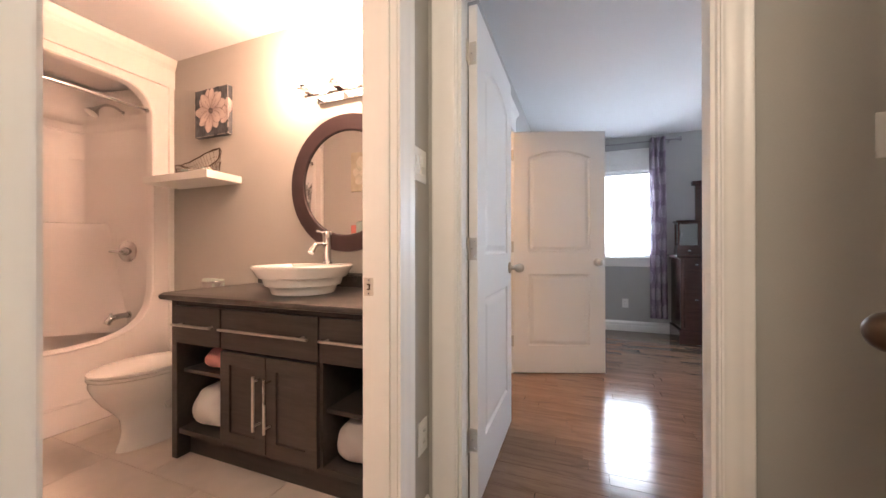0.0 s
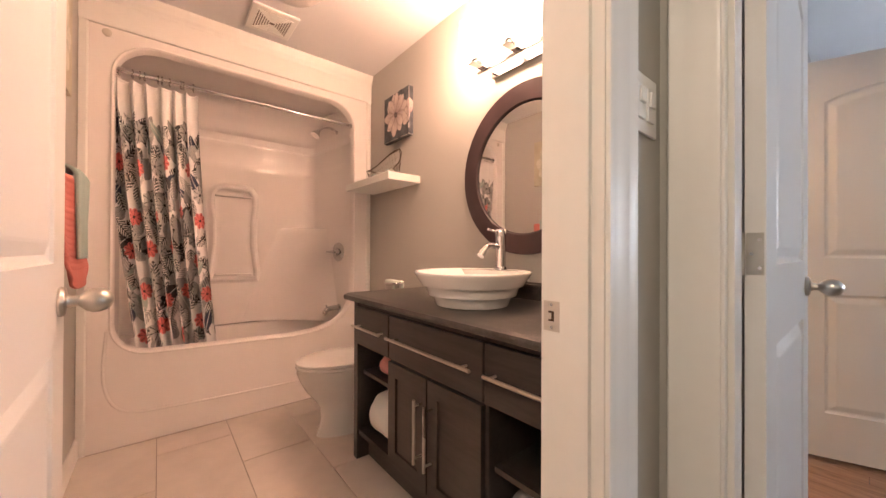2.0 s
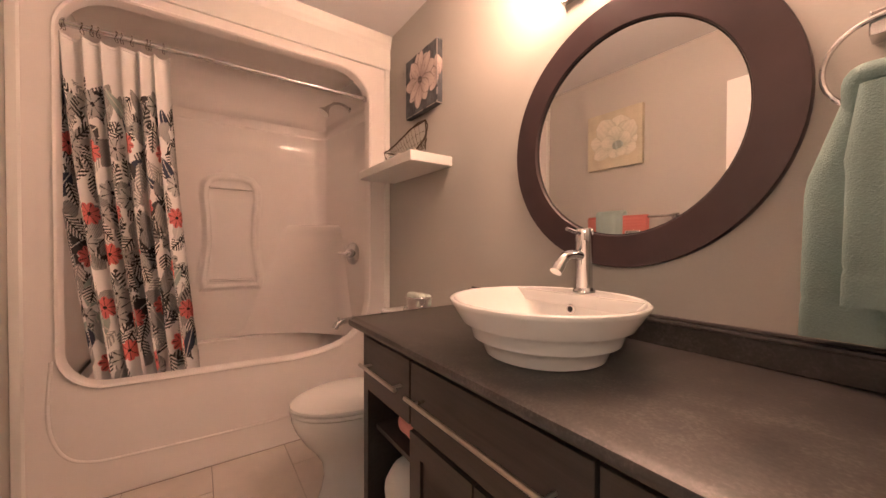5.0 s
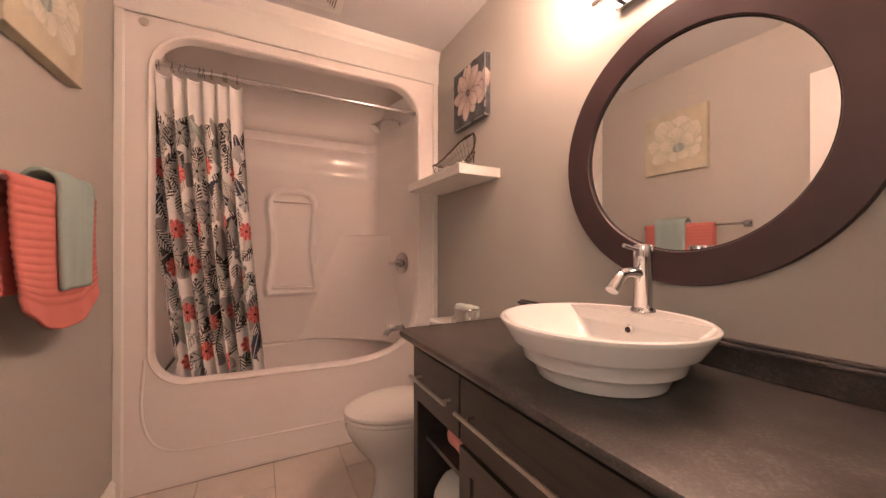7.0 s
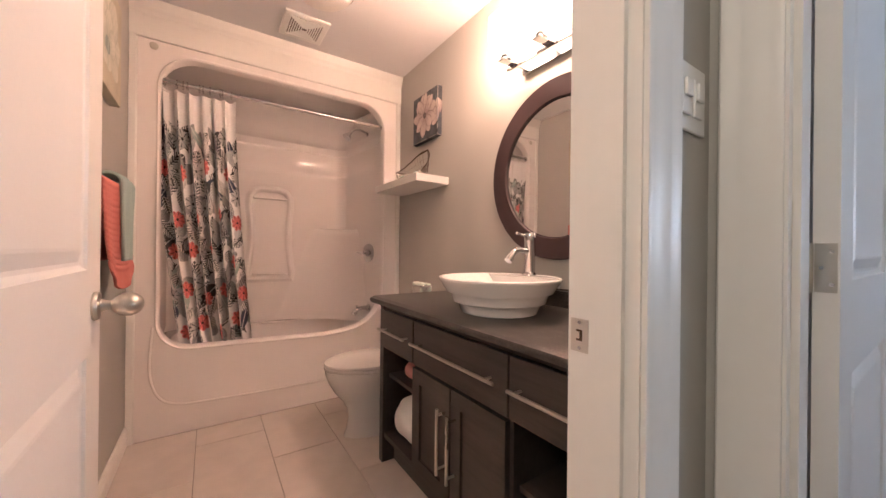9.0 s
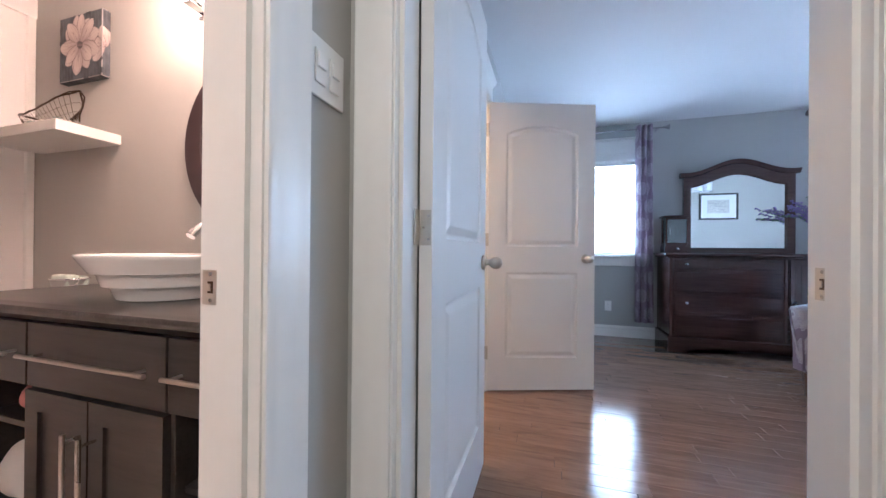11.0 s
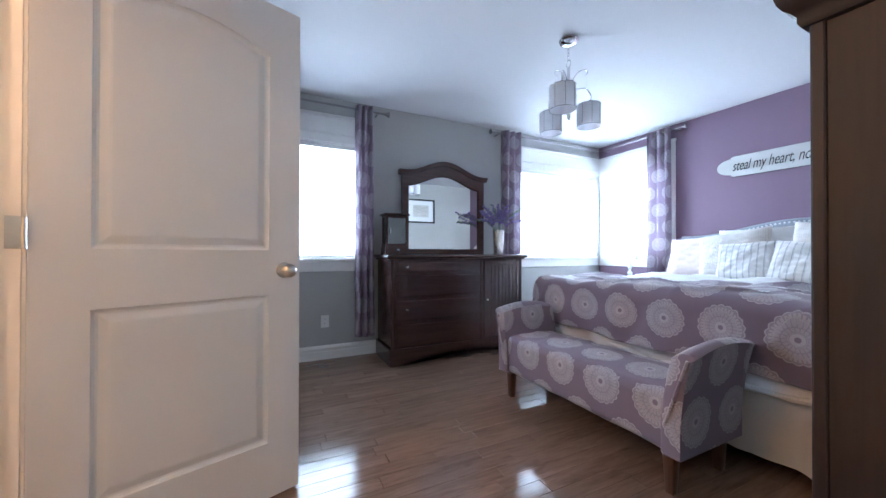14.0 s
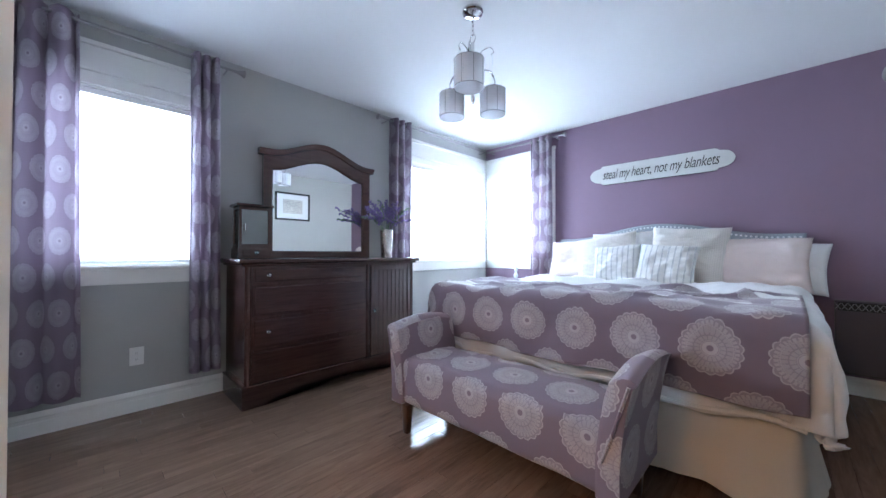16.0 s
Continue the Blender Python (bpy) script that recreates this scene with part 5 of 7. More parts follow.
# towels
def hung(name, x0, x1, y, ztop, zfront, zback, mat_, label, thick=0.007, ribs=0.0, curve=0.0, cat="towel", off=0.012, parent=None):
    """A towel folded over a bar that runs along x at (y, ztop); it hangs in front towards +y."""
    e = base(name, 0, 0, 0, label, cat)
    bm = bmesh.new()
    n, m = 26, 60
    front, back = ztop - zfront, ztop - zback
    L = front + back + math.pi * off

    def fn(a, b):
        s = b * L
        if s < back:
            yy, z = y - off, ztop - back + s
        elif s < back + math.pi * off:
            t = (s - back) / off
            yy, z = y - off * math.cos(t), ztop + off * math.sin(t)
        else:
            q = s - back - math.pi * off
            yy, z = y + off, ztop - q
            if curve:
                k = q / front
                z += curve * 0.5 * (1 - a) * k * 0
                yy += 0.02 * k * k
        x = x0 + (x1 - x0) * a
        if curve and s > back + math.pi * off:
            k = (s - back - math.pi * off) / front
            # the lower corners swing round
            c = (2 * a - 1)
            z += curve * k ** 3 * c * c * 0.8
            x += -0.0 * k
        yy += 0.004 * math.sin(a * 9 + b * 5) + 0.002 * math.sin(a * 23)
        if ribs:
            yy += (ribs if s > back else -ribs) * abs(math.sin(s * math.pi / 0.022)) * (0.0 if (s > L - 0.07) else 1)
        return (x, yy, z)
    grid_sheet(bm, n, 150 if ribs else m, fn)
    ob = part("cloth", bm, mat_, e)
    md = ob.modifiers.new("thickness", "SOLIDIFY")
    md.thickness, md.offset = thick, 0
    return e


tb = base("towel_bar", -2.165, 1.212, 1.295, "chrome towel bar with square posts on the bathroom wall", "towel bar")
part("bar", tube(bmesh.new(), [(-0.30, 0, 0), (0.30, 0, 0)], 0.008, 12), CHROME, tb, smooth=True)
for s in (-1, 1):
    part("post", box(s * 0.297 - 0.011, s * 0.297 + 0.011, -0.060, 0.010, -0.010, 0.010, b=0.003), CHROME, tb)
    part("wall_plate", box(s * 0.297 - 0.022, s * 0.297 + 0.022, -0.062, -0.052, -0.022, 0.022, b=0.003), CHROME, tb)
hung("bath_towel", -2.46, -2.02, 1.212, 1.297, 0.905, 1.02, CORAL, "ribbed coral bath towel over the towel bar", 0.009, ribs=0.004, curve=0.10)
hung("hand_towel", -2.38, -2.18, 1.212, 1.313, 1.015, 1.12, MINT, "folded mint hand towel over the coral towel", 0.011, off=0.036, cat="towel")

tr = base("towel_ring", -0.90, 2.774, 1.49, "chrome towel ring on the wall beside the mirror", "towel ring")
part("mount", box(-0.022, 0.022, -0.05, 0, -0.022, 0.022, b=0.003), CHROME, tr)
part("ring", tube(bmesh.new(), [(0.078 * math.cos(a), -0.045 - 0.01 * math.sin(a), -0.070 + 0.078 * math.sin(a)) for a in [2 * math.pi * k / 32 for k in range(32)]], 0.0048, 8, closed=True), CHROME, tr, smooth=True)


TEAL = mat("teal_terry_cloth", (0.20, 0.30, 0.29), 0.95, relief=0.9, var=0.14, grain=300)


def ring_towel():
    e = base("guest_towel", -0.905, 2.715, 1.365, "teal hand towel pulled through a towel ring", "towel")
    for s, zb, dy, xc in ((0, -0.455, 0.020, -0.028), (1, -0.385, -0.020, 0.030)):
        bm = bmesh.new()
        loops = []
        for k in range(31):
            h = k / 30
            wd = 0.034 + 0.030 * min(1, h * 3.0) + 0.008 * h
            th = 0.017 + 0.006 * math.sin(h * 3)
            xo = xc * (0.35 + 0.65 * min(1, h * 2.5))
            band = -0.0025 if 0.80 < h < 0.86 else 0.0
            ring = []
            for q in range(32):
                a = 2 * math.pi * q / 32
                c, sn = math.cos(a), math.sin(a)
                wave = 0.006 * math.sin(3 * c + h * 2 + s)
                ring.append((xo + (wd + band) * math.copysign(abs(c) ** 0.7, c), dy + (th + band) * math.copysign(abs(sn) ** 0.8, sn) + wave * (0.3 + h), 0.012 + h * zb))
            loops.append(ring)
        loft(bm, loops, cap0=True, cap1=True)
        part("fold", bm, TEAL, e, smooth=True, fix=True)
    part("loop", tube(bmesh.new(), smooth_path([(-0.028, 0.018, -0.02), (-0.026, 0.0, 0.028), (0.0, -0.002, 0.034), (0.028, -0.004, 0.026), (0.030, -0.018, -0.02)], 6), 0.020, 14), TEAL, e, smooth=True)


ring_towel()


def rolled(name, x, y, z, rx, ry, rz, mat_, label):
    e = base(name, x, y, z, label, "towel")
    bm = bmesh.new()
    bmesh.ops.create_icosphere(bm, subdivisions=4, radius=1)
    for v in bm.verts:
        c = v.co
        k = 1 + 0.05 * math.sin(c.x * 5 + c.z * 3) + 0.03 * noise.noise(c * 3)
        v.co = Vector((math.copysign(abs(c.x) ** 0.6, c.x) * rx, math.copysign(abs(c.y) ** 0.7, c.y) * ry, math.copysign(abs(c.z) ** 0.8, c.z) * rz)) * k
    zm = min(v.co.z for v in bm.verts)
    for v in bm.verts:
        v.co.z = max(v.co.z - zm - 0.004, 0)
    part("roll", bm, mat_, e, smooth=True)


PINKT = mat("pink_terry", (0.72, 0.32, 0.28), 0.95, relief=0.8, var=0.06, grain=380)
WHITET = mat("white_terry", (0.74, 0.74, 0.72), 0.95, relief=0.8, var=0.04, grain=380)
GREYT = mat("grey_terry", (0.46, 0.43, 0.42), 0.95, relief=0.8, var=0.05, grain=380)
rolled("rolled_towel", -1.845, 2.43, 0.443, 0.10, 0.13, 0.052, PINKT, "small pink towel rolled on the vanity's upper shelf")
rolled("rolled_towel", -1.870, 2.42, 0.150, 0.135, 0.15, 0.098, WHITET, "thick white towel rolled on the vanity's lower shelf")
rolled("rolled_towel", -0.985, 2.42, 0.150, 0.13, 0.14, 0.090, GREYT, "grey towel rolled on the vanity's lower shelf")

# ceiling fittings
vt = base("ceiling_vent", -2.655, 1.99, HB, "white square bathroom fan grille in the ceiling", "vent")
part("frame", box(-0.13, 0.13, -0.125, 0.125, -0.014, 0.0, b=0.005), PLASTIC, vt)
part("backing", box(-0.095, 0.095, -0.092, 0.092, -0.0155, -0.013), mat("grille_shadow", (0.16, 0.13, 0.12), 0.8), vt)
for k in range(7):
    o, i = 0.095 - k * 0.0125, 0.095 - k * 0.0125 - 0.006
    bm = bmesh.new()
    fill(bm, [(-o, -o), (o, -o), (o, o), (-o, o)], [[(-i, -i), (i, -i), (i, i), (-i, i)]], lambda u, v: (u, v, -0.020))
    r = bmesh.ops.extrude_face_region(bm, geom=bm.faces[:])
    bmesh.ops.translate(bm, vec=(0, 0, 0.006), verts=[v for v in r["geom"] if isinstance(v, bmesh.types.BMVert)])
    part("louvre", bm, PLASTIC, vt, fix=True)
cl = base("ceiling_light", -2.235, 1.99, HB, "round frosted bathroom ceiling light", "ceiling light")
part("pan", lathe(bmesh.new(), [(0.165, 0), (0.165, -0.016), (0.158, -0.020)], n=48, cap0=True), NICKEL, cl, smooth=True, fix=True)
gd = part("diffuser", lathe(bmesh.new(), [(0.155, -0.018), (0.150, -0.035), (0.125, -0.058), (0.08, -0.074), (0.01, -0.081)], n=48), mat("frosted_diffuser", (0.72, 0.70, 0.66), 0.4, relief=0.0), cl, smooth=True, fix=True)
gd.visible_shadow = False


# ---- bedroom: drapes ----
ROD = mat("pewter_rod", (0.30, 0.29, 0.30), 0.3, 1.0, relief=0.0)


def drape_rod(a, b, label, ends=(1, 1)):
    a, b = Vector(a), Vector(b)
    c = (a + b) / 2
    e = base("drape_rod", *c, label, "curtain rod", "drape rods")
    d = (b - a).normalized()
    part("bar", tube(bmesh.new(), [a - c, b - c], 0.009, 12), ROD, e, smooth=True)
    out = Vector((0, 1, 0)) if abs(d.x) > 0.5 else Vector((1, 0, 0))
    for p, s, on in ((a, -1, ends[0]), (b, 1, ends[1])):
        if on:
            bm = bmesh.new()
            q = p - c
            prof = [(0.010, 0), (0.013, 0.006), (0.010, 0.014), (0.020, 0.045), (0.028, 0.058), (0.029, 0.066), (0.024, 0.070)]
            loops = []
            x, y = d.orthogonal().normalized(), None
            y = d.cross(x)
            for r, h in prof:
                loops.append([tuple(q + d * s * h + (x * math.cos(t) + y * math.sin(t)) * r) for t in [2 * math.pi * k / 20 for k in range(20)]])
            loft(bm, loops, cap0=True, cap1=True)
            part("finial", bm, ROD, e, smooth=True, fix=True)
        q = p - c - d * s * 0.05
        part("bracket", tube(bmesh.new(), [q + Vector((0, 0, -0.012)), q + out * 0.05 + Vector((0, 0, -0.016)), q + out * 0.095 + Vector((0, 0, -0.01))], 0.006, 8), ROD, e, smooth=True)
    return e


drape_rod((-0.16, 6.04, 2.375), (0.93, 6.04, 2.375), "pewter drape rod with flared ends over a window")
drape_rod((2.27, 6.04, 2.395), (3.985, 6.04, 2.395), "pewter drape rod over the corner window", (1, 0))
drape_rod((4.005, 4.99, 2.395), (4.005, 6.03, 2.395), "pewter drape rod over the corner window", (1, 0))


def drape(p0, p1, ztop, zbot, folds, label, amp=0.035, flare=0.0, swing=0.0):
    """A grommet-topped panel that hangs from p0 to p1 in plan."""
    a, b = Vector(p0), Vector(p1)
    d = b - a
    L = d.length
    d = d.normalized()
    n = Vector((-d.y, d.x))
    e = base("drape", (a.x + b.x) / 2, (a.y + b.y) / 2, zbot, label, "curtain", "bedroom drapes")
    o = Vector(((a.x + b.x) / 2, (a.y + b.y) / 2))
    bm = bmesh.new()
    H = ztop - zbot

    def fn(u, v):
        h = 1 - v
        w = math.sin(u * math.pi * 2 * folds + 0.3 * math.sin(h * 3) * h)
        q = a + d * (u * L + flare * (u - 0.5) * h + swing * h) + n * w * amp * (1 - 0.25 * h + 0.15 * math.sin(u * 9 + h * 2))
        q = q + d * 0.010 * math.cos(u * math.pi * 2 * folds) - o
        return (q.x, q.y, v * H)
    cloth = 1.0 + amp * folds * 4 / max(L, 0.1)
    grid_sheet(bm, int(folds * 18), 40, fn, lambda u, v: (u * L * cloth * 1.1, v * H))
    part("panel", bm, DRAPE, e)
    for k in range(int(folds * 2)):
        u = (k + 0.5) / (folds * 2)
        q = a + d * (u * L) - o
        c = [(q.x + n.x * 0.0 + 0.022 * math.cos(t) * n.x, q.y + 0.022 * math.cos(t) * n.y, H - 0.035 + 0.022 * math.sin(t)) for t in [2 * math.pi * j / 16 for j in range(16)]]
        part("grommet", tube(bmesh.new(), c, 0.0035, 6, closed=True), ROD, e, smooth=True)
    return e


LAB = "sheer plum drape with pale medallions hanging beside a window"
drape((-0.13, 6.035), (0.14, 6.035), 2.41, 0.19, 2.5, LAB, 0.038, 0.05)
drape((0.655, 6.035), (0.825, 6.035), 2.41, 0.20, 3.0, LAB, 0.045, 0.02, 0.012)
drape((2.36, 6.035), (2.62, 6.035), 2.43, 0.20, 3.0, LAB, 0.045, 0.03)
drape((4.005, 5.38), (4.005, 5.10), 2.43, 0.20, 3.0, LAB, 0.038, 0.02)


# ---- dresser ----
def bead(bm, x0, x1, z0, z1, y, d=0.006, w=0.012):
    """A raised flat panel with a stepped edge, facing -y at y."""
    bx(bm, x0, x1, y, y + 0.02, z0, z1)
    bx(bm, x0 + w, x1 - w, y - d, y + 0.001, z0 + w, z1 - w, 0.003)


def little_knob(e, x, y, z):
    bm = bmesh.new()
    prof = [(0.006, 0), (0.006, 0.012), (0.013, 0.018), (0.015, 0.024), (0.011, 0.030), (0.002, 0.032)]
    loft(bm, [[(x + r * math.cos(t), y - h, z + r * math.sin(t)) for t in [2 * math.pi * k / 16 for k in range(16)]] for r, h in prof], cap0=True, cap1=True)
    return part("knob", bm, CHROME, e, "small round metal knob", smooth=True, fix=True)


def dresser():
    e = base("dresser", 1.62, 5.9, 0, "dark cherry dresser with drawers and a beadboard door", "dresser")
    e.matrix_world = Matrix()
    X0, X1, Y0, Y1, T = 0.90, 2.345, 5.655, 6.09, 0.985
    part("top", box(X0 - 0.045, X1 + 0.045, Y0 - 0.045, Y1 + 0.01, T - 0.032, T, b=0.010, seg=3), CHERRY, e, smooth=True)
    part("top_moulding", box(X0 - 0.022, X1 + 0.022, Y0 - 0.022, Y1, T - 0.050, T - 0.032, b=0.006), CHERRY, e)
    part("carcass", box(X0, X1, Y0 + 0.004, Y1 - 0.002, 0.13, T - 0.050, b=0.002), CHERRYV, e)
    for x in (X0 + 0.02, X1 - 0.02, 1.845):
        bm = lathe(bmesh.new(), [(0.018, 0.135), (0.018, T - 0.055)], x, Y0 + 0.008, 16)
        part("corner_post", bm, CHERRYV, e, smooth=True)
    zz = ((0.155, 0.368), (0.385, 0.580), (0.596, 0.805), (0.820, 0.925))
    for z0, z1 in zz:
        bm = bmesh.new()
        bead(bm, X0 + 0.045, 1.822, z0, z1, Y0 - 0.006)
        d = part("drawer", bm, CHERRY, e, "dark cherry drawer front")
    for x, z in ((1.04, 0.875), (1.04, 0.49)):
        little_knob(e, x, Y0 - 0.011, z)
    for x, z in ((1.68, 0.875), (1.04, 0.70), (1.68, 0.70), (1.68, 0.49), (1.04, 0.26), (1.68, 0.26)):
        part("screw_hole", lathe(bmesh.new(), [(0.003, 0), (0.003, 0.002)], n=10), BLACK, e, "small empty screw hole", at=Matrix.Translation((x, Y0 - 0.0125, z)) @ pose(0, 0, 0, -90, 0, 0))
    bm = bmesh.new()
    bx(bm, 1.868, X1 - 0.042, Y0 - 0.006, Y0 + 0.012, 0.155, 0.925, 0.003)
    d = part("door", bm, CHERRYV, e, "dark cherry door")
    for x0, x1, z0, z1 in ((1.868, 1.905, 0.155, 0.925), (X1 - 0.079, X1 - 0.042, 0.155, 0.925), (1.905, X1 - 0.079, 0.155, 0.20), (1.905, X1 - 0.079, 0.88, 0.925)):
        part("door_rail", box(x0, x1, Y0 - 0.014, Y0 - 0.006, z0, z1, b=0.002), CHERRYV, d)
    for k in range(8):
        x = 1.907 + k * 0.0445
        part("bead_board", box(x, x + 0.041, Y0 - 0.0095, Y0 - 0.0055, 0.20, 0.88, b=0.0015), CHERRYV, d)
    little_knob(d, 1.888, Y0 - 0.014, 0.535)
    # scalloped base
    for nm, ol, f in (("front", None, 0),):
        pts = [(X0 - 0.018, 0.0), (X0 + 0.13, 0.0), (X0 + 0.15, 0.028), (X0 + 0.19, 0.042), (X0 + 0.27, 0.045), (X0 + 0.34, 0.068)]
        mid = (X0 + X1) / 2
        pts += [(mid - 0.18, 0.075), (mid, 0.050), (mid + 0.18, 0.075)]
        pts += [(X1 - 0.34, 0.068), (X1 - 0.27, 0.045), (X1 - 0.19, 0.042), (X1 - 0.15, 0.028), (X1 - 0.13, 0.0), (X1 + 0.018, 0.0), (X1 + 0.018, 0.135), (X0 - 0.018, 0.135)]
        bm = prism(bmesh.new(), pts, lambda u, v, t: (u, t, v), Y0 - 0.018, Y0 - 0.004)
        bmesh.ops.triangulate(bm, faces=[q for q in bm.faces if len(q.verts) > 4])
        part("base_front", bm, CHERRY, e, fix=True)
    for x in (X0 - 0.018, X1 - 0.006):
        part("base_side", box(x, x + 0.024, Y0 - 0.006, Y1, 0, 0.135, b=0.003), CHERRY, e)
    part("base_cap", box(X0 - 0.022, X1 + 0.022, Y0 - 0.024, Y1, 0.135, 0.152, b=0.006), CHERRY, e)


dresser()


def dresser_mirror():
    e = base("dresser_mirror", 1.632, 6.10, 0.985, "arched dark cherry dresser mirror standing on the dresser", "mirror")
    w, h0, rise = 0.49, 0.83, 0.125

    def topz(x, s=1.0):
        k = abs(x) / w
        return h0 + rise * (0.5 + 0.5 * math.cos(math.pi * min(1, k * 1.08))) * s
    n = 30
    xs = [w - 2 * w * k / n for k in range(n + 1)]
    outer = [(-w, 0.0), (w, 0.0)] + [(x, topz(x)) for x in xs]
    wi = 0.425
    xi = [wi - 2 * wi * k / n for k in range(n + 1)]
    inner = [(-wi, 0.045), (wi, 0.045)] + [(x, topz(x) - 0.112) for x in xi]
    bm = bmesh.new()
    fill(bm, outer, [inner], lambda u, v: (u, -0.045, v))
    loft(bm, [[(u, y, v) for u, v in q] for q, y in ((outer, -0.045), (outer, -0.012))])
    loft(bm, [[(u, y, v) for u, v in q] for q, y in ((inner, -0.045), (inset(inner, 0.006), -0.041), (inset(inner, 0.012), -0.030), (inset(inner, 0.013), -0.020))])
    part("frame", bm, CHERRY, e, smooth=True, fix=True)
    bm = bmesh.new()
    prof = [(0.0, -0.048), (0.010, -0.062), (0.020, -0.062), (0.030, -0.074), (0.046, -0.078), (0.050, -0.070), (0.050, -0.010), (0.0, -0.010)]
    we = w + 0.035
    cs = [we - 2 * we * k / n for k in range(n + 1)]
    loft(bm, [[(x, y, topz(min(abs(x), w)) - 0.012 + dz) for dz, y in prof] for x in cs], cap0=True, cap1=True)
    part("crown", bm, CHERRY, e, smooth=True, fix=True)
    bm = bmesh.new()
    bm.faces.new([bm.verts.new((u, -0.024, v)) for u, v in inset(inner, -0.001)])
    bmesh.ops.triangulate(bm, faces=bm.faces[:])
    part("glass", bm, MIRROR, e, fix=True)
    part("back_board", box(-w + 0.004, w - 0.004, -0.012, -0.002, 0.002, h0 - 0.02), ESPRESSO_SHADED, e)


dresser_mirror()


def jewellery_box():
    e = base("jewellery_box", 1.03, 5.955, 0.985, "small dark cherry jewellery cabinet with glass sides on the dresser", "jewellery box")
    part("base_drawer", box(-0.115, 0.115, -0.085, 0.085, 0, 0.075, b=0.004), CHERRY, e)
    part("drawer_front", box(-0.085, 0.085, -0.091, -0.084, 0.014, 0.064, b=0.003), CHERRY, e)
    little_knob(e, 0, -0.090, 0.039)
    for x, y in ((-0.098, -0.068), (0.098, -0.068), (-0.098, 0.068), (0.098, 0.068)):
        part("post", box(x - 0.009, x + 0.009, y - 0.009, y + 0.009, 0.075, 0.375, b=0.002), CHERRYV, e)
    part("roof", box(-0.125, 0.125, -0.095, 0.095, 0.375, 0.395, b=0.007), CHERRY, e)
    part("floor_board", box(-0.108, 0.108, -0.078, 0.078, 0.075, 0.083), CHERRY, e)
    part("back_board", box(-0.10, 0.10, 0.066, 0.072, 0.08, 0.376), CHERRYV, e)
    for z in (0.085, 0.352):
        part("rail", box(-0.09, 0.09, -0.076, -0.060, z, z + 0.020, b=0.002), CHERRY, e)
        for s in (-1, 1):
            part("rail", box(s * 0.098 - 0.008, s * 0.098 + 0.008, -0.06, 0.06, z, z + 0.020, b=0.002), CHERRY, e)
    G = glass("smoky_cabinet_glass", (0.55, 0.58, 0.60), 0.05, 0.22)
    part("glass_front", box(-0.09, 0.09, -0.069, -0.067, 0.10, 0.355), G, e, "smoky glass pane")
    for s in (-1, 1):
        part("glass_side", box(s * 0.098 - 0.001, s * 0.098 + 0.001, -0.06, 0.06, 0.10, 0.355), G, e, "smoky glass pane")
    part("pull", box(-0.072, -0.064, -0.088, -0.077, 0.20, 0.25, b=0.002), CHROME, e)
    part("ring", tube(bmesh.new(), [(0.014 * math.cos(t), 0, 0.404 + 0.012 * math.sin(t)) for t in [2 * math.pi * k / 14 for k in range(14)]], 0.002, 6, closed=True), CHROME, e)


jewellery_box()


def lavender():
    v = base("vase", 2.235, 5.93, 0.985, "tall square silvered glass vase on the dresser", "vase")
    bm = bmesh.new()
    loft(bm, [ringpts(0, 0, z, r, n=24, p=6) for z, r in ((0, 0.040), (0.01, 0.042), (0.27, 0.052), (0.272, 0.048), (0.02, 0.037))], cap0=True, cap1=True)
    part("body", bm, mat("silvered_glass", (0.60, 0.56, 0.52), 0.22, 0.85, grain=14, var=0.35), v, smooth=True, fix=True)
    e = base("flowers", 2.235, 5.93, 1.20, "purple artificial lavender sprays with green leaves in a tall vase", "flowers")
    rng = random.Random(12)
    PUR = mat("lavender_blossom", (0.22, 0.16, 0.38), 0.8, var=0.35, grain=60)
    GRN = mat("pale_green_leaf", (0.12, 0.20, 0.10), 0.6, var=0.3, grain=30)
    for k in range(23):
        side = rng.gauss(-0.25, 0.9)
        if k < 6:
            side = -1.25 - 0.08 * k
        fw = rng.gauss(-0.15, 0.45)
        L = rng.uniform(0.24, 0.36)
        tip = Vector((side * 0.19, fw * 0.22, max(0.10, L - 0.06 * abs(side))))
        pts = smooth_path([(0, 0, -0.05), tuple(tip * 0.4 + Vector((0, 0, 0.06))), tuple(tip + Vector((0, 0, -0.01 * k % 0.02)))], 6)
        green = k % 6 == 5
        s = part("stem", tube(bmesh.new(), pts, 0.0018, 5), GRN, e, "thin green stem")
        bm = bmesh.new()
        for i, p in enumerate(pts[5:]):
            for j in range(4 if not green else 3):
                a = rng.random() * 6.28
                r = 0.013 if not green else 0.020
                q = p + Vector((math.cos(a) * r, math.sin(a) * r, rng.uniform(-0.006, 0.012)))
                if green:
                    m = Matrix.Translation(q) @ Euler((rng.random() * 3, rng.random() * 3, a)).to_matrix().to_4x4() @ Matrix.Diagonal((0.006, 0.020, 0.0015, 1))
                else:
                    m = Matrix.Translation(q) @ Euler((rng.random() * 3, rng.random() * 3, a)).to_matrix().to_4x4() @ Matrix.Diagonal((0.009, 0.012, 0.006, 1))
                bmesh.ops.create_icosphere(bm, subdivisions=1, radius=1, matrix=m)
        part("leaf_spray" if green else "blossom_spike", bm, GRN if green else PUR, e, "green leaf spray" if green else "purple blossom spike")


lavender()


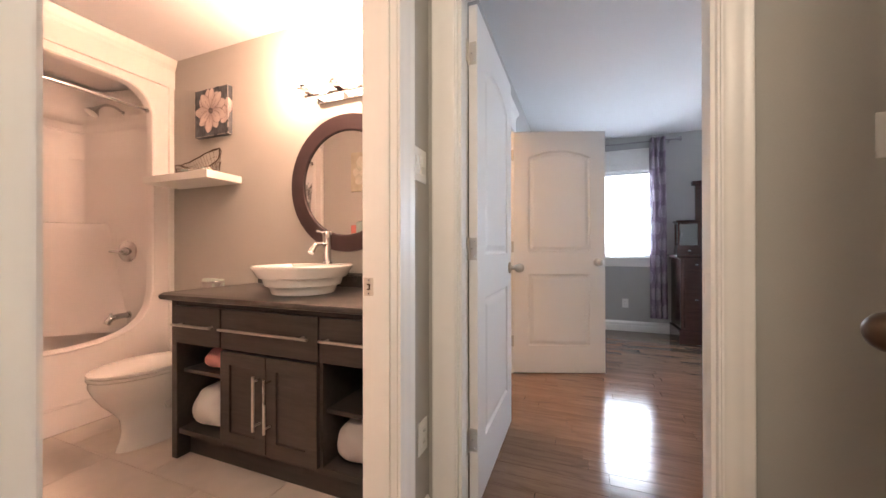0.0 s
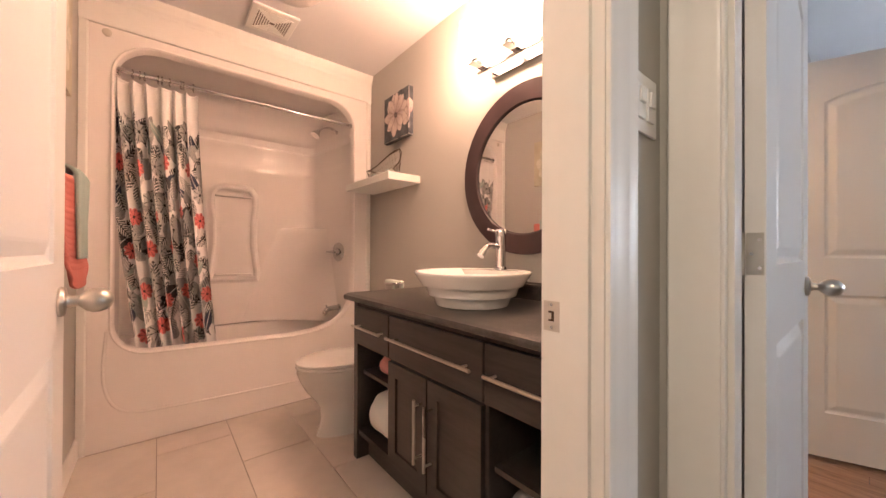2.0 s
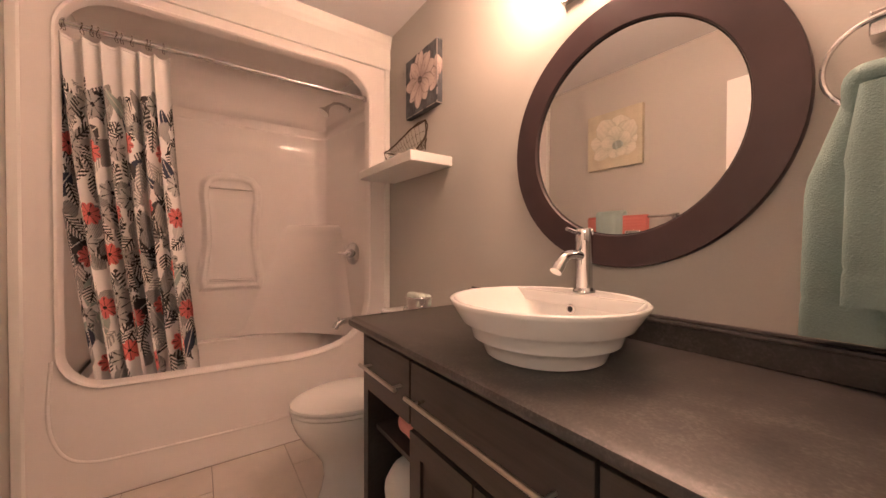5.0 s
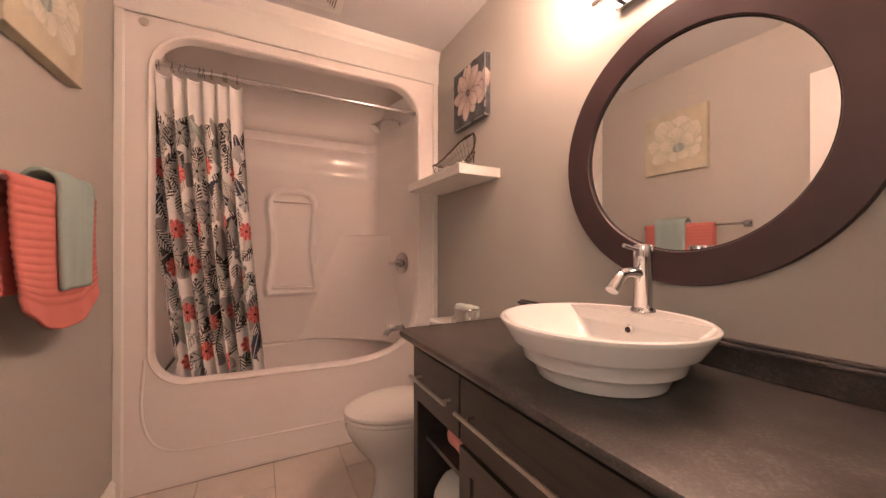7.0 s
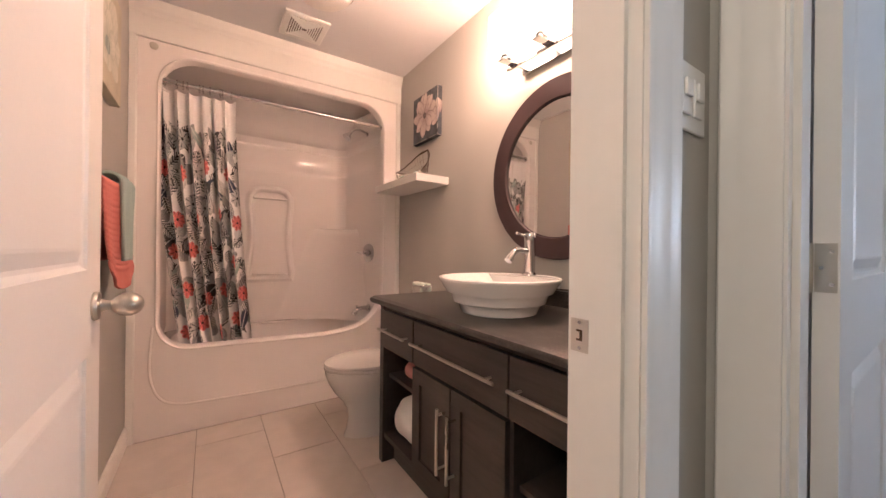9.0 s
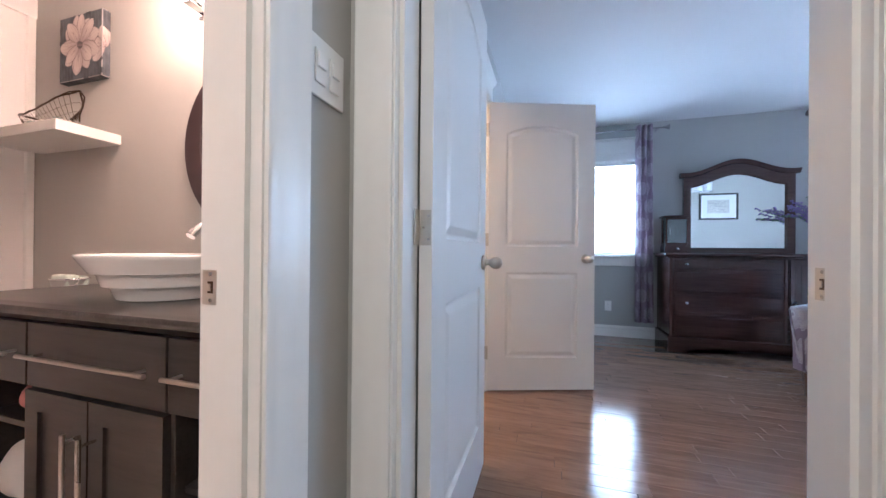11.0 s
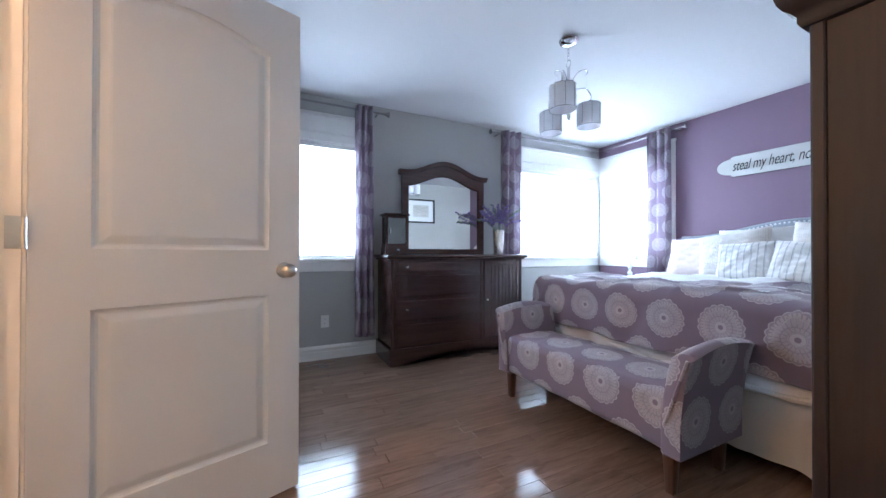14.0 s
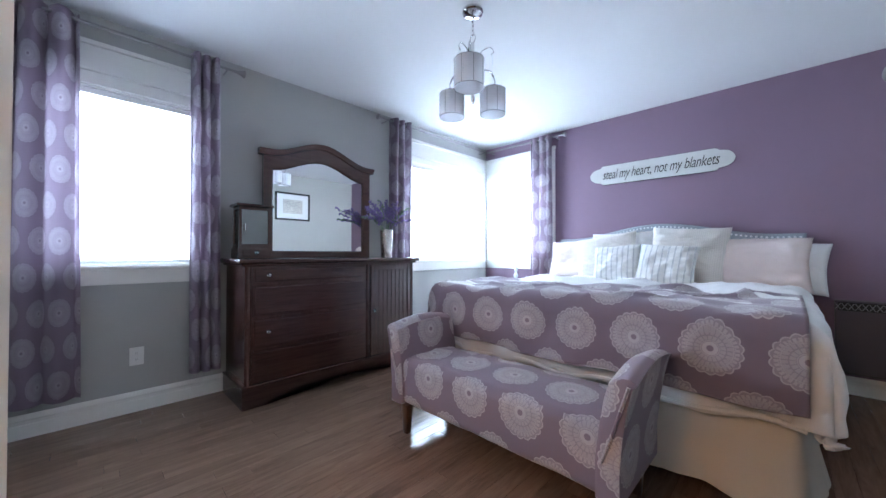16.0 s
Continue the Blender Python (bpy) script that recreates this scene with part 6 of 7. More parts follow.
# ---- bench ----
def cushion_mesh(x0, x1, y0, y1, z0, z1, b, seed=0, amp=0.008, cuts=14, crown=0.0, uvoff=(0, 0), top=0.0):
    bm = bmesh.new()
    bx(bm, x0, x1, y0, y1, z0, z1, b, 3)
    for ax in range(3):
        lo, hi = ((x0, x1), (y0, y1), (z0, z1))[ax]
        m = max(1, int((hi - lo) / 0.04))
        for k in range(1, m):
            no = [0, 0, 0]
            no[ax] = 1
            co = [0, 0, 0]
            co[ax] = lo + (hi - lo) * k / m
            bmesh.ops.bisect_plane(bm, geom=bm.verts[:] + bm.edges[:] + bm.faces[:], plane_co=co, plane_no=no)
    bm.normal_update()
    cube_uv(bm, off=uvoff, top=top)
    for v in bm.verts:
        c = v.co
        d = noise.noise(Vector((c.x * 5 + seed, c.y * 5, c.z * 5))) * amp + noise.noise(Vector((c.x * 16, c.y * 13 + seed, c.z * 14))) * amp * 0.4
        v.co += v.normal * d
        if crown:
            k = max(0, 1 - (2 * (c.x - x0) / (x1 - x0) - 1) ** 2) * max(0, 1 - (2 * (c.y - y0) / (y1 - y0) - 1) ** 6)
            if c.z > (z0 + z1) / 2:
                v.co.z += crown * k
    return bm


def bench():
    e = base("bench", 1.67, 4.16, 0, "plum medallion upholstered bench at the foot of the bed", "bench")
    e.matrix_world = Matrix()
    X0, X1, Y0, Y1 = 1.445, 1.885, 3.555, 4.735
    bm = cushion_mesh(X0, X1, Y0 + 0.005, Y1 - 0.005, 0.165, 0.415, 0.035, 3, 0.006, crown=0.025, top=-1.025)
    for v in bm.verts:
        # gathers across the seat
        c = v.co
        if c.z > 0.38:
            v.co.z += 0.012 * math.sin(c.y * 60 + 8 * noise.noise(c * 4)) * max(0, noise.noise(Vector((c.y * 3, c.x * 2, 1))) + 0.25)
    part("seat", bm, FABRIC, e, smooth=True)
    for s, yy in ((-1, Y0), (1, Y1)):
        # an outward-leaning arm, padded, higher at the back than at the front
        bm = bmesh.new()
        loops = []
        for k in range(13):
            u = k / 12
            x = X0 - 0.012 + (X1 - X0 + 0.02) * u
            top = 0.600 + 0.035 * math.sin(u * math.pi * 0.9)
            lean = 0.055
            th = 0.085
            ring = []
            sec = [(0.0, 0.17), (0.0, 0.30), (0.25, 0.42), (0.55, 0.52), (0.85, top - 0.02), (1.0, top)]
            prof = []
            inner = [(-th * 0.62 + lean * q, z) for q, z in sec[:-1]]
            cap = [(lean - th * 0.45, top - 0.006), (lean - th * 0.2, top + 0.006), (lean + th * 0.12, top + 0.006), (lean + th * 0.36, top - 0.006)]
            outer = [(th * 0.38 + lean * q, z) for q, z in sec[:-1]][::-1]
            for o, z in inner + cap + outer:
                ring.append((x, yy + s * o, z))
            loops.append(ring)
        first = [(X0 - 0.022, yy + (q[1] - yy) * 0.80 + s * 0.005, 0.19 + (q[2] - 0.19) * 0.965) for q in loops[0]]
        last = [(X1 + 0.018, yy + (q[1] - yy) * 0.80 + s * 0.005, 0.19 + (q[2] - 0.19) * 0.965) for q in loops[-1]]
        loft(bm, [first] + loops + [last], cap0=True, cap1=True)
        bmesh.ops.recalc_face_normals(bm, faces=bm.faces)
        cube_uv(bm, off=(0.13 * s, 0.05))
        part("arm", bm, FABRIC, e, smooth=True)
        bm = bmesh.new()
        pts = smooth_path([(X0 - 0.022, yy - s * 0.03, 0.30), (X0 - 0.030, yy + s * 0.012, 0.42), (X0 - 0.026, yy + s * 0.062, 0.585)], 6)
        tube(bm, pts, 0.006, 6)
        cube_uv(bm)
        part("arm_seam", bm, FABRIC, e, smooth=True)
    LEG = wood("walnut_leg", (0.035, 0.014, 0.008), (0.11, 0.045, 0.022), 0.3, (26, 26, 1.5), 5)
    for x in (1.468, 1.835):
        for y in (Y0 + 0.03, Y1 - 0.055):
            bm = bmesh.new()
            loft(bm, [ringpts(x + (0.0 if z else (0.0)), y, z, r, n=16, p=8) for z, r in ((0, 0.017), (0.165, 0.026))], cap0=True, cap1=True)
            part("leg", bm, LEG, e, "square tapered wooden leg", smooth=True)
    for y in (4.16,):
        bm = bmesh.new()
        loft(bm, [ringpts(1.80, y, z, r, n=16, p=8) for z, r in ((0, 0.017), (0.165, 0.026))], cap0=True, cap1=True)
        part("leg", bm, LEG, e, "square tapered wooden leg", smooth=True)


bench()


# ---- bed ----
BX0, BX1, BY0, BY1, BT = 2.02, 4.00, 3.05, 4.98, 0.755


def rsheet(name, e, material, x0, x1, y0, y1, top, hem, r=0.09, foot=True, sides=(1, 1), nu=70, nv=80, amp=0.012, seed=0, puff=0.0, folds=0.0, uv=False, edge=0.03, hemwave=0.0, solid=0.0, crease=0.0, label=""):
    """Cloth laid over the bed: flat on top and hanging over the foot and the sides down to hem."""
    drop = top - hem
    Lf = drop if foot else 0
    a0 = -(Lf)
    ext0 = drop if sides[0] else 0
    ext1 = drop if sides[1] else 0
    U0, U1 = a0, x1 - x0
    V0, V1 = -ext0, (y1 - y0) + ext1
    bm = bmesh.new()

    def over(t, L):
        """distance past an edge -> (outward, downward)"""
        if t >= 0:
            return 0.0, 0.0
        t = -t
        q = r * math.pi / 2
        if t < q:
            return r * math.sin(t / r), r * (1 - math.cos(t / r))
        return r, r + (t - q)

    def fn(u, v):
        s, t = U0 + (U1 - U0) * u, V0 + (V1 - V0) * v
        ox, dx = over(s - r, drop) if foot else (0, 0)
        w = y1 - y0
        oy0, dy0 = over(t - r, drop) if sides[0] else (0, 0)
        oy1, dy1 = over(w - r - t, drop) if sides[1] else (0, 0)
        x = x0 + max(s, r if foot else 0) - ox
        y = y0 + min(max(t, r if sides[0] else 0), w - (r if sides[1] else 0)) - oy0 + oy1
        dn = max(dx, dy0, dy1)
        if dx > 0 and (dy0 > 0 or dy1 > 0):
            dn = math.hypot(dx, max(dy0, dy1)) * 0.86
        z = top - dn
        p = Vector((s * 3.1 + seed, t * 3.3, seed * 0.7))
        nz = noise.noise(p) * amp + noise.noise(p * 2.7) * amp * 0.5
        if crease:
            # sharp drawn folds that run at a slant
            q = Vector((s * 2.0 + t * 1.1, t * 2.6 - s * 1.6, seed))
            nz += crease * (1 - abs(2 * ((q.x * 1.7 + 1.3 * noise.noise(q)) % 1.0) - 1)) ** 3 * max(0.0, noise.noise(q * 0.8) + 0.25) * 2.2
        if dn < r:
            z += nz + puff * (0.5 + 0.5 * math.sin(s * 9 + seed) * math.sin(t * 8))
        k = min(1, dn / max(drop, 0.01))
        wave = (folds * math.sin((s if (dy0 > dx or dy1 > dx) else t) * 2 * math.pi / 0.34 + seed + 2 * noise.noise(p * 0.5)) + nz * 0.8) * min(1, dn / (r * 2))
        if dx >= max(dy0, dy1) and dx > 0:
            x -= wave
        elif dy0 > 0:
            y -= wave
        elif dy1 > 0:
            y += wave
        z = max(z, hem + hemwave * math.sin(t * 7 + s * 5 + seed)) if dn > r else z
        return (x, y, z)
    grid_sheet(bm, nu, nv, fn, (lambda u, v: (V0 + (V1 - V0) * v, U0 + (U1 - U0) * u)) if uv else None)
    ob = part(name, bm, material, e, label, smooth=False)
    if solid:
        md = ob.modifiers.new("thickness", "SOLIDIFY")
        md.thickness, md.offset = solid, 0
    return ob


def bed():
    e = base("bed", 3.0, 4.0, 0, "king bed with an upholstered headboard and cream skirt, made up", "bed")
    e.matrix_world = Matrix()
    part("box_spring", box(BX0 + 0.07, BX1, BY0 + 0.06, BY1 - 0.06, 0.17, 0.42, b=0.03), SKIRT, e, smooth=True)
    for x in (BX0 + 0.15, BX1 - 0.15):
        for y in (BY0 + 0.15, BY1 - 0.15):
            part("leg", tube(bmesh.new(), [(x, y, 0), (x, y, 0.18)], 0.022, 12), ESPRESSO, e, "dark bed frame leg")
    part("mattress", box(BX0 + 0.06, BX1, BY0 + 0.05, BY1 - 0.05, 0.42, 0.725, b=0.05, seg=3), LINEN, e, smooth=True)
    # skirt
    bm = bmesh.new()
    path = [(BX1, BY0 + 0.045), (BX0 + 0.045, BY0 + 0.045), (BX0 + 0.045, BY1 - 0.045), (BX1, BY1 - 0.045)]
    lens = [1.93, 1.84, 1.93]
    tot = sum(lens)

    def fn(u, v):
        s = u * tot
        i = 0
        while i < 2 and s > lens[i]:
            s -= lens[i]
            i += 1
        a, b = Vector(path[i]), Vector(path[i + 1])
        d = (b - a).normalized()
        n = Vector((d.y, -d.x)) * -1
        q = a + d * min(s, (b - a).length)
        h = 1 - v
        fl = (0.024 * math.sin(u * 75 + 1.8 * math.sin(u * 17)) + 0.018 * math.sin(u * 27 + 1) + 0.013 * abs(math.sin(u * 110 + 2 * math.sin(u * 13)))) * (0.25 + 0.75 * h)
        out = {0: Vector((0, -1)), 1: Vector((-1, 0)), 2: Vector((0, 1))}[i]
        q = q + out * (0.01 + 0.05 * h + fl)
        return (q.x, q.y, 0.058 + 0.362 * v + 0.018 * math.sin(u * 31) * h)
    grid_sheet(bm, 420, 14, fn)
    part("bed_skirt", bm, SKIRT, e, "cream gathered bed skirt")
    # headboard
    yc, hw = 4.0, 0.99

    def top(y):
        k = abs(y - yc) / hw
        return 1.185 + 0.125 * (0.5 + 0.5 * math.cos(math.pi * min(1, k / 0.86))) if k < 0.86 else 1.185
    n = 44
    ol = [(yc - hw, 0.25), (yc + hw, 0.25)] + [(yc + hw - 2 * hw * k / n, top(yc + hw - 2 * hw * k / n)) for k in range(n + 1)]
    bm = bmesh.new()
    loft(bm, [[(x, u, v) for u, v in inset(ol, d)] for x, d in ((4.094, 0.0), (4.03, 0.0), (4.020, 0.004), (4.014, 0.014))], cap0=True)
    lp = inset(ol, 0.014)
    bm.faces.new([bm.verts.new((4.014, u, v)) for u, v in lp])
    bmesh.ops.triangulate(bm, faces=[f for f in bm.faces if len(f.verts) > 4])
    HBM = mat("grey_blue_linen", (0.35, 0.39, 0.43), 0.9, relief=0.8, var=0.08, grain=380)
    part("headboard", bm, HBM, e, "grey-blue linen headboard", smooth=True, fix=True)
    for s in (-1, 1):
        part("headboard_leg", box(4.04, 4.085, yc + s * 0.93 - 0.03, yc + s * 0.93 + 0.03, 0, 0.26), ESPRESSO, e)
    nail = bmesh.new()
    bmesh.ops.create_icosphere(nail, subdivisions=1, radius=0.0095)
    me = bpy.data.meshes.new("nailhead")
    nail.to_mesh(me)
    nail.free()
    me.materials.append(mat("polished_nailhead", (0.82, 0.83, 0.86), 0.3, 0.5, relief=0.0, var=0.0))
    pts = []
    lp = inset(ol, 0.030)
    walk_pts = lp[1:] + lp[:1]
    acc = 0.0
    for a, b in zip(walk_pts, walk_pts[1:]):
        a, b = Vector(a), Vector(b)
        L = (b - a).length
        t = 0.032 - acc
        while t < L:
            pts.append(a + (b - a) * t / L)
            t += 0.032
        acc = (acc + L) % 0.032
    for p in pts:
        if p.y > 0.55:
            shared("nailhead", me, e, Matrix.Translation((4.0125, p.x, p.y)) @ Matrix.Diagonal((0.5, 1, 1, 1)))
    d = base("duvet", 3.0, 4.0, 0.75, "rumpled white cotton duvet spread over the bed", "duvet")
    d.matrix_world = Matrix()
    rsheet("cover", d, LINEN, BX0 - 0.005, BX1 - 0.05, BY0 - 0.03, BY1 + 0.03, 0.762, 0.372, 0.08, amp=0.034, seed=2.3, puff=0.018, folds=0.026, nu=130, nv=150, hemwave=0.018, solid=0.028, crease=0.016)
    pts = [(BX0 - 0.030 + 0.010 * math.sin(k * 0.9), BY0 + 0.02 + (BY1 - BY0 - 0.04) * k / 40, 0.386 + 0.014 * math.sin(k * 0.55)) for k in range(41)]
    part("piping", tube(bmesh.new(), smooth_path(pts, 2), 0.012, 8), LINEN, d, "thick stitched duvet edge", smooth=True)
    rn = base("bed_throw", 2.4, 4.0, 0.75, "plum medallion throw folded across the foot of the bed", "throw")
    rn.matrix_world = Matrix()
    rsheet("cloth", rn, FABRIC, BX0 - 0.078, 2.72, BY0 + 0.015, BY1 + 0.03, 0.802, 0.455, 0.09, sides=(0, 1), amp=0.024, seed=5.1, folds=0.010, nu=90, nv=150, uv=True, hemwave=0.010, solid=0.006, crease=0.024)


bed()


def pillow(name, w, h, t, m, material, label, cat="pillow", seed=0, stripes=False, kind_="pillow"):
    e = base(name, 0, 0, 0, label, cat)
    e.matrix_world = m
    n = 34
    bm = bmesh.new()
    uvl = bm.loops.layers.uv.verify()
    for s in (1, -1):
        g = []
        for i in range(n + 1):
            row = []
            for j in range(n + 1):
                a, b = 2 * i / n - 1, 2 * j / n - 1
                k = max(0, (1 - a ** 4) * (1 - b ** 4)) ** 0.5
                pin = 1 - 0.07 * (1 - abs(a) ** 1.5) * abs(b) ** 2 - 0.0
                pin2 = 1 - 0.07 * (1 - abs(b) ** 1.5) * abs(a) ** 2
                z = s * t / 2 * k * (1 + 0.22 * noise.noise(Vector((a * 2 + seed, b * 2, s)))) + 0.009 * noise.noise(Vector((a * 5, b * 5 + seed, s))) + 0.006 * noise.noise(Vector((a * 13 + 4 * b, b * 11, s + seed)))
                row.append(bm.verts.new((a * w / 2 * pin2, b * h / 2 * pin, z)))
            g.append(row)
        for i in range(n):
            for j in range(n):
                q = [g[i][j], g[i + 1][j], g[i + 1][j + 1], g[i][j + 1]]
                f = bm.faces.new(q if s > 0 else q[::-1])
                f.smooth = True
                for lo in f.loops:
                    lo[uvl].uv = (lo.vert.co.x, lo.vert.co.y)
    bmesh.ops.remove_doubles(bm, verts=bm.verts, dist=0.004)
    part("cover", bm, material, e)
    return e


def striped(name, ground, line):
    m = bpy.data.materials.new(name)
    m.use_nodes = True
    t = m.node_tree
    b = t.nodes["Principled BSDF"]
    s = t.nodes.new("ShaderNodeSeparateXYZ")
    link(t, coords(t, "UV"), s.inputs[0])
    fr = M(t, "FRACT", M(t, "MULTIPLY", s.outputs[0], 1 / 0.045))
    a = M(t, "LESS_THAN", M(t, "ABSOLUTE", M(t, "SUBTRACT", fr, 0.42)), 0.045)
    c = M(t, "LESS_THAN", M(t, "ABSOLUTE", M(t, "SUBTRACT", fr, 0.56)), 0.025)
    link(t, mixc(t, M(t, "MULTIPLY", M(t, "MAXIMUM", a, c), 0.75), ground, line), b.inputs["Base Color"])
    b.inputs["Roughness"].default_value = 0.9
    bump(t, b, noise_tex(t, coords(t, "UV"), 500, 2), 0.3, 0.001)
    return m


def knitted(name, color):
    m = bpy.data.materials.new(name)
    m.use_nodes = True
    t = m.node_tree
    b = t.nodes["Principled BSDF"]
    s = t.nodes.new("ShaderNodeSeparateXYZ")
    link(t, coords(t, "UV"), s.inputs[0])
    a = M(t, "ABSOLUTE", M(t, "SINE", M(t, "MULTIPLY", s.outputs[0], math.pi / 0.014)))
    c = M(t, "ABSOLUTE", M(t, "SINE", M(t, "MULTIPLY", s.outputs[1], math.pi / 0.014)))
    h = M(t, "MINIMUM", a, c)
    link(t, mixc(t, h, tuple(k * 0.82 for k in color), color), b.inputs["Base Color"])
    b.inputs["Roughness"].default_value = 0.9
    bump(t, b, h, 0.7, 0.004)
    return m


PINKC = mat("blush_cotton", (0.76, 0.66, 0.64), 0.9, relief=0.3, var=0.03, grain=300)
KNIT = knitted("cream_waffle_knit", (0.82, 0.79, 0.75))
STRIPE = striped("blue_grey_striped_cotton", (0.76, 0.77, 0.76), (0.20, 0.24, 0.29))


def upright(y, z, x, lean, w, h, spin=0.0):
    """Stands a pillow on its edge against the headboard, facing the foot of the bed."""
    m = Matrix(((0, 0, -1, 0), (-1, 0, 0, 0), (0, 1, 0, 0), (0, 0, 0, 1)))
    return Matrix.Translation((x, y, z)) @ Euler((0, radians(lean), 0)).to_matrix().to_4x4() @ m @ pose(0, 0, 0, 0, 0, spin)


pillow("pillow", 0.66, 0.44, 0.17, upright(4.70, 0.96, 3.86, 22, 0, 0, 3), PINKC, "blush pink pillow leaning on the headboard", seed=1)
pillow("pillow", 0.70, 0.44, 0.17, upright(3.33, 0.95, 3.86, 24, 0, 0, -1), PINKC, "blush pink pillow leaning on the headboard", seed=2)
pillow("pillow", 0.62, 0.40, 0.16, upright(3.20, 0.93, 3.95, 16, 0, 0, -4), LINEN, "pale blue-white pillow behind a pink one", seed=3)
pillow("pillow", 0.62, 0.52, 0.18, upright(4.28, 0.99, 3.90, 16, 0, 0, 2), LINEN, "white ruffled pillow behind the striped cushion", seed=8)
pillow("pillow", 0.58, 0.50, 0.18, upright(4.40, 0.975, 3.79, 22, 0, 0, 10), KNIT, "cream knitted cushion leaning among the pillows", "cushion", seed=4)
pillow("pillow", 0.58, 0.52, 0.20, upright(3.74, 1.01, 3.83, 18, 0, 0, -3), KNIT, "large cream waffle-knit cushion leaning among the pillows", "cushion", seed=5)
pillow("cushion", 0.42, 0.38, 0.14, upright(4.26, 0.925, 3.66, 24, 0, 0, 5), STRIPE, "small striped cushion in front of the pillows", "cushion", seed=6)
pillow("cushion", 0.45, 0.38, 0.14, upright(3.86, 0.925, 3.64, 24, 0, 0, -4), STRIPE, "small striped cushion in front of the pillows", "cushion", seed=7)


# ---- nightstand and lamp ----
ns = base("nightstand", 3.83, 5.42, 0, "dark wooden nightstand beside the bed", "nightstand")
part("top", box(-0.22, 0.24, -0.22, 0.22, 0.675, 0.70, b=0.005), CHERRY, ns)
part("body", box(-0.20, 0.23, -0.20, 0.20, 0.12, 0.675, b=0.003), CHERRYV, ns)
for k in range(2):
    part("drawer", box(-0.212, -0.198, -0.18, 0.18, 0.16 + k * 0.26, 0.40 + k * 0.26, b=0.003), CHERRY, ns)
for x in (-0.18, 0.21):
    for y in (-0.18, 0.18):
        part("leg", box(x - 0.02, x + 0.02, y - 0.02, y + 0.02, 0, 0.12, b=0.003), CHERRY, ns)
lp = base("table_lamp", 3.80, 5.45, 0.70, "small table lamp with a glass base and a white drum shade", "table lamp")
part("foot", lathe(bmesh.new(), [(0.060, 0), (0.060, 0.010), (0.030, 0.016), (0.012, 0.022)], n=24), CHROME, lp, smooth=True)
CRYS = mat("clear_cast_glass", (0.75, 0.80, 0.84), 0.08, relief=0.0)
part("stem", lathe(bmesh.new(), [(0.010, 0.018), (0.026, 0.045), (0.030, 0.065), (0.014, 0.09), (0.012, 0.10), (0.024, 0.125), (0.014, 0.16), (0.008, 0.18), (0.006, 0.24)], n=20), CRYS, lp, smooth=True)
part("shade", lathe(bmesh.new(), [(0.085, 0.225), (0.072, 0.400)], n=32, cap0=False, cap1=False), thin_cloth("lamp_shade_cloth", (0.85, 0.86, 0.88), 0.65), lp, "white drum shade", smooth=True)


# ---- sign ----
def sign():
    e = base("wall_sign", 4.099, 4.05, 1.865, "long white wooden sign with dark script lettering above the bed", "sign")
    h, L = 0.100, 0.62
    half = [(0.48, -h), (0.50, -h + 0.010), (0.502, -h + 0.022), (0.515, -h + 0.024)]
    tip = [(0.515 + 0.105 * math.sin(t), -(h - 0.024) * math.cos(t)) for t in [math.pi * k / 14 for k in range(15)]]
    right = half + tip + [(0.515, h - 0.024), (0.502, h - 0.022), (0.50, h - 0.010), (0.48, h)]
    ol = right + [(-u, -v) for u, v in right]
    bm = bmesh.new()
    a = [bm.verts.new((-0.018, -u, v)) for u, v in ol]
    b = [bm.verts.new((0.0, -u, v)) for u, v in ol]
    for i in range(len(a)):
        j = (i + 1) % len(a)
        bm.faces.new((a[i], a[j], b[j], b[i]))
    bm.faces.new(a)
    bm.faces.new(b[::-1])
    bmesh.ops.triangulate(bm, faces=[f for f in bm.faces if len(f.verts) > 4])
    part("board", bm, mat("chalky_white_board", (0.58, 0.585, 0.57), 0.7, var=0.06, grain=60), e, fix=True)
    rim = bmesh.new()
    bx(rim, -0.010, 0.0, -0.49, 0.49, -h - 0.004, -h + 0.001)
    bx(rim, -0.010, 0.0, -0.49, 0.49, h - 0.001, h + 0.004)
    part("edge_band", rim, mat("dark_edge", (0.04, 0.03, 0.03), 0.7), e)
    INK = mat("dark_lettering", (0.020, 0.016, 0.016), 0.7)
    c = bpy.data.curves.new("letters", "FONT")
    c.body, c.size, c.shear, c.extrude, c.align_x, c.align_y = "steal my heart, not my blankets", 0.1, 0.35, 0.001, "CENTER", "CENTER"
    c.offset = -0.0005
    c.space_character = 0.96
    tmp = new("letters", c)
    bpy.context.view_layer.update()
    me = bpy.data.meshes.new_from_object(tmp.evaluated_get(bpy.context.evaluated_depsgraph_get()))
    bpy.data.objects.remove(tmp)
    me.materials.clear()
    me.materials.append(INK)
    xs = [v.co.x for v in me.vertices]
    k = 1.00 / (max(xs) - min(xs))
    ob = new("lettering", me)
    ob.parent = e
    ob.matrix_basis = Matrix.Translation((-0.0195, -0.01, 0.0)) @ Matrix(((0, 0, -1, 0), (-1, 0, 0, 0), (0, 1, 0, 0), (0, 0, 0, 1))) @ Matrix.Diagonal((k, k * 1.75, 1, 1))
    tagged(ob, "dark script lettering")


sign()


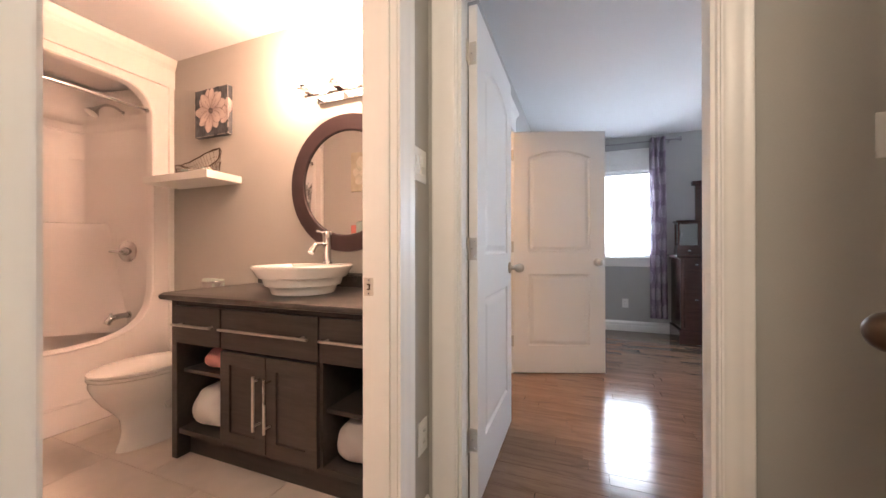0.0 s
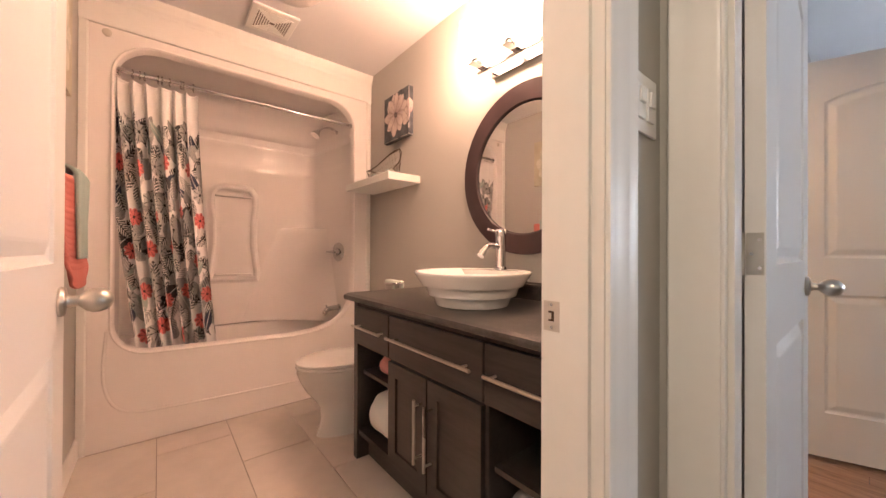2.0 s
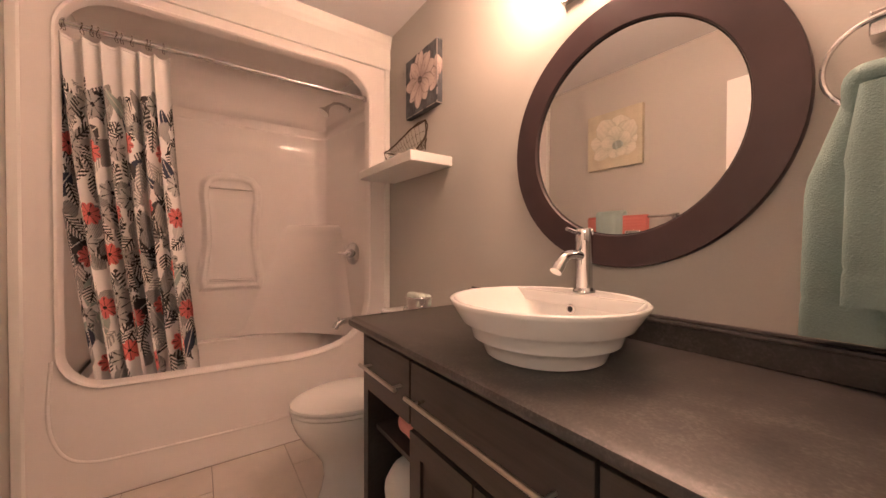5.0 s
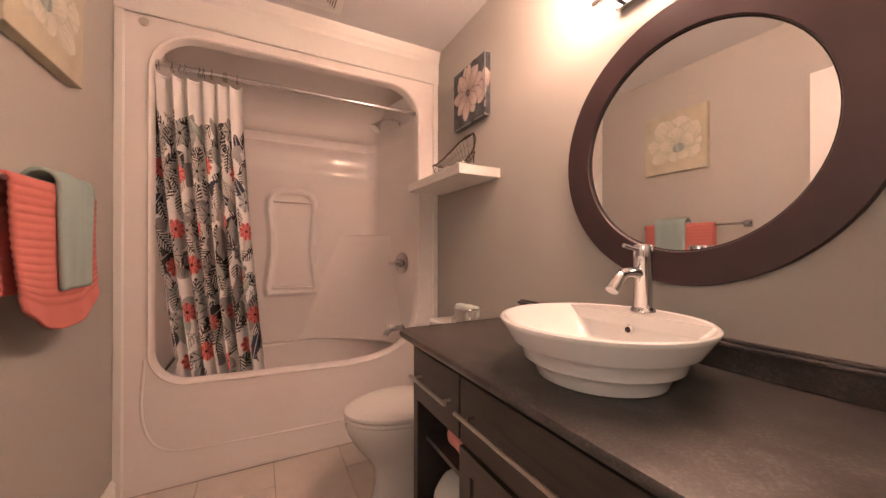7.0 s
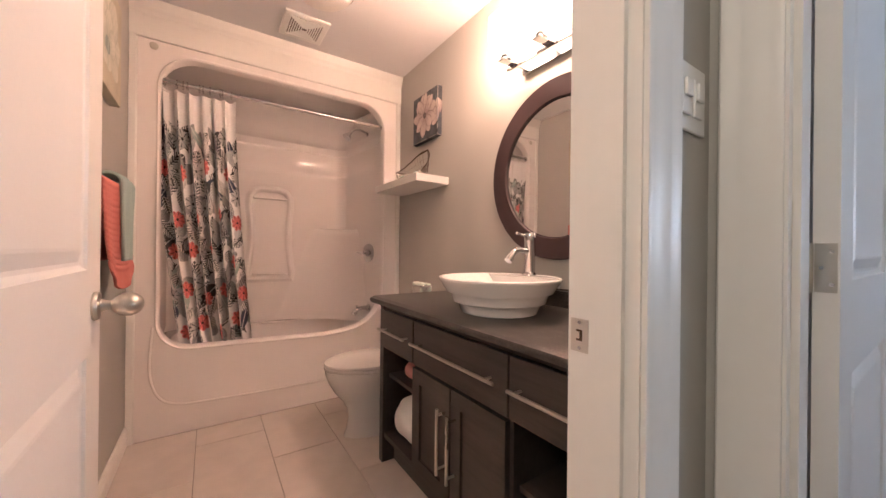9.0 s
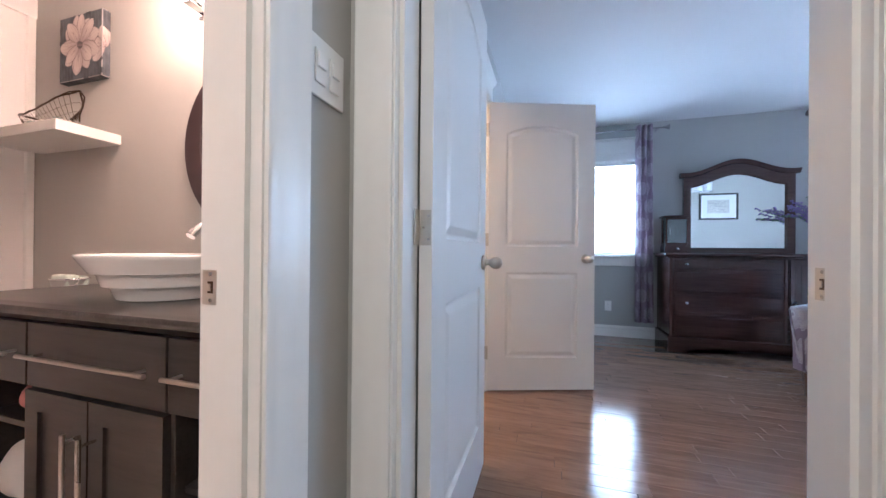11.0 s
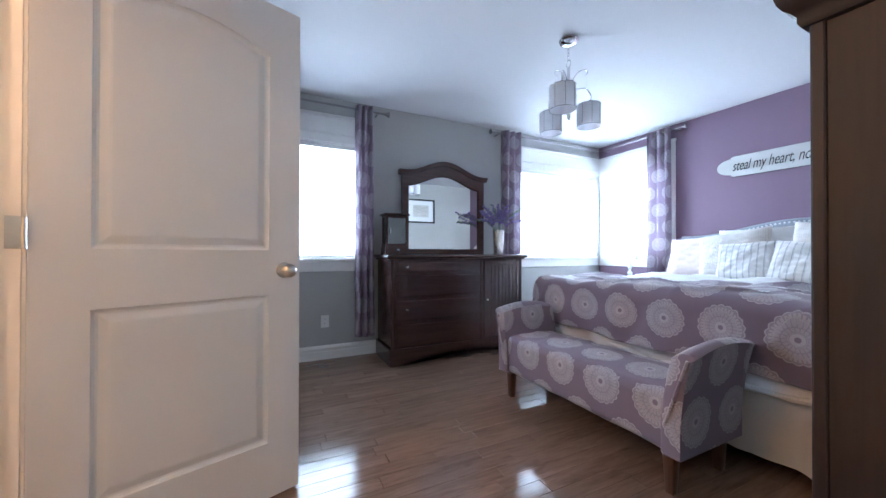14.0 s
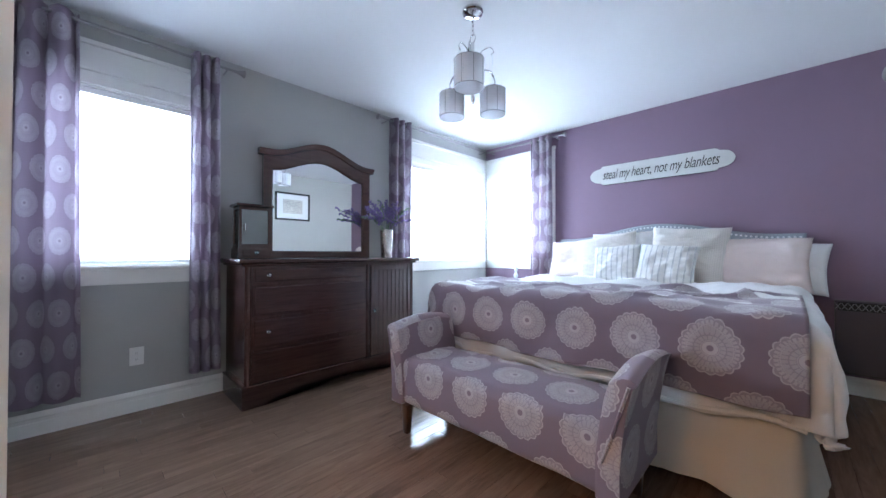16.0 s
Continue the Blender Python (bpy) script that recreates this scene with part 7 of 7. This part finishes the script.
# ---- chandelier ----
def chandelier():
    e = base("chandelier", 1.775, 4.45, HR, "chrome ceiling fixture with three white string drum shades, unlit", "chandelier")
    part("canopy", lathe(bmesh.new(), [(0.062, 0.0), (0.063, -0.012), (0.055, -0.020), (0.056, -0.026), (0.040, -0.034), (0.012, -0.042)], n=32), CHROME, e, smooth=True, fix=True)
    for k in range(4):
        z = -0.055 - k * 0.026
        c = [(0.007 * math.cos(t) * (k % 2), 0.007 * math.cos(t) * (1 - k % 2), z + 0.016 * math.sin(t)) for t in [2 * math.pi * j / 14 for j in range(14)]]
        part("chain_link", tube(bmesh.new(), c, 0.0022, 6, closed=True), CHROME, e, smooth=True)
    part("ring", tube(bmesh.new(), [(0.0, 0.020 * math.cos(t), -0.168 + 0.024 * math.sin(t)) for t in [2 * math.pi * j / 20 for j in range(20)]], 0.003, 6, closed=True), CHROME, e, smooth=True)
    part("stem", lathe(bmesh.new(), [(0.004, -0.19), (0.010, -0.195), (0.011, -0.30), (0.016, -0.31), (0.010, -0.33), (0.007, -0.50), (0.014, -0.52), (0.010, -0.545), (0.004, -0.56)], n=16), CHROME, e, smooth=True, fix=True)
    SH = mat("white_string_shade", (0.86, 0.86, 0.87), 0.8, relief=0.0, var=0.02)
    t = SH.node_tree
    b = t.nodes["Principled BSDF"]
    tr, mx = t.nodes.new("ShaderNodeBsdfTranslucent"), t.nodes.new("ShaderNodeMixShader")
    tr.inputs[0].default_value = (0.92, 0.92, 0.95, 1)
    mx.inputs[0].default_value = 0.5
    link(t, b.outputs[0], mx.inputs[1])
    link(t, tr.outputs[0], mx.inputs[2])
    link(t, mx.outputs[0], t.nodes["Material Output"].inputs[0])
    # arm direction, shade centre height
    for ang, R, zc, hh, rr in ((-146, 0.200, -0.481, 0.150, 0.082), (-8, 0.169, -0.507, 0.150, 0.080), (95, 0.156, -0.529, 0.145, 0.078)):
        ca, sa = math.cos(radians(ang)), math.sin(radians(ang))
        ctr = (R * ca, R * sa)
        pts = [(0, 0, -0.33), (R * 0.4 * ca, R * 0.4 * sa, zc + hh * 0.5 + 0.10), (R * 0.85 * ca, R * 0.85 * sa, zc + hh * 0.5 + 0.115), (R * 1.12 * ca, R * 1.12 * sa, zc + hh * 0.5 + 0.065), (R * ca, R * sa, zc + hh * 0.5 + 0.015)]
        part("arm", tube(bmesh.new(), smooth_path(pts, 6), 0.0048, 8), CHROME, e, smooth=True)
        bm = lathe(bmesh.new(), [(rr, zc - hh / 2), (rr, zc + hh / 2), (rr - 0.002, zc + hh / 2), (rr - 0.002, zc - hh / 2)], ctr[0], ctr[1], 40, cap0=False, cap1=False)
        s = part("shade", bm, SH, e, "white string drum shade", smooth=True, fix=True)
        for z in (zc - hh / 2, zc + hh / 2):
            part("shade_hoop", tube(bmesh.new(), [(ctr[0] + rr * math.cos(q), ctr[1] + rr * math.sin(q), z) for q in [2 * math.pi * j / 32 for j in range(32)]], 0.0018, 5, closed=True), ROD, s)
        for j in range(8):
            q = 2 * math.pi * j / 8 + 0.2
            part("shade_rib", tube(bmesh.new(), [(ctr[0] + (rr + 0.001) * math.cos(q), ctr[1] + (rr + 0.001) * math.sin(q), zc + k * hh / 2) for k in (-1, 1)], 0.0011, 4), ROD, s)
        part("socket", tube(bmesh.new(), [(ctr[0], ctr[1], zc + hh * 0.5 + 0.01), (ctr[0], ctr[1], zc + 0.015)], 0.013, 12), PLASTIC, e, smooth=True)
        bm = bmesh.new()
        bmesh.ops.create_uvsphere(bm, u_segments=14, v_segments=10, radius=0.022, matrix=Matrix.Translation((ctr[0], ctr[1], zc - 0.005)))
        part("bulb", bm, PLASTIC, e, "unlit frosted bulb", smooth=True)
    for k in range(3):
        a = radians(60 + 120 * k)
        pts = smooth_path([(0.008 * math.cos(a), 0.008 * math.sin(a), -0.33), (0.05 * math.cos(a), 0.05 * math.sin(a), -0.255), (0.10 * math.cos(a), 0.10 * math.sin(a), -0.235), (0.125 * math.cos(a), 0.125 * math.sin(a), -0.262), (0.108 * math.cos(a), 0.108 * math.sin(a), -0.280)], 6)
        part("scroll", tube(bmesh.new(), pts, 0.0028, 6), CHROME, e, smooth=True)
        bm = bmesh.new()
        for j in range(6):
            bmesh.ops.create_icosphere(bm, subdivisions=1, radius=0.0048, matrix=Matrix.Translation((0.118 * math.cos(a), 0.118 * math.sin(a), -0.290 - j * 0.014)))
        part("crystal_strand", bm, CRYS, e, "strand of clear beads")


chandelier()


# ---- tall chest by the door ----
def tall_chest():
    e = base("tall_chest", 1.08, 2.68, 0, "tall dark walnut chest standing by the bedroom door", "chest of drawers")
    e.matrix_world = Matrix()
    WAL = wood("walnut_veneer", (0.015, 0.007, 0.005), (0.032, 0.015, 0.011), 0.55, (26, 26, 1.2), 5)
    X0, X1, Y0, Y1, T = 0.735, 1.43, 2.465, 2.926, 1.400
    part("carcass", box(X0, X1, Y0, Y1 - 0.012, 0.09, T, b=0.003), WAL, e)
    part("front_frame", box(X0 - 0.004, X0 + 0.035, Y1 - 0.020, Y1, 0.09, T, b=0.004), WAL, e)
    part("front_frame", box(X1 - 0.035, X1 + 0.004, Y1 - 0.020, Y1, 0.09, T, b=0.004), WAL, e)
    bm = bmesh.new()
    prof = ((0.001, -0.016), (0.008, -0.014), (0.012, -0.006), (0.012, 0.004), (0.018, 0.012), (0.025, 0.018), (0.031, 0.028), (0.034, 0.040), (0.033, 0.050), (0.027, 0.056))
    loft(bm, [[(X0 - o, Y0 - 0.005, T + z), (X1 + o, Y0 - 0.005, T + z), (X1 + o, Y1 + o, T + z), (X0 - o, Y1 + o, T + z)] for o, z in prof], cap0=True, cap1=True)
    part("crown", bm, WAL, e, smooth=True, fix=True)
    part("base", box(X0 - 0.015, X1 + 0.015, Y0, Y1 + 0.010, 0, 0.09, b=0.006), WAL, e)
    for k in range(5):
        z0 = 0.11 + k * 0.252
        d = part("drawer", box(X0 + 0.04, X1 - 0.04, Y1 - 0.014, Y1 + 0.006, z0, z0 + 0.24, b=0.004), WAL, e)
        for x in (0.93, 1.24):
            kn = lathe(bmesh.new(), [(0.006, 0), (0.006, 0.012), (0.014, 0.02), (0.010, 0.030)], n=14)
            part("knob", kn, CHROME, d, at=Matrix.Translation((x, Y1 + 0.006, z0 + 0.12)) @ pose(0, 0, 0, -90, 0, 0), smooth=True)


tall_chest()


# ---- heater, framed print ----
ht = base("wall_heater", 4.098, 2.60, 0.40, "dark metal convector heater on the purple wall", "heater")
HM = mat("dark_grey_enamel", (0.085, 0.072, 0.088), 0.5, relief=0.1)
part("case", box(-0.075, 0, -0.27, 0.27, -0.24, 0.285, b=0.006), HM, ht)
part("grille", box(-0.078, -0.074, -0.255, 0.255, 0.215, 0.275, b=0.001), BLACK, ht)
for k in range(16):
    y = -0.245 + k * 0.0325
    part("grille_bar", tube(bmesh.new(), [(-0.079, y, 0.222), (-0.080, y + 0.028, 0.268)], 0.0028, 5), ROD, ht)
    part("grille_bar", tube(bmesh.new(), [(-0.080, y + 0.028, 0.222), (-0.079, y, 0.268)], 0.0028, 5), ROD, ht)

fp = base("framed_print", 2.86, 2.4525, 1.885, "framed pale print in a dark frame on the bedroom wall", "picture")
bm = bmesh.new()
fill(bm, [(-0.32, -0.255), (0.32, -0.255), (0.32, 0.255), (-0.32, 0.255)], [[(-0.29, -0.225), (0.29, -0.225), (0.29, 0.225), (-0.29, 0.225)]], lambda u, v: (u, 0.022, v))
r = bmesh.ops.extrude_face_region(bm, geom=bm.faces[:])
bmesh.ops.translate(bm, vec=(0, -0.021, 0), verts=[v for v in r["geom"] if isinstance(v, bmesh.types.BMVert)])
part("frame", bm, BLACK, fp, fix=True)
part("mat_board", box(-0.291, 0.291, 0.002, 0.008, -0.226, 0.226), PLASTIC, fp)
part("print_sheet", box(-0.18, 0.18, 0.008, 0.010, -0.13, 0.13), mat("pale_drawing", (0.58, 0.55, 0.50), 0.8, var=0.25, grain=25), fp)
for k in range(7):
    part("drawn_line", box(-0.13, 0.13 - 0.02 * (k % 3), 0.010, 0.0108, -0.09 + k * 0.03, -0.087 + k * 0.03), ROD, fp)


# ---- floor pieces ----
def plank_floor():
    rng = random.Random(21)
    P = 0.083
    meshes = {}
    count = 0
    extra = bmesh.new()

    def plank(L):
        key = round(L, 2)
        if key not in meshes:
            bm = bmesh.new()
            hx, hy, c = key / 2 - 0.0006, P / 2 - 0.0004, 0.0012
            loft(bm, [[(-hx, -hy, -0.014), (hx, -hy, -0.014), (hx, hy, -0.014), (-hx, hy, -0.014)], [(-hx, -hy, -c * 0.6), (hx, -hy, -c * 0.6), (hx, hy, -c * 0.6), (-hx, hy, -c * 0.6)],
                      [(-hx + c, -hy + c, 0), (hx - c, -hy + c, 0), (hx - c, hy - c, 0), (-hx + c, hy - c, 0)]], cap1=True)
            me = bpy.data.meshes.new("plank")
            bm.to_mesh(me)
            bm.free()
            me.materials.append(FLOORWOOD)
            meshes[key] = me
        return meshes[key]
    y = 6.135 - P / 2
    rows = []
    while y > -0.4:
        x0, x1 = (-0.80, 4.10) if y > 2.44 else ((-0.585, 0.235) if y > 2.32 else (-0.68, 0.63))
        if 3.28 < y < 4.07:
            x0 = -0.80
        elif y > 2.44:
            x0 = -0.68
        x = x0 - rng.uniform(0, 0.6)
        while x < x1:
            L = rng.choice((0.35, 0.50, 0.65, 0.80, 0.95, 1.15))
            a, b = max(x, x0), min(x + L, x1)
            if b - a > 0.05:
                rows.append((a, b, y))
            x += L
        y -= P
    rows.sort(key=lambda q: max(0, q[0] - 1.9) + max(0, 0.9 - q[2]) * 2 + (3 if q[0] > 2.2 and q[2] < 5 else 0))
    for a, b, y in rows[:300]:
        me = plank(b - a)
        shared("plank", me, floor_bed, Matrix.Translation(((a + b) / 2, y, 0)))
    bm = bmesh.new()
    for a, b, y in rows[300:]:
        hx, hy, c = (b - a) / 2 - 0.0006, P / 2 - 0.0004, 0.0012
        cx = (a + b) / 2
        loft(bm, [[(cx - hx, y - hy, -0.014), (cx + hx, y - hy, -0.014), (cx + hx, y + hy, -0.014), (cx - hx, y + hy, -0.014)], [(cx - hx, y - hy, -c * 0.6), (cx + hx, y - hy, -c * 0.6), (cx + hx, y + hy, -c * 0.6), (cx - hx, y + hy, -c * 0.6)],
                  [(cx - hx + c, y - hy + c, 0), (cx + hx - c, y - hy + c, 0), (cx + hx - c, y + hy - c, 0), (cx - hx + c, y + hy - c, 0)]], cap1=True)
    part("planks", bm, FLOORWOOD, floor_bed, "", "stuff")


def tile_floor():
    TY, TX = 0.332, 0.66
    meshes = {}
    for r in range(-1, 6):
        y0, y1 = 1.138 + r * TY, 1.138 + (r + 1) * TY
        y0, y1 = max(y0, 1.15), min(y1, 2.775)
        if y1 - y0 < 0.02:
            continue
        off = -2.36 if r % 2 == 0 else -2.69
        for k in range(-3, 4):
            x0, x1 = max(off + k * TX, -2.905), min(off + (k + 1) * TX, -0.77)
            if x1 - x0 < 0.02:
                continue
            key = (round(x1 - x0, 3), round(y1 - y0, 3))
            if key not in meshes:
                bm = bmesh.new()
                hx, hy, c = key[0] / 2 - 0.0015, key[1] / 2 - 0.0015, 0.0015
                loft(bm, [[(-hx, -hy, -0.006), (hx, -hy, -0.006), (hx, hy, -0.006), (-hx, hy, -0.006)], [(-hx, -hy, -0.001), (hx, -hy, -0.001), (hx, hy, -0.001), (-hx, hy, -0.001)],
                          [(-hx + c, -hy + c, 0), (hx - c, -hy + c, 0), (hx - c, hy - c, 0), (-hx + c, hy - c, 0)]], cap1=True)
                me = bpy.data.meshes.new("tile")
                bm.to_mesh(me)
                bm.free()
                me.materials.append(TILE)
                meshes[key] = me
            shared("tile", meshes[key], floor_bath, Matrix.Translation(((x0 + x1) / 2, (y0 + y1) / 2, 0)))


plank_floor()
tile_floor()
